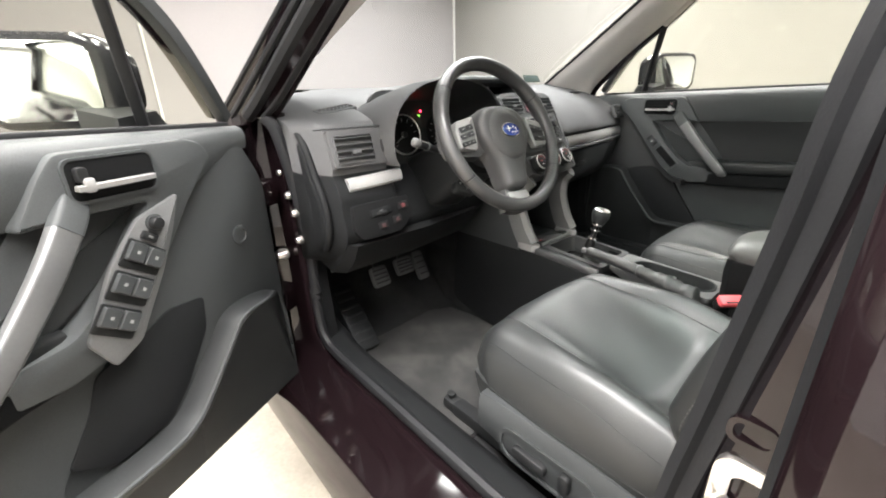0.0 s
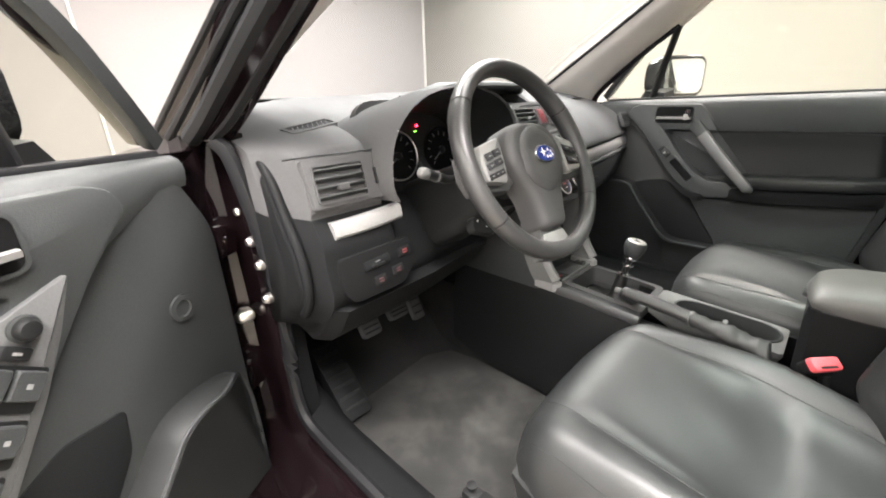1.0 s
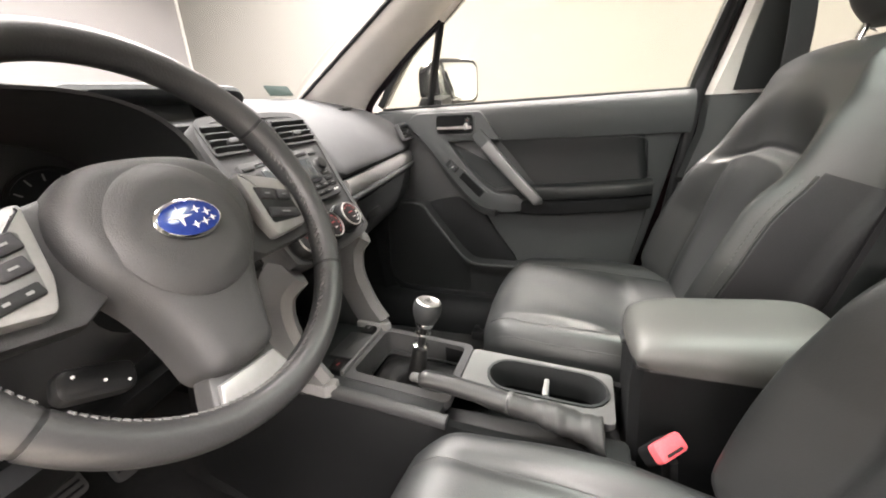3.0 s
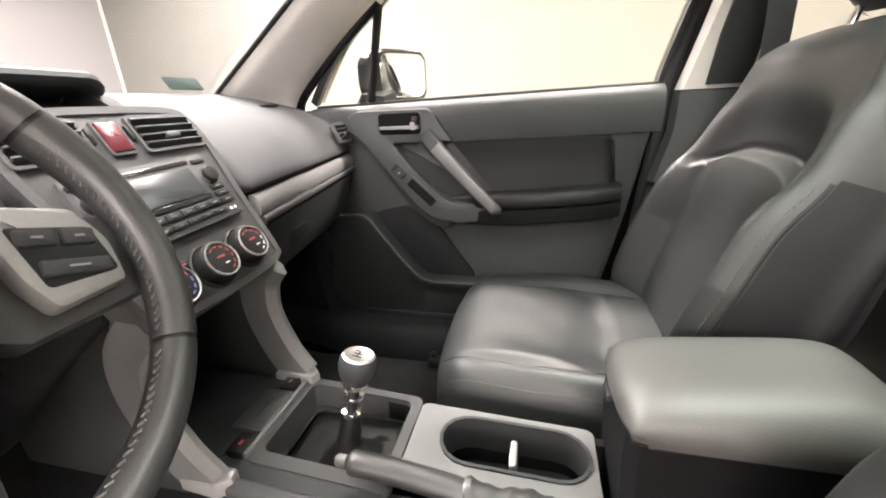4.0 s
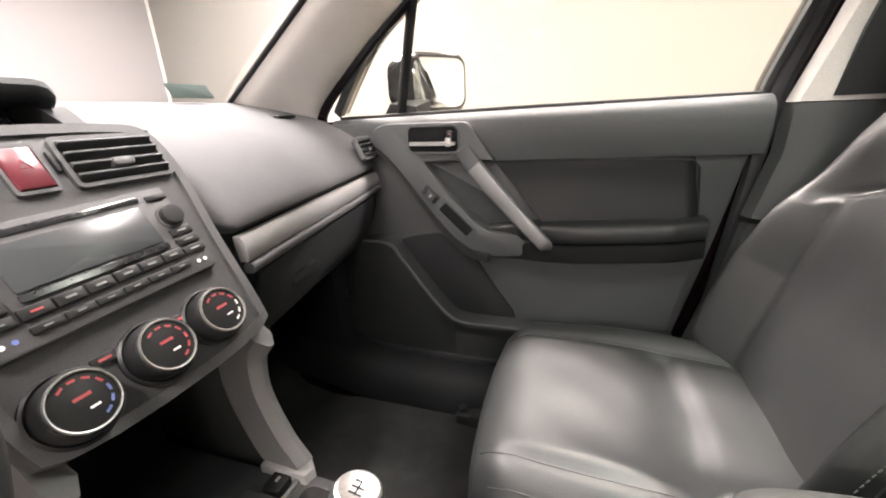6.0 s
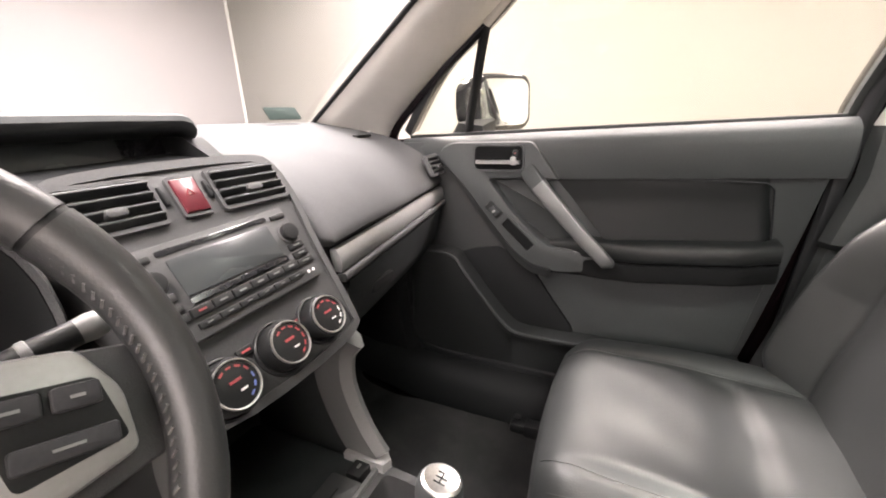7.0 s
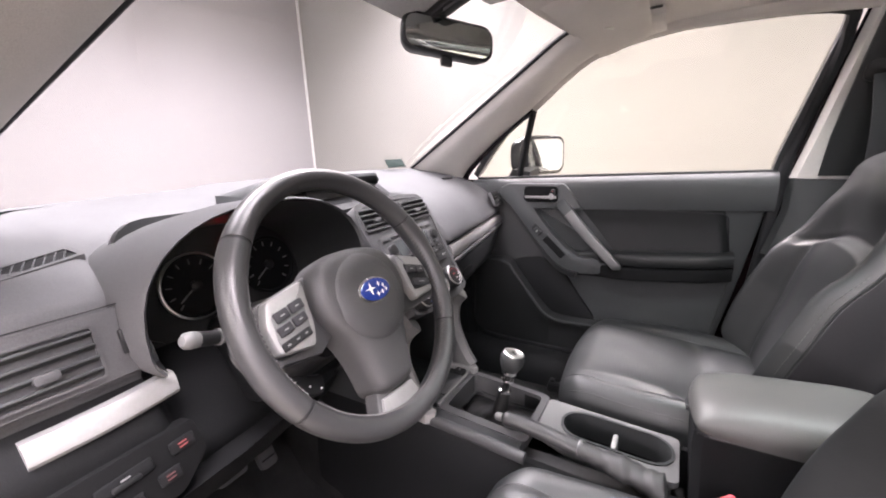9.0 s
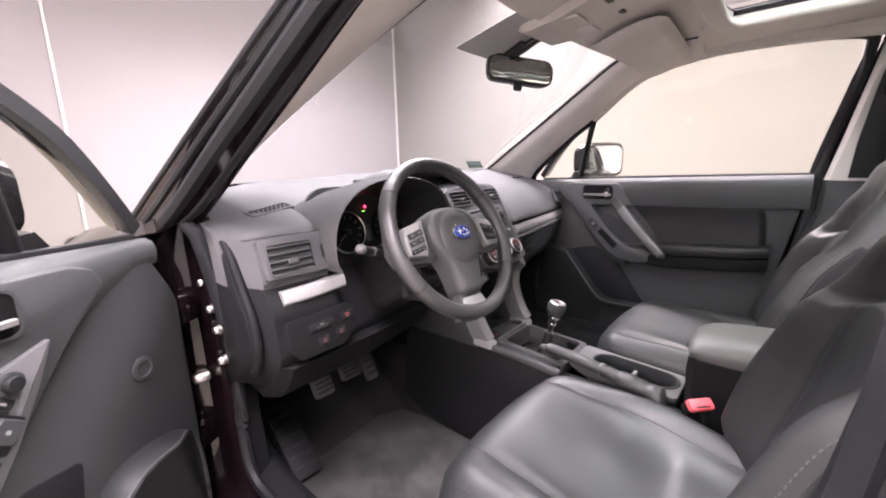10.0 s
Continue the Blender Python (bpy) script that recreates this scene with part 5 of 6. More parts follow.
part("side_rail", sweep([(-0.113, y, cz(y) + 0.002) for y in (0.13, 0.05, -0.05, -0.11, -0.142)], rrect(0.020, 0.022, 0.008, 4)), STACK, con)
part("side_deck", loft([[(-0.112, y, cz(y) + 0.003), (-0.060, y, cz(y) + 0.003), (-0.060, y, cz(y) - 0.05), (-0.116, y, cz(y) - 0.05)] for y in (0.13, 0.05, -0.05, -0.125)]), DARK, con)
part("front_tray", plate(shifted(rrect(0.19, 0.22, 0.02), -0.004, 0.215), Matrix.Identity(4), 0.600, 0.648, 0.003), DARK, con, "dark front tray")
part("tray_mat", plate(shifted(rrect(0.088, 0.052, 0.005), 0.010, 0.100), Matrix.Identity(4), 0.645, 0.655, 0.002), STACK, con)
part("tray_line", box((0.010, 0.100, 0.6552), (0.045, 0.002, 0.001), bev=0), BLACK, con)
for sx, sy in ((0.075, 0.095), (-0.058, 0.088)):
    hs = part("seat_heater_switch", plate(shifted(rrect(0.034, 0.026, 0.003), sx, sy), Matrix.Identity(4), 0.642, 0.656, 0.002), BLACK, con)
    part("mark", box((sx, sy, 0.6565), (0.008, 0.004, 0.0008), bev=0), MARKRED if sx < 0 else DIMMARK, hs)
part("tray_lip", box((0.012, 0.072, 0.648), (0.17, 0.008, 0.012), bev=0.003), GREYTOP, con)
# storage box and armrest
rr = []
for z, w, y0 in ((0.33, 0.088, -0.425), (0.55, 0.085, -0.415), (0.70, 0.080, -0.408), (0.728, 0.078, -0.410)):
    rr.append([(0.036 + x * w / 0.1, y, z) for x, y in ((-0.1, y0 - 0.014), (-0.084, y0), (0.084, y0), (0.1, y0 - 0.014), (0.1, -0.74), (-0.1, -0.74))])
part("storage_box", loft(rr), LOWD_SHADE, con, "dark grey storage box", 40)


def arm_top(u, v):
    """The lid's crown: soft corners in front, rising a little to the rear."""
    cu, cv = 2 * u - 1, 2 * v - 1
    pull = 1 - 0.10 * max(0.0, -cv) ** 4
    x = 0.040 + (u - 0.5) * 0.182 * pull
    y = -0.400 - v * 0.285 - 0.012 * cu * cu * max(0.0, -cv) ** 3
    round_ = max(0.0, (1 - abs(cu) ** 3.2) * (1 - abs(cv) ** 5)) ** 0.5
    return Vector((x, y, 0.744 + (0.034 + 0.022 * v) * round_ + 0.008 * v))


def arm_low(u, v):
    p = arm_top(u, v)
    return Vector((0.040 + (p.x - 0.040) * 0.95, -0.545 + (p.y + 0.545) * 0.97, 0.731))


lid = part("armrest", field(36, 36, arm_top, arm_low), ARMM, con, "grey vinyl armrest lid", 70)
part("armrest_seam", box((0.038, -0.545, 0.7295), (0.158, 0.262, 0.004), bev=0.001), BLACK, con)
part("latch", box((0.040, -0.402, 0.731), (0.030, 0.010, 0.012), bev=0.003), DARK, lid)
part("lid_edge", sweep([(-0.044, y, 0.730) for y in (-0.43, -0.50, -0.66)], circle(0.0016, 6)), DASH, con)

# Gear lever
gear = thing("gear_lever", (0.012, -0.07, 0.60), "gear lever with black and chrome knob over a leather boot", "gear lever")
rr = []
for k in range(21):
    f = k / 20
    z = table(f, [(0, 0.586), (0.45, 0.600), (0.62, 0.628), (1.0, 0.688)])[0]
    w, h = table(f, [(0, 0.142), (0.45, 0.075), (0.62, 0.036), (1.0, 0.026)])[0], table(f, [(0, 0.174), (0.45, 0.085), (0.62, 0.036), (1.0, 0.026)])[0]
    rg = rrect(w, h, min(w, h) * lerp(0.12, 0.49, min(1, 1.5 * f)))
    fold = 0.13 * smooth(0, 0.2, f) * (1 - smooth(0.5, 0.7, f))
    cx, cy = lerp(0.015, -0.010, smooth(0.1, 0.6, f)) + 0.004 * smooth(0.6, 1, f), lerp(-0.030, -0.050, smooth(0.1, 0.6, f)) - 0.008 * smooth(0.6, 1, f)
    rr.append([(cx + x * (1 + fold * math.sin(9 * i + 1.1 * k)), cy + y * (1 + fold * math.cos(7 * i + 1.4 * k)), z) for i, (x, y) in enumerate(rg)])
part("boot_piping", sweep([Vector((x, y, cz(y) - 0.034)) for x, y in shifted(rrect(0.130, 0.160, 0.012), 0.015, -0.030)], circle(0.0016, 6), closed=True), DARK, gear)
part("boot", loft(rr), GAITER, gear, "creased black leather boot", 70)
axis = Vector((0.120, -0.190, 0.975)).normalized()
side_ = Vector((1, 0, 0)) - axis * axis.x
mg = basis((-0.011, -0.055, 0.66), side_, axis.cross(side_))
part("shaft", lathe([(0.0075, 0.0), (0.0075, 0.08)], mg, 16), BLACK, gear)
part("collar", lathe([(0.009, 0.024), (0.0140, 0.026), (0.0145, 0.032), (0.009, 0.034)], mg, 28), CHROME, gear, "chrome collar over the boot")
part("reverse_ring", lathe([(0.0085, 0.053), (0.0140, 0.0535), (0.0145, 0.056), (0.0140, 0.0585), (0.0085, 0.059)], mg, 28), CHROME, gear, "chrome reverse lift ring")
kn = part("knob", lathe([(0.0130, 0.074), (0.0175, 0.079), (0.0215, 0.087), (0.0250, 0.098), (0.0258, 0.107), (0.0244, 0.115), (0.0215, 0.119)], mg, 32), DARK, gear, "dark leather gear knob")
part("knob_ring", lathe([(0.0095, 0.070), (0.0160, 0.071), (0.0178, 0.076), (0.0172, 0.0795), (0.013, 0.078)], mg, 32), CHROME, kn)
part("knob_cap", lathe([(0.0228, 0.1165), (0.0216, 0.1195), (0.0190, 0.1208), (0.0175, 0.1200), (0.0, 0.1206)], mg, 32), DIALRING, kn, "chrome cap with shift pattern")
for mx, my, w, h in ((0, 0, 0.016, 0.0016), (-0.007, 0, 0.0016, 0.013), (0, 0, 0.0016, 0.013), (0.007, 0.003, 0.0016, 0.007)):
    part("shift_mark", box((mx, my, 0.1208), (w, h, 0.0008), mg, 0, 1), BLACK, kn)

# Handbrake
hb = thing("handbrake", (-0.075, -0.36, 0.60), "black handbrake lever with leather gaiter, lowered", "handbrake")
part("grip", sweep(spline([(-0.070, -0.085, 0.668), (-0.070, -0.13, 0.666), (-0.074, -0.20, 0.660), (-0.076, -0.235, 0.655)], 18), circle(0.0165, 14, 0.0145), scales=[0.82] + [1.0] * 14 + [0.98, 0.95, 0.9]), RIML, hb, "dark grip")
part("release_button", lathe([(0.008, 0), (0.008, 0.012), (0.006, 0.015), (0, 0.015)], basis((-0.070, -0.086, 0.668), (1, 0, 0), (0, 0, 1)) @ pose(0, 0, -0.005, 180), 14), GREYTOP, hb)
part("grip_ring", lathe([(0.0165, -0.004), (0.0175, 0), (0.0165, 0.004)], basis((-0.076, -0.236, 0.655), (1, 0, 0), (0, 0, 1)), 18), GREYTOP, hb)
gp = spline([(-0.076, -0.235, 0.655), (-0.076, -0.285, 0.647), (-0.076, -0.335, 0.637), (-0.076, -0.378, 0.624)], 22)
gr = []
for k, q in enumerate(gp):
    w = 0.0165 + 0.012 * k / 21 + 0.0018 * math.sin(k * 1.9) + 0.0024 * math.sin(k * 0.7 + 1)
    gr.append([q + Vector((w * math.cos(a) * (1 + 0.07 * math.sin(3 * a + k * 0.5)), 0.15 * w * math.sin(a), w * 0.9 * math.sin(a) * (1 + 0.08 * math.cos(2 * a + k * 0.8)))) for a in [2 * math.pi * n / 20 for n in range(20)]])
part("gaiter", loft(gr), WEDGE, hb, "creased leather gaiter", 80)

# Seat belt buckle by the driver seat
bk = thing("belt_buckle", (-0.125, -0.50, 0.60), "black seat belt buckle with red release button", "belt buckle")
mb_ = basis((-0.112, -0.452, 0.663), (0.72, -0.69, 0.0), (0.5, 0.52, 0.55))
part("housing", plate(rrect(0.048, 0.026, 0.007), mb_, -0.03, -0.004, 0.005), NEARBLACK, bk)
part("button", plate(rrect(0.052, 0.025, 0.006), mb_, -0.006, 0.006, 0.004), RED, bk, "red release button")
part("slot", box((0, -0.007, 0.0062), (0.030, 0.004, 0.001), mb_, 0, 1), BLACK, bk)
part("stalk", sweep([(-0.108, -0.456, 0.645), (-0.104, -0.468, 0.55), (-0.102, -0.48, 0.42)], rrect(0.026, 0.012, 0.004, 2)), NEARBLACK, bk)

# Seats: built for a centre line at x = sx, mirrored so that bolsters match
def seat(sx, dy, dz, by, lean, slope, bolster, seam, name, label, powered):
    base = thing(name, (sx, -0.35 + dy, 0.33), label, "car seat", "front seats")
    HW = 0.245

    def cushion(u, v):
        x = (u - 0.5) * 2
        y = -0.118 - 0.50 * v
        ax = abs(x)
        inner = x * sx < 0
        sm = seam if inner else 0.62
        hw = HW * (0.94 + 0.06 * smooth(0, 0.45, v)) * (1 - 0.07 * smooth(0.10, 0.0, v))
        z = 0.612 + dz - slope * v
        z += bolster * bump_at(ax, 0.82, 0.24) * smooth(0.0, 0.6, v)
        z -= (0.006 if inner else 0.005) * bump_at(ax, sm, 0.045) * smooth(0.04, 0.2, v)
        z += 0.008 * (1 - ax * ax)
        mid = 1 - smooth(sm - 0.10, sm, ax)
        cross = 0.60 + 0.040 * (1 - min(1.0, ax / 0.7) ** 2)
        z -= 0.012 * smooth(cross - 0.18, cross, v) * (1 - smooth(cross, cross + 0.045, v)) * mid
        z += (0.005 * bump_at(v, 0.30, 0.22) + 0.004 * bump_at(v, 0.80, 0.16)) * mid
        edge = max(0.0, (ax - 0.78) / 0.22)
        z -= 0.046 * edge ** 2.6
        z -= 0.050 * max(0.0, (0.16 - v) / 0.16) ** 2.4
        z += 0.0008 * math.sin(23 * u + 3 * v) * math.sin(15 * v + 2 * u)
        return Vector((sx + x * hw, y + dy + 0.012 * (1 - ax ** 2) * smooth(0.2, 0, v), z))

    def under(u, v):
        p = cushion(u, v)
        return Vector((p.x, p.y - 0.012 * smooth(0.2, 0, v), 0.515))

    part("cushion", field(64, 48, cushion, under), LEATHER, base, "dark grey leather cushion with sewn panels", 70)

    def skirt(u, v):
        p = cushion(u, v)
        return Vector((sx + (p.x - sx) * 1.005, p.y + 0.006 * smooth(0.2, 0, v), 0.530))

    def skirt_low(u, v):
        p = cushion(u, v)
        return Vector((sx + (p.x - sx) * 0.98, p.y - 0.02 * smooth(0.2, 0, v), 0.425))

    part("cushion_side", field(24, 16, skirt, skirt_low), LEATHER, base, "dark leather cushion side", 60)
    # piping and seams
    for s in (-1, 1):
        line = [cushion(0.5 + s * (0.5 * seam if s * sx < 0 else 0.31), v) + Vector((0, 0, 0.0006)) for v in [0.03 + 0.9 * k / 30 for k in range(31)]]
        part("seam", sweep(line, circle(0.0011, 6)), LEATHER, base)
        line = [cushion(0.5 + s * 0.478, v) + Vector((0, 0, 0.0008)) for v in [0.06 + 0.91 * k / 30 for k in range(31)]]
        part("side_stitch", sweep(line, circle(0.0008, 6)), LEATHER, base)
    # backrest: u across, v up
    tilt = math.sqrt(1 - lean * lean)
    O, UP, FW = Vector((sx, -0.575 + dy + by, 0.50)), Vector((0, -lean, tilt)), Vector((0, tilt, lean))
    LEN = 0.715

    def width(v):
        return table(v, [(0, 0.225), (0.15, 0.245), (0.42, 0.255), (0.58, 0.243), (0.70, 0.232), (0.84, 0.216), (0.92, 0.196), (0.97, 0.172), (1.0, 0.14)])[0]

    def back_front(u, v):
        x = (u - 0.5) * 2
        ax = abs(x)
        w = width(v)
        d = 0.045 + 0.02 * bump_at(v, 0.30, 0.25)
        d += 0.080 * bump_at(ax, 0.84, 0.17) * smooth(0.02, 0.2, v) * (1 - smooth(0.52, 0.84, v))
        arch_v = 0.616 + 0.070 * (1 - min(1, ax / 0.72) ** 3.4)
        near = 1 - smooth(0.58, 0.86, ax)
        d += 0.020 * (1 - smooth(arch_v - 0.030, arch_v + 0.004, v)) * smooth(arch_v - 0.30, arch_v - 0.05, v) * near
        d -= 0.005 * bump_at(v, arch_v + 0.006, 0.012) * near
        d += 0.030 * smooth(arch_v + 0.004, arch_v + 0.17, v)
        d -= 0.008 * bump_at(ax, 0.62, 0.030) * (1 - smooth(0.58, 0.66, v)) * smooth(0.03, 0.1, v)
        edge = max(0.0, (ax - 0.82) / 0.18)
        d -= 0.075 * edge ** 2
        d -= 0.075 * max(0.0, (v - 0.88) / 0.12) ** 2
        d += 0.0008 * math.sin(17 * u + 5 * v) * math.sin(13 * v)
        return O + Vector((x * w, 0, 0)) + UP * (v * LEN) + FW * d

    def back_rear(u, v):
        x = (u - 0.5) * 2
        return O + Vector((x * width(v) * 0.98, 0, 0)) + UP * (v * LEN) - FW * (0.055 - 0.02 * v - 0.02 * abs(x) ** 3)

    part("backrest", field(120, 210, back_front, back_rear), LEATHER, base, "dark grey leather backrest with arched yoke seam", 70)
    for s in (-1, 1):
        rows_b = []
        for k in range(31):
            v = 0.03 + 0.64 * k / 30
            us = [0.5 + s * q for q in (0.462, 0.470, 0.478, 0.486, 0.494, 0.5)]
            row = [back_front(u, v) + FW * 0.002 + Vector((s * 0.002, 0, 0)) for u in us]
            e, b = back_front(us[-1], v), back_rear(us[-1], v)
            row += [e.lerp(b, f) + Vector((s * (0.004 + 0.012 * math.sin(math.pi * f)), 0, 0)) for f in (0.15, 0.4, 0.7, 0.95)]
            row.append(b)
            rows_b.append(row)
        part("bolster_side", loft(rows_b, closed=False), FABRIC, base, "dark vinyl bolster side", 60)
        line = [back_front(0.5 + s * 0.459, v) + FW * 0.001 for v in [0.03 + 0.63 * k / 40 for k in range(41)]]
        part("bolster_piping", sweep(line, circle(0.0030, 8, 0.0020), up=(s, 0, 0)), LEATHER, base, "leather piping")
        for k in range(52):
            v = 0.05 + 0.60 * k / 52
            p = back_front(0.5 + s * 0.450, v) + FW * 0.0008
            q = back_front(0.5 + s * 0.450, v + 0.006) + FW * 0.0008
            part("stitch", sweep([p, q], circle(0.0009, 5)), STITCH, base)

    # side of the backrest in dark vinyl
    def side_front(u, v):
        p = back_front(u, v)
        return O + Vector(((u - 0.5) * 2 * width(v) * 1.006, 0, 0)) + UP * (v * LEN) + FW * ((p - O).dot(FW) * 0.3 - 0.012)

    part("back_shell", field(20, 30, side_front, lambda u, v: back_rear(u, v) - FW * 0.012), FABRIC, base, "", 60)
    # headrest
    HO = O + UP * (LEN + 0.02)
    part("headrest", field(28, 20, lambda u, v: HO + Vector(((u - 0.5) * 0.27 * (1 - 0.25 * abs(2 * v - 1) ** 3), 0, 0)) + UP * (0.185 * v) + FW * (0.068 - 0.055 * abs(2 * u - 1) ** 4 - 0.045 * abs(2 * v - 1) ** 3 + 0.012 * v),
                              lambda u, v: HO + Vector(((u - 0.5) * 0.255 * (1 - 0.25 * abs(2 * v - 1) ** 3), 0, 0)) + UP * (0.185 * v) - FW * (0.018 - 0.01 * abs(2 * u - 1) ** 4 - 0.016 * v)), LEATHER, base, "dark leather headrest", 70)
    for s in (-1, 1):
        part("headrest_post", sweep([HO + Vector((s * 0.065, 0, 0)) - UP * 0.06 + FW * 0.005, HO + Vector((s * 0.065, 0, 0)) + UP * 0.04 + FW * 0.01], circle(0.0065, 10)), CHROME, base)
    # frame, rails, side valance
    part("seat_frame", box((sx, -0.36 + dy, 0.435), (0.40, 0.42, 0.05), bev=0.01), BLACK, base)
    for s in (-1, 1):
        rl = part("rail", box((sx + s * 0.185, -0.30 + dy, 0.352), (0.035, 0.56, 0.036), bev=0.005), BLACK, base, "black steel seat rail")
        part("rail_end", box((sx + s * 0.185, -0.005 + dy, 0.352), (0.034, 0.045, 0.030), bev=0.008), BLACK, rl)
        part("rail_post", box((sx + s * 0.185, -0.30 + dy, 0.39), (0.02, 0.30, 0.06), bev=0.004), BLACK, base)
        part("rail_bolt", lathe([(0.011, 0), (0.011, 0.006), (0, 0.008)], Matrix.Translation((sx + s * 0.185, 0.0 + dy, 0.375)), 12), BLACK, rl)
    out = -1 if sx < 0 else 1
    rr = []
    for k in range(15):
        y = -0.165 - 0.44 * k / 14 + dy
        zt = 0.522 - 0.02 * k / 14 + 0.012 * math.sin(k / 14 * 3.1)
        zb = 0.40 + 0.03 * bump_at(k, 0, 3)
        x0, x1 = sx + out * 0.225, sx + out * 0.258
        rr.append([(x0, y, zb), (x1 - out * 0.008, y, zb), (x1, y, zb + 0.012), (x1, y, zt - 0.014), (x1 - out * 0.008, y, zt), (x0, y, zt)])
    val = part("side_valance", loft(rr), DARK, base, "dark plastic seat valance", 45)
    if powered:
        mv_ = basis((sx + out * 0.259, -0.30 + dy, 0.455), (0, -1, 0), (0, 0, 1))
        part("seat_switch", plate(rrect(0.075, 0.022, 0.009), mv_ @ pose(0, 0, 0), 0, 0.012, 0.004), BLACK, val, "black seat adjuster switch")
        part("seat_switch", plate(rrect(0.022, 0.04, 0.009), mv_ @ pose(0.075, 0.006, 0), 0, 0.012, 0.004), BLACK, val)
        part("switch_bezel", frame_ring(rrect(0.21, 0.075, 0.03), rrect(0.196, 0.062, 0.026), mv_ @ pose(0.03, 0, 0), -0.002, 0.003), DARK, val)
    return base


seat(-0.352, 0.0, 0.050, -0.015, 0.27, 0.112, 0.054, 0.66, "driver_seat", "dark grey leather driver seat with stitched bolsters", True)
seat(0.395, -0.012, 0.036, 0.0, 0.30, 0.048, 0.024, 0.80, "passenger_seat", "dark grey leather passenger seat with stitched bolsters", False)

# Passenger belt on the B-pillar
bl = thing("seat_belt", (0.66, -0.74, 1.35), "black seat belt webbing hanging beside the passenger seat", "seat belt")
part("webbing", sweep(spline([(0.585, -0.735, 1.335), (0.595, -0.75, 1.20), (0.615, -0.755, 1.0), (0.63, -0.75, 0.80), (0.645, -0.73, 0.50)], 24), rrect(0.003, 0.048, 0.001, 1), up=(0, 1, 0)), BELT, bl)
part("guide", plate(rrect(0.075, 0.05, 0.015), basis((0.605, -0.735, 1.345), (0, -1, 0), (-0.3, 0, 0.95)), -0.01, 0.012, 0.005), BLACK, bl)


# Doors: built for the closed right side, then mirrored and swung for the left
def door(driver, label):
    dr = thing("driver_door" if driver else "passenger_door", (0.80, 0.44, 0.40), label, "car door", "front doors")

    def wall(outline, x_in, x_out, edge=0.004):
        """An outline of (y, z), with its room-side face at x_in."""
        m = basis((0, 0, 0), (0, -1, 0), (0, 0, 1))   # local z = -x
        return plate([(-y, z) for y, z in outline], m, -x_out, -x_in, edge)

    # outer skin and inner steel
    rr = []
    for z, x in ((0.38, 0.80), (0.42, 0.845), (0.50, 0.865), (0.75, 0.876), (0.95, 0.868), (1.05, 0.846), (1.085, 0.80)):
        rr.append([(x - 0.012, 0.46, z), (x, 0.45, z), (x + 0.006, 0.0, z), (x + 0.003, -0.63, z), (x - 0.009, -0.64, z), (x - 0.02, 0.0, z)])
    part("outer_skin", loft(rr), PAINT, dr, "maroon painted outer skin", 40)
    part("inner_steel", wall([(0.43, 0.40), (0.44, 0.90), (0.41, 1.06), (-0.58, 1.075), (-0.62, 0.95), (-0.585, 0.45), (-0.52, 0.39)], 0.765, 0.84, 0.01), PAINT, dr)
    for z in (0.62, 0.92):
        part("hinge", box((0.775, 0.45, z), (0.05, 0.05, 0.06), bev=0.006), PAINT, dr)
    # base lining
    base_o = chaikin([Vector((y, z, 0)) for y, z in ((0.375, 0.435), (0.40, 0.60), (0.395, 0.85), (0.385, 0.98), (0.345, 1.075), (-0.572, 1.098), (-0.588, 1.06), (-0.552, 0.86), (-0.497, 0.60), (-0.45, 0.43))], 1, True)
    lining = part("lining", wall([(p.x, p.y) for p in base_o], 0.725, 0.768, 0.010), DARK, dr, "dark grey moulded door lining")
    # shoulder below the window
    rr = []
    for k in range(21):
        y = 0.36 - 0.955 * k / 20
        zt = 1.083 + 0.020 * k / 20
        xi = 0.690 + 0.012 * k / 20
        fade = smooth(0.16, 0.34, y)
        xi += 0.024 * fade
        hs = 1 - 0.62 * fade
        rr.append([(0.76, y, zt + 0.004), (0.735, y, zt + 0.006), (xi + 0.018 * hs, y, zt), (xi + 0.004, y, zt - 0.012 * hs), (xi, y, zt - 0.035 * hs), (xi + 0.004 * hs, y, zt - 0.075 * hs), (xi + 0.014 * hs, y, zt - 0.104 * hs), (0.745, y, zt - 0.109 * hs)])
    part("shoulder", loft(rr), DOORP, dr, "grey soft door shoulder", 60)
    # padded insert
    rows_i = []
    for k in range(17):
        f = k / 16
        z = lerp(0.835, 1.000, f)
        yf, yr = lerp(-0.195, -0.052, f), lerp(-0.504, -0.492, f)
        row = []
        for q in range(25):
            g = q / 24
            back = smooth(0.955, 1.0, g)
            row.append((0.692 + 0.024 * smooth(-0.1, 0.75, f) + 0.018 * back + 0.003 * smooth(0.86, 1.0, f), lerp(yf, yr, g), z))
        rows_i.append(row)
    pad = part("insert", loft(rows_i, closed=False), INSERT, dr, "dark padded leather insert", 60)
    part("insert_piping", sweep([(0.714, -0.060, 0.988), (0.714, -0.30, 0.990), (0.714, -0.476, 0.987), (0.716, -0.490, 0.974), (0.712, -0.501, 0.86)], circle(0.0024, 6)), RUBBER, pad)
    # armrest
    rr = []
    for k in range(25):
        f = k / 24
        y = lerp(-0.055, -0.512, f)
        zt = table(f, [(0, 0.835), (0.15, 0.846), (0.4, 0.854), (1.0, 0.872)])[0]
        zb = table(f, [(0, 0.748), (0.2, 0.757), (1.0, 0.790)])[0]
        xi = table(f, [(0, 0.702), (0.16, 0.686), (0.28, 0.662), (0.45, 0.644), (0.85, 0.645), (1, 0.668)])[0]
        rr.append((y, zt, zb, xi))
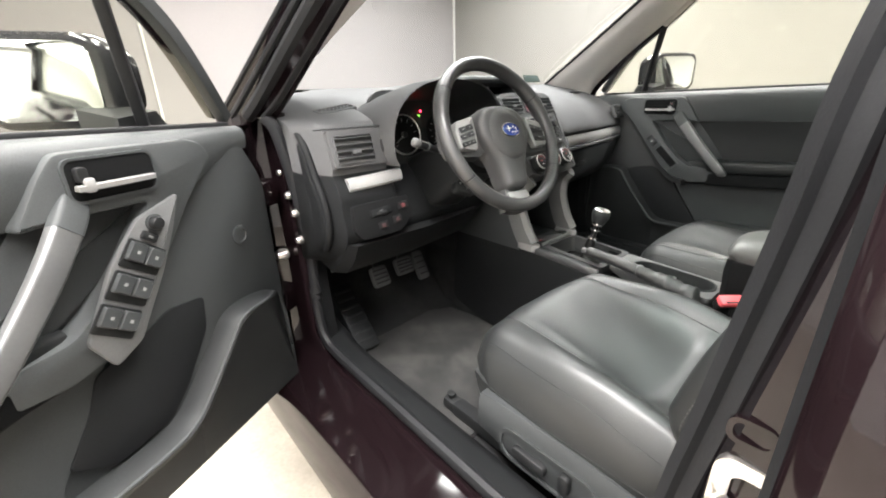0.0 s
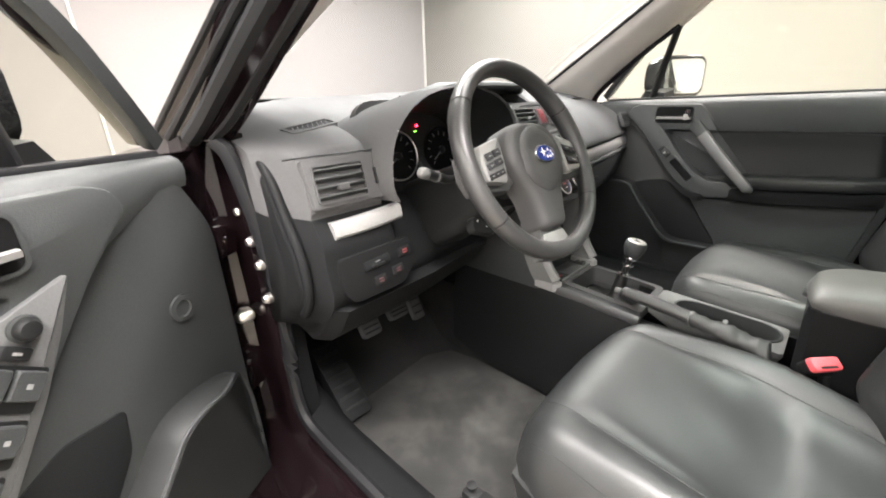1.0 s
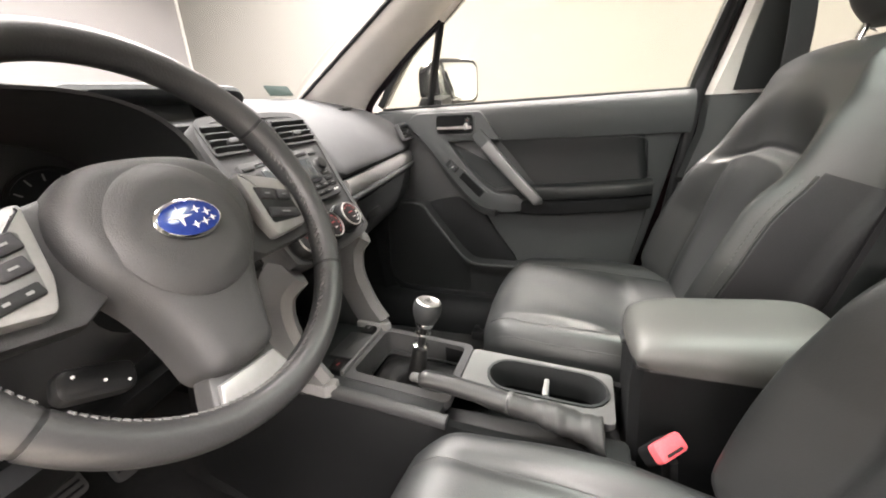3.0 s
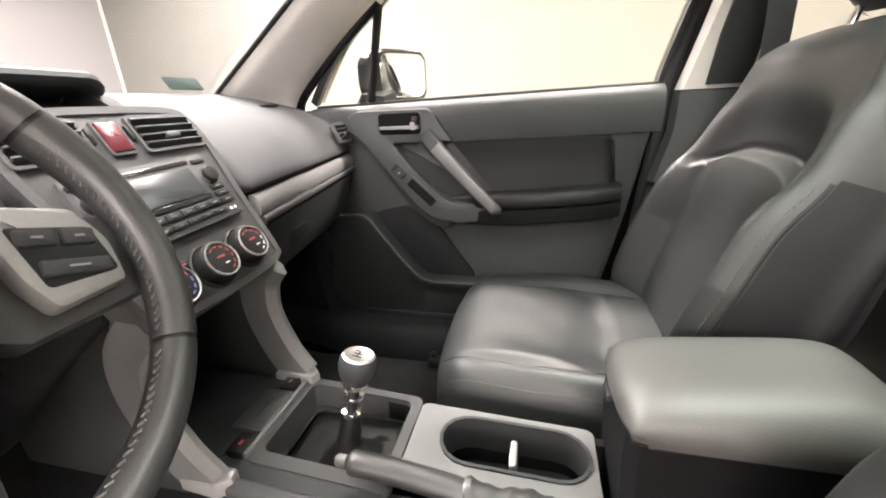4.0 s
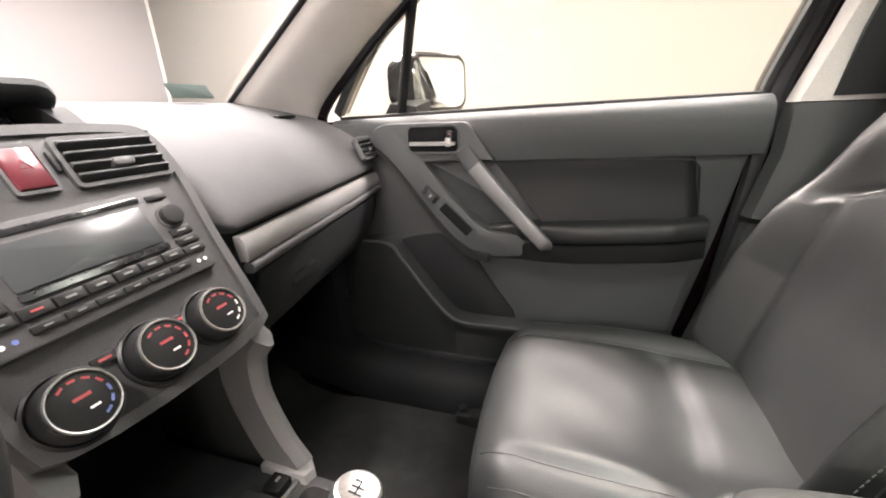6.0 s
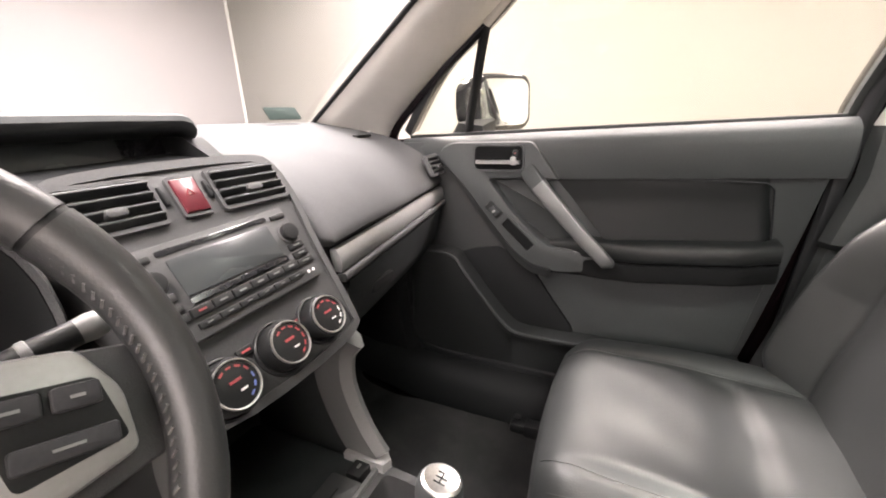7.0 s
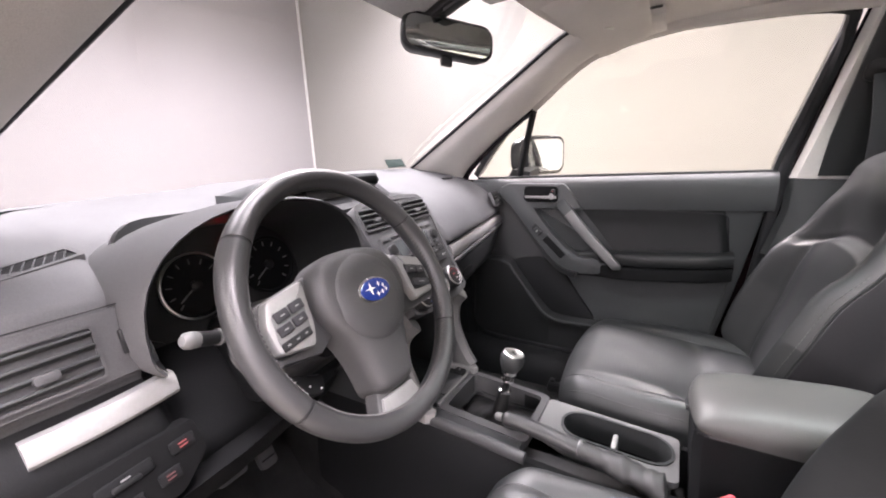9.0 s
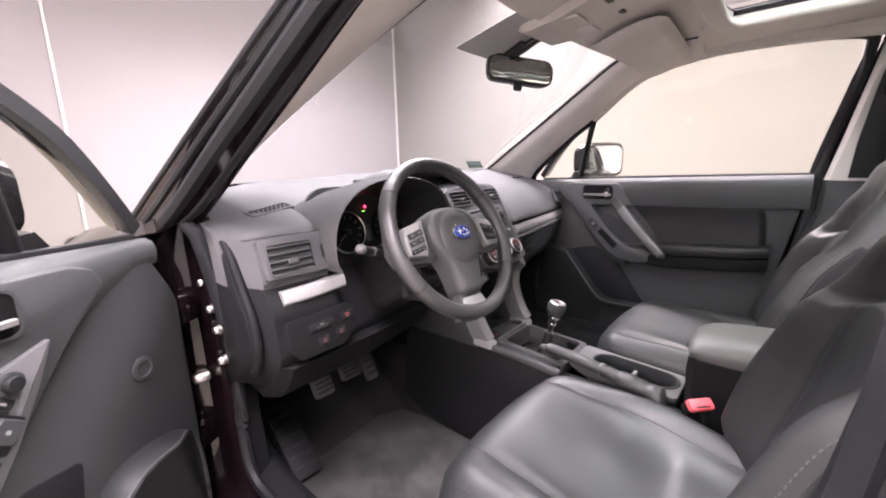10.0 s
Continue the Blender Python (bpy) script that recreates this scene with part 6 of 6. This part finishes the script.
    def band(za, zc, dx, rnd):
        out = []
        for y, zt, zb, xi in rr:
            a, c = lerp(zt, zb, za), lerp(zt, zb, zc)
            out.append([(0.74, y, a - 0.004), (xi + dx + 0.05, y, a), (xi + dx + rnd * 1.6, y, a - 0.001), (xi + dx + rnd * 0.4, y, a - rnd * 0.5), (xi + dx, y, a - rnd * 1.3), (xi + dx, y, c + rnd * 0.6), (xi + dx + rnd * 0.5, y, c), (0.74, y, c)])
        return loft(out)
    arm = part("armrest", band(0.0, 0.47, 0.0, 0.009), ARMD, dr, "dark soft armrest", 55)
    part("armrest_groove", band(0.45, 0.56, 0.012, 0.002), NEARBLACK, arm)
    part("armrest_rail", band(0.51, 1.0, 0.003, 0.006), NEARBLACK, arm)
    # diagonal bezel with handle and switches
    bez_o = fillet([(0.236, 1.040), (0.226, 1.066), (0.196, 1.078), (-0.008, 1.078), (-0.032, 1.050), (-0.075, 0.985), (-0.012, 0.990), (0.100, 0.988), (0.040, 0.910), (-0.022, 0.846), (-0.060, 0.822), (-0.17, 0.816), (-0.17, 0.768), (-0.075, 0.757), (-0.012, 0.772), (0.036, 0.806), (0.100, 0.882), (0.172, 0.974)], 0.012)
    bezel = part("bezel", wall(bez_o, 0.684, 0.735, 0.006), DOORP, dr, "dark grey handle bezel")
    if not driver:
        rim = spline([(0.690, 0.226, 1.020), (0.690, 0.168, 0.965), (0.690, 0.096, 0.872), (0.690, 0.034, 0.799), (0.688, -0.012, 0.766), (0.680, -0.060, 0.757)], 30)
        part("bezel_rim", sweep(rim, [(-0.008, -0.010), (0.006, -0.010), (0.009, 0.0), (0.006, 0.010), (-0.008, 0.010)], up=(1, 0, 0), scales=[lerp(0.35, 1.3, k / 29) for k in range(30)]), BLACK, bezel, "black lower rim of the bezel", 50)
    mh = basis((0.6815, 0.058 if driver else 0.073, 1.038 if driver else 1.040), (0, -1, 0), (0, 0, 1))
    hc = part("handle_recess", frame_ring(rrect(0.130, 0.064, 0.015), rrect(0.122, 0.056, 0.012), mh, -0.004, 0.0022), DOORP, bezel)
    # Shallow sheet; the recess's shade is put into its colour
    part("recess_shade", plate(rrect(0.122, 0.056, 0.010), mh, -0.002, 0.0008, 0), NEARBLACK, hc)
    lever = part("door_handle", loft([[mh @ Vector((x, y + 0.0, z)) for y, z in ((-0.012, 0.002), (-0.013, 0.011 + w), (-0.006, 0.012 + w), (-0.005, 0.004))] for x, w in ((-0.055, 0.0), (-0.02, 0.002), (0.02, 0.003), (0.040, 0.003), (0.056, 0.002))]), SILVER, bezel, "silver inner door handle")
    part("handle_end", box((0.040, -0.006, 0.008), (0.014, 0.020, 0.014), mh, 0.004), SILVER, lever)
    part("lock_knob", plate(rrect(0.015, 0.022, 0.005), mh @ pose(0.044, 0.008, 0), 0, 0.010, 0.003), BLACK, bezel)
    if not driver:
        part("lock_mark", box((0.044, 0.012, 0.0105), (0.005, 0.003, 0.001), mh, 0, 1), DIMRED, bezel)
    msw = basis((0.682, 0.045, 0.872), (0, -0.72, -0.69), (0, -0.69, 0.72))
    if driver:
        msw = basis((0.682, 0.046, 0.880), (0, -0.62, -0.785), (0, -0.785, 0.62))
        po = fillet([(-0.151, -0.010), (-0.082, 0.037), (0.0, 0.044), (0.114, 0.030), (0.140, -0.024), (0.095, -0.047), (-0.02, -0.038), (-0.09, -0.026)], 0.008)
        bezel = part("switch_panel", plate(po, msw, -0.002, 0.006, 0.003), SWGREY, dr, "grey switch panel with window switches")
        msw = msw @ pose(0, 0, 0.006)
        knob = part("mirror_knob", lathe([(0.0115, 0), (0.0115, 0.008), (0.009, 0.012), (0, 0.013)], msw @ pose(-0.088, 0.010, 0), 20), BLACK, bezel, "round black mirror adjuster")
        part("mirror_ring", lathe([(0.0145, 0), (0.0145, 0.003), (0.012, 0.004), (0.0118, 0)], msw @ pose(-0.088, 0.010, 0), 20), DARK, knob)
        sw = part("switch", plate(rrect(0.014, 0.026, 0.003), msw @ pose(-0.064, 0.010, 0), 0, 0.006, 0.002), BLACK, bezel)
        part("mark", box((0, 0, 0.0064), (0.003, 0.008, 0.0006), msw @ pose(-0.064, 0.010, 0), 0, 1), DIMMARK, sw)
        for k in range(3):
            cx = -0.030 + 0.052 * k
            part("switch_well", plate(rrect(0.046, 0.064, 0.004), msw @ pose(cx, 0.006, 0), 0, 0.0025, 0.001), BLACK, bezel)
            for s in (-1, 1):
                sw = part("window_switch", loft([[msw @ Vector((cx - 0.004 + a, 0.006 + s * 0.0150 + b, z)) for a, b in rrect(0.030 - d, 0.027 - d, 0.003)] for z, d in ((0.001, 0.0), (0.008, 0.0), (0.010, 0.003))]), DARK, bezel, "dark window switch")
                part("mark", box((cx - 0.004, 0.006 + s * 0.0150, 0.0105), (0.005, 0.005, 0.0007), msw, 0, 1), DIMMARK, sw)
    else:
        part("window_switch_well", plate(rrect(0.045, 0.026, 0.005), msw @ pose(-0.055, 0.0, 0), 0, 0.002, 0.001), BLACK, bezel)
        sw = part("window_switch", plate(rrect(0.024, 0.020, 0.003), msw @ pose(-0.052, 0.0, 0), 0, 0.009, 0.003), DARK, bezel, "dark window switch")
        part("mark", box((0, 0, 0.0095), (0.005, 0.008, 0.0006), msw @ pose(-0.052, 0, 0), 0, 1), DIMMARK, sw)
        part("bezel_slot", frame_ring(rrect(0.106, 0.036, 0.004), rrect(0.094, 0.026, 0.003), msw @ pose(0.032, 0.0, 0), -0.004, 0.003), DOORP, bezel)
        # The bezel is solid here; a near-black sheet paints the slot's depth
        part("slot_shade", plate(rrect(0.096, 0.030, 0.003), msw @ pose(0.032, 0, 0), -0.002, 0.0015, 0), NEARBLACK, bezel)
    # inner wall behind the pull bar
    part("pull_pocket", wall(fillet([(0.11, 0.99), (-0.065, 0.99), (-0.19, 0.835), (-0.07, 0.825), (0.03, 0.89)], 0.01), 0.716, 0.735, 0.004), DARK, dr)
    a, b = Vector((0.682, -0.012, 0.995)), Vector((0.632, -0.190, 0.818))
    part("pull_cap", sweep(spline([a + Vector((0.03, 0.030, 0.034)), a + Vector((0.002, 0.004, 0.006)), a.lerp(b, 0.10) + Vector((-0.005, 0, 0))], 8), rrect(0.040, 0.022, 0.006, 3), up=(1, 0, 0)), DOORP, dr, "dark upper end of the pull handle")
    bar = [a.lerp(b, 0.09) + Vector((-0.004, 0, 0)), a.lerp(b, 0.35) + Vector((-0.012, 0, 0)), a.lerp(b, 0.7) + Vector((-0.010, 0, 0)), b, b + Vector((0.012, -0.006, -0.010))]
    part("pull_handle", sweep(spline(bar, 22), rrect(0.038, 0.020, 0.006, 3), up=(1, 0, 0), scales=[lerp(1.05, 0.72, k / 21) for k in range(22)]), PULLM, dr, "brushed silver diagonal pull handle")
    if driver:
        hole = [(0.175, 0.775), (0.10, 0.785), (0.03, 0.755), (-0.035, 0.738), (-0.062, 0.68), (-0.11, 0.615), (-0.05, 0.57), (0.05, 0.575), (0.10, 0.62), (0.165, 0.71)]
    else:
        hole = [(0.195, 0.776), (0.150, 0.792), (0.079, 0.803), (-0.004, 0.757), (-0.063, 0.67), (-0.118, 0.594), (-0.124, 0.570), (0.027, 0.566), (0.095, 0.636), (0.170, 0.735)]
    # No hollow behind: a dark plate gives the pocket its shade by colour
    part("pocket_shade", wall(fillet(hole, 0.012), 0.7145, 0.735, 0.002), LOWD_SHADE, dr, "dark sheet that paints the shade inside the map pocket")
    # lower panel with pocket
    lowo = fillet([(-0.006, 0.760), (-0.28, 0.776), (-0.512, 0.790), (-0.478, 0.60), (-0.440, 0.50), (-0.13, 0.50), (-0.120, 0.591), (-0.063, 0.67)], 0.010)
    part("lower_panel", wall(lowo, 0.7185, 0.74, 0.006), DOORP, dr, "grey lower door panel")
    def pocket_x(y):
        return 0.660 + 0.052 * smooth(0.27, 0.388, y)

    rr = []
    if driver:
        lip = [(0.386, 0.47), (0.386, 0.58), (0.378, 0.655), (0.350, 0.704), (0.30, 0.722), (0.24, 0.725), (0.20, 0.712), (0.168, 0.68), (0.10, 0.61), (0.055, 0.575), (0.0, 0.564), (-0.15, 0.566), (-0.35, 0.570), (-0.485, 0.575)]
    else:
        lip = [(0.386, 0.48), (0.386, 0.62), (0.378, 0.71), (0.350, 0.762), (0.30, 0.784), (0.24, 0.790), (0.190, 0.780), (0.163, 0.744), (0.092, 0.652), (0.045, 0.600), (0.010, 0.583), (-0.06, 0.580), (-0.35, 0.583), (-0.485, 0.588)]
    lip = spline(lip, 90)
    for p in lip:
        y, z = p.x, p.y
        yl = min(y + 0.15 * smooth(0.57, 0.78, z), 0.385)
        xi = pocket_x(y)
        rr.append([(0.735, y, z), (xi + 0.008, y, z), (xi, y + 0.004, z - 0.006), (xi + 0.004, y + 0.008, z - 0.016), (xi + 0.03 * (0.735 - xi) / 0.075, lerp(y, yl, 0.6), min(z - 0.02, 0.56)), (0.705, yl, 0.44), (0.735, yl, 0.435)])
    pocket = part("map_pocket", loft(rr), POCK_SHADE, dr, "dark plastic map pocket", 50)
    part("pocket_lip", sweep([(pocket_x(p.x) + 0.002, p.x, p.y - 0.002) for p in lip], circle(0.0032, 8)), DOORP, pocket)
    part("clip", lathe([(0.006, 0), (0.006, 0.006), (0, 0.008)], basis((0.724, 0.02, 0.614), (0, -1, 0), (0, 0, 1)), 12), STEEL, dr)
    part("plug", lathe([(0.022, 0), (0.021, 0.003), (0.014, 0.004), (0.013, 0.001), (0, 0.001)], basis((0.716, 0.295, 0.865), (0, -1, 0), (0, 0, 1)), 24), DARK, dr)
    # sail panel in front
    sail = fillet([(0.385, 0.46), (0.396, 0.62), (0.394, 0.97), (0.34, 1.072), (0.240, 1.066), (0.185, 0.985), (0.10, 0.88), (0.03, 0.80), (0.02, 0.60), (0.06, 0.46)], 0.03)
    # Twin panels: the passenger's is darkened, its shade put into the colour
    part("front_panel", wall(sail, 0.717, 0.735, 0.012), DARK if driver else POCK_SHADE, dr, "dark smooth front part of the lining")
    # window frame
    def wx(z):
        return 0.75 - 0.385 * (z - 1.09) + 0.012
    fr = [(0.362, 1.105), (0.226, 1.252), (0.093, 1.340), (-0.022, 1.422), (-0.121, 1.472), (-0.29, 1.503), (-0.50, 1.504), (-0.64, 1.494), (-0.668, 1.47), (-0.645, 1.36), (-0.60, 1.16), (-0.592, 1.10)]
    frp = [Vector((wx(z) + 0.010, y, z)) for y, z in fr]
    path3 = spline(frp, 70)
    part("window_frame", sweep(path3, [(-0.010, -0.013), (0.012, -0.013), (0.013, 0.010), (-0.006, 0.015), (-0.010, 0.007)], up=(1, 0, 0)), DARK, dr, "dark grey window frame", 30)
    part("frame_skin", sweep([p + Vector((0.016, 0, 0.004)) for p in path3], rrect(0.018, 0.044, 0.005, 2), up=(1, 0, 0)), PAINT, dr)
    low = [(y, 1.085) for y in (0.35, 0.226, 0.093, -0.022, -0.121, -0.29, -0.50, -0.60)]
    rows_ = [[(wx(z) + 0.012, y, z) for y, z in low], [(wx(z) + 0.012, y, z) for y, z in ((0.352, 1.09), (0.226, 1.252), (0.093, 1.340), (-0.022, 1.422), (-0.121, 1.472), (-0.29, 1.503), (-0.50, 1.504), (-0.655, 1.49))]]
    gl = part("window_glass", loft(rows_, closed=False), SIDEGLASS, dr, "clear side window")
    gl.visible_shadow = False
    part("window_divider", sweep([(wx(1.335) + 0.004, 0.098, 1.335), (wx(1.09) + 0.004, 0.186, 1.09)], rrect(0.018, 0.022, 0.004, 2)), RUBBER, dr)
    part("belt_seal", sweep([(0.752, 0.35, 1.090), (0.752, -0.1, 1.100), (0.756, -0.595, 1.108)], rrect(0.016, 0.014, 0.004, 2)), RUBBER, dr)
    # outside mirror
    tilt = 0.68
    mm_ = part("door_mirror", loft([[Vector((0.878 + x * 0.88, 0.150 + dy - tilt * x, 1.174 + z)) for x, z in rrect(w, h, r, 5)] for w, h, r, dy in ((0.156, 0.136, 0.030, -0.035), (0.170, 0.150, 0.036, -0.030), (0.174, 0.154, 0.040, -0.008), (0.160, 0.140, 0.045, 0.030), (0.110, 0.09, 0.04, 0.058), (0.05, 0.04, 0.018, 0.068))]), GLOSS, dr, "black outside mirror housing", 50)
    part("mirror_glass", loft([[Vector((0.878 + x * 0.88, 0.150 + dy - tilt * x, 1.174 + z)) for x, z in rrect(w, h, 0.028, 5)] for w, h, dy in ((0.144, 0.124, -0.0345), (0.144, 0.124, -0.0375), (0.141, 0.121, -0.038))]), MIRROR, mm_, "mirror glass")
    part("mirror_foot", loft([[(0.76, 0.235, 1.085), (0.76, 0.14, 1.085), (0.76, 0.14, 1.115), (0.76, 0.21, 1.125)], [(0.84, 0.19, 1.10), (0.84, 0.13, 1.10), (0.84, 0.13, 1.13), (0.84, 0.17, 1.14)]]), BLACK, mm_)
    return dr


door(False, "closed passenger door with dark lining and silver pull handle")
OPEN = 60.0
XF[0] = Matrix.Translation((-0.80, 0.44, -0.04)) @ Matrix.Rotation(radians(-OPEN), 4, "Z") @ Matrix.Translation((0.80, -0.44, 0)) @ MIRR
door(True, "open driver door with dark lining and window switches")
XF[0] = Matrix.Identity(4)

# Rear-view mirror
rv = thing("rear_view_mirror", (0.02, 0.17, 1.50), "black rear-view mirror hanging from the windscreen", "rear-view mirror")
mrv = basis((0.018, 0.066, 1.417), (0.79, -0.60, -0.12), (0.09, 0.04, 1.0))
rr = []
for z, s in ((-0.035, 0.72), (-0.022, 0.93), (0.0, 1.0), (0.006, 1.0), (0.010, 0.97)):
    rr.append([mrv @ Vector((x * s, y * s, z)) for x, y in rrect(0.196, 0.070, 0.026, 5)])
hs = part("housing", loft(rr), BLACK, rv, "black mirror housing", 50)
part("glass", plate(rrect(0.182, 0.058, 0.020, 5), mrv, 0.009, 0.0112, 0.0005), MIRROR, hs, "mirror glass")
part("day_night_tab", box((0.0, -0.042, -0.004), (0.024, 0.020, 0.012), mrv, 0.004), BLACK, hs)
def on_glass(u, v, off=0.0):
    """A point on the windscreen, moved inward by off."""
    xb, yb, zb = 0.70 * u, 0.80 - 0.12 * u * u, 1.10
    xt = 0.455 * u
    yt, zt = roof_front(xt) + 0.008, roof_z(xt, roof_front(xt)) + 0.014
    return Vector((lerp(xb, xt, v), lerp(yb, yt, v) + 0.03 * v * (1 - v) - 0.45 * off, lerp(zb, zt, v) + 0.05 * v * (1 - v) - 0.9 * off))


part("stem", sweep(spline([mrv @ Vector((0, 0.005, -0.03)), mrv @ Vector((0.004, 0.035, -0.05)), on_glass(0.0, 0.90, 0.012)], 12), circle(0.011, 12)), BLACK, rv)
part("foot", sweep([on_glass(0.0, 0.865, 0.010), on_glass(0.0, 0.93, 0.010)], rrect(0.036, 0.016, 0.005, 3)), BLACK, rv)
part("cable_cover", sweep(spline([on_glass(0.01, 0.90, 0.016), on_glass(0.03, 0.95, 0.014), on_glass(0.06, 1.0, 0.012)], 8), rrect(0.034, 0.014, 0.005, 2)), BLACK, rv, "black cable cover up to the roof")
cover = [[on_glass(lerp(-0.30, 0.10, a / 6) - 0.10 * (1 - b / 4), lerp(0.83, 0.995, b / 4), 0.004 + dz) for a in range(7)] for dz in (0.0,) for b in range(5)]
part("sensor_cover", loft(cover + [[p + Vector((0, 0.002, 0.003)) for p in r] for r in reversed(cover)], closed=False, loop=True), FRIT, rv, "grey shade patch on the glass")

# Sun visors
def visor(s, name_label):
    v = thing("sun_visor", (s * 0.33, -0.10, 1.50), name_label, "sun visor", "sun visors")
    def zz(x, y):
        return roof_z(x, y) - 0.022
    def f(u, w, off):
        x = s * lerp(0.155, 0.525, u)
        y = lerp(-0.075, -0.262, w) - 0.06 * u * (1 - w)
        e = min(u, 1 - u, w, 1 - w)
        return Vector((x, y, zz(x, y) - off * smooth(0, 0.06, e) - 0.004))
    part("panel", field(16, 12, lambda u, w: f(u, w, 0.018), lambda u, w: f(u, w, -0.004)), HEAD, v, "light grey visor panel", 60)
    part("label", plate(rrect(0.10, 0.03, 0.003), Matrix.Translation((s * 0.40, -0.17, 0)) @ pose(0, 0, zz(s * 0.40, -0.17) - 0.0125, 180, 0, s * 8), 0, 0.0012, 0), mat("visor_label", (0.45, 0.46, 0.40), 0.6, bump=0), v)
    if s > 0:
        part("hinge", sweep([(s * 0.53, -0.16, zz(0.53, -0.16) - 0.004), (s * 0.555, -0.21, zz(0.55, -0.21) + 0.012)], circle(0.008, 10)), PILLAR, v)


visor(1, "light grey sun visor folded up against the headliner")
visor(-1, "light grey sun visor folded up above the steering wheel")

# Overhead console
oc = thing("overhead_console", (0.0, -0.2, 1.53), "light grey overhead console with map light switches", "overhead console")
rr = []
for y, w, d in ((0.03, 0.06, 0.004), (0.0, 0.085, 0.020), (-0.10, 0.10, 0.028), (-0.22, 0.11, 0.026), (-0.30, 0.11, 0.006)):
    z = roof_z(0, y)
    rr.append([(-w, y, z - 0.002), (-w * 0.92, y, z - d), (w * 0.92, y, z - d), (w, y, z - 0.002)])
ocb = part("body", loft(rr), HEAD, oc, "", 40)
for sx, sy in ((-0.045, -0.19), (0.045, -0.19)):
    part("switch", box((sx, sy, roof_z(0, sy) - 0.028), (0.03, 0.022, 0.008), bev=0.003), BLACK if sx > 0 else DARK, ocb)
    part("map_light", box((sx, -0.11, roof_z(0, -0.11) - 0.029), (0.06, 0.05, 0.006), bev=0.003), PILLAR, ocb, "pale map light lens")
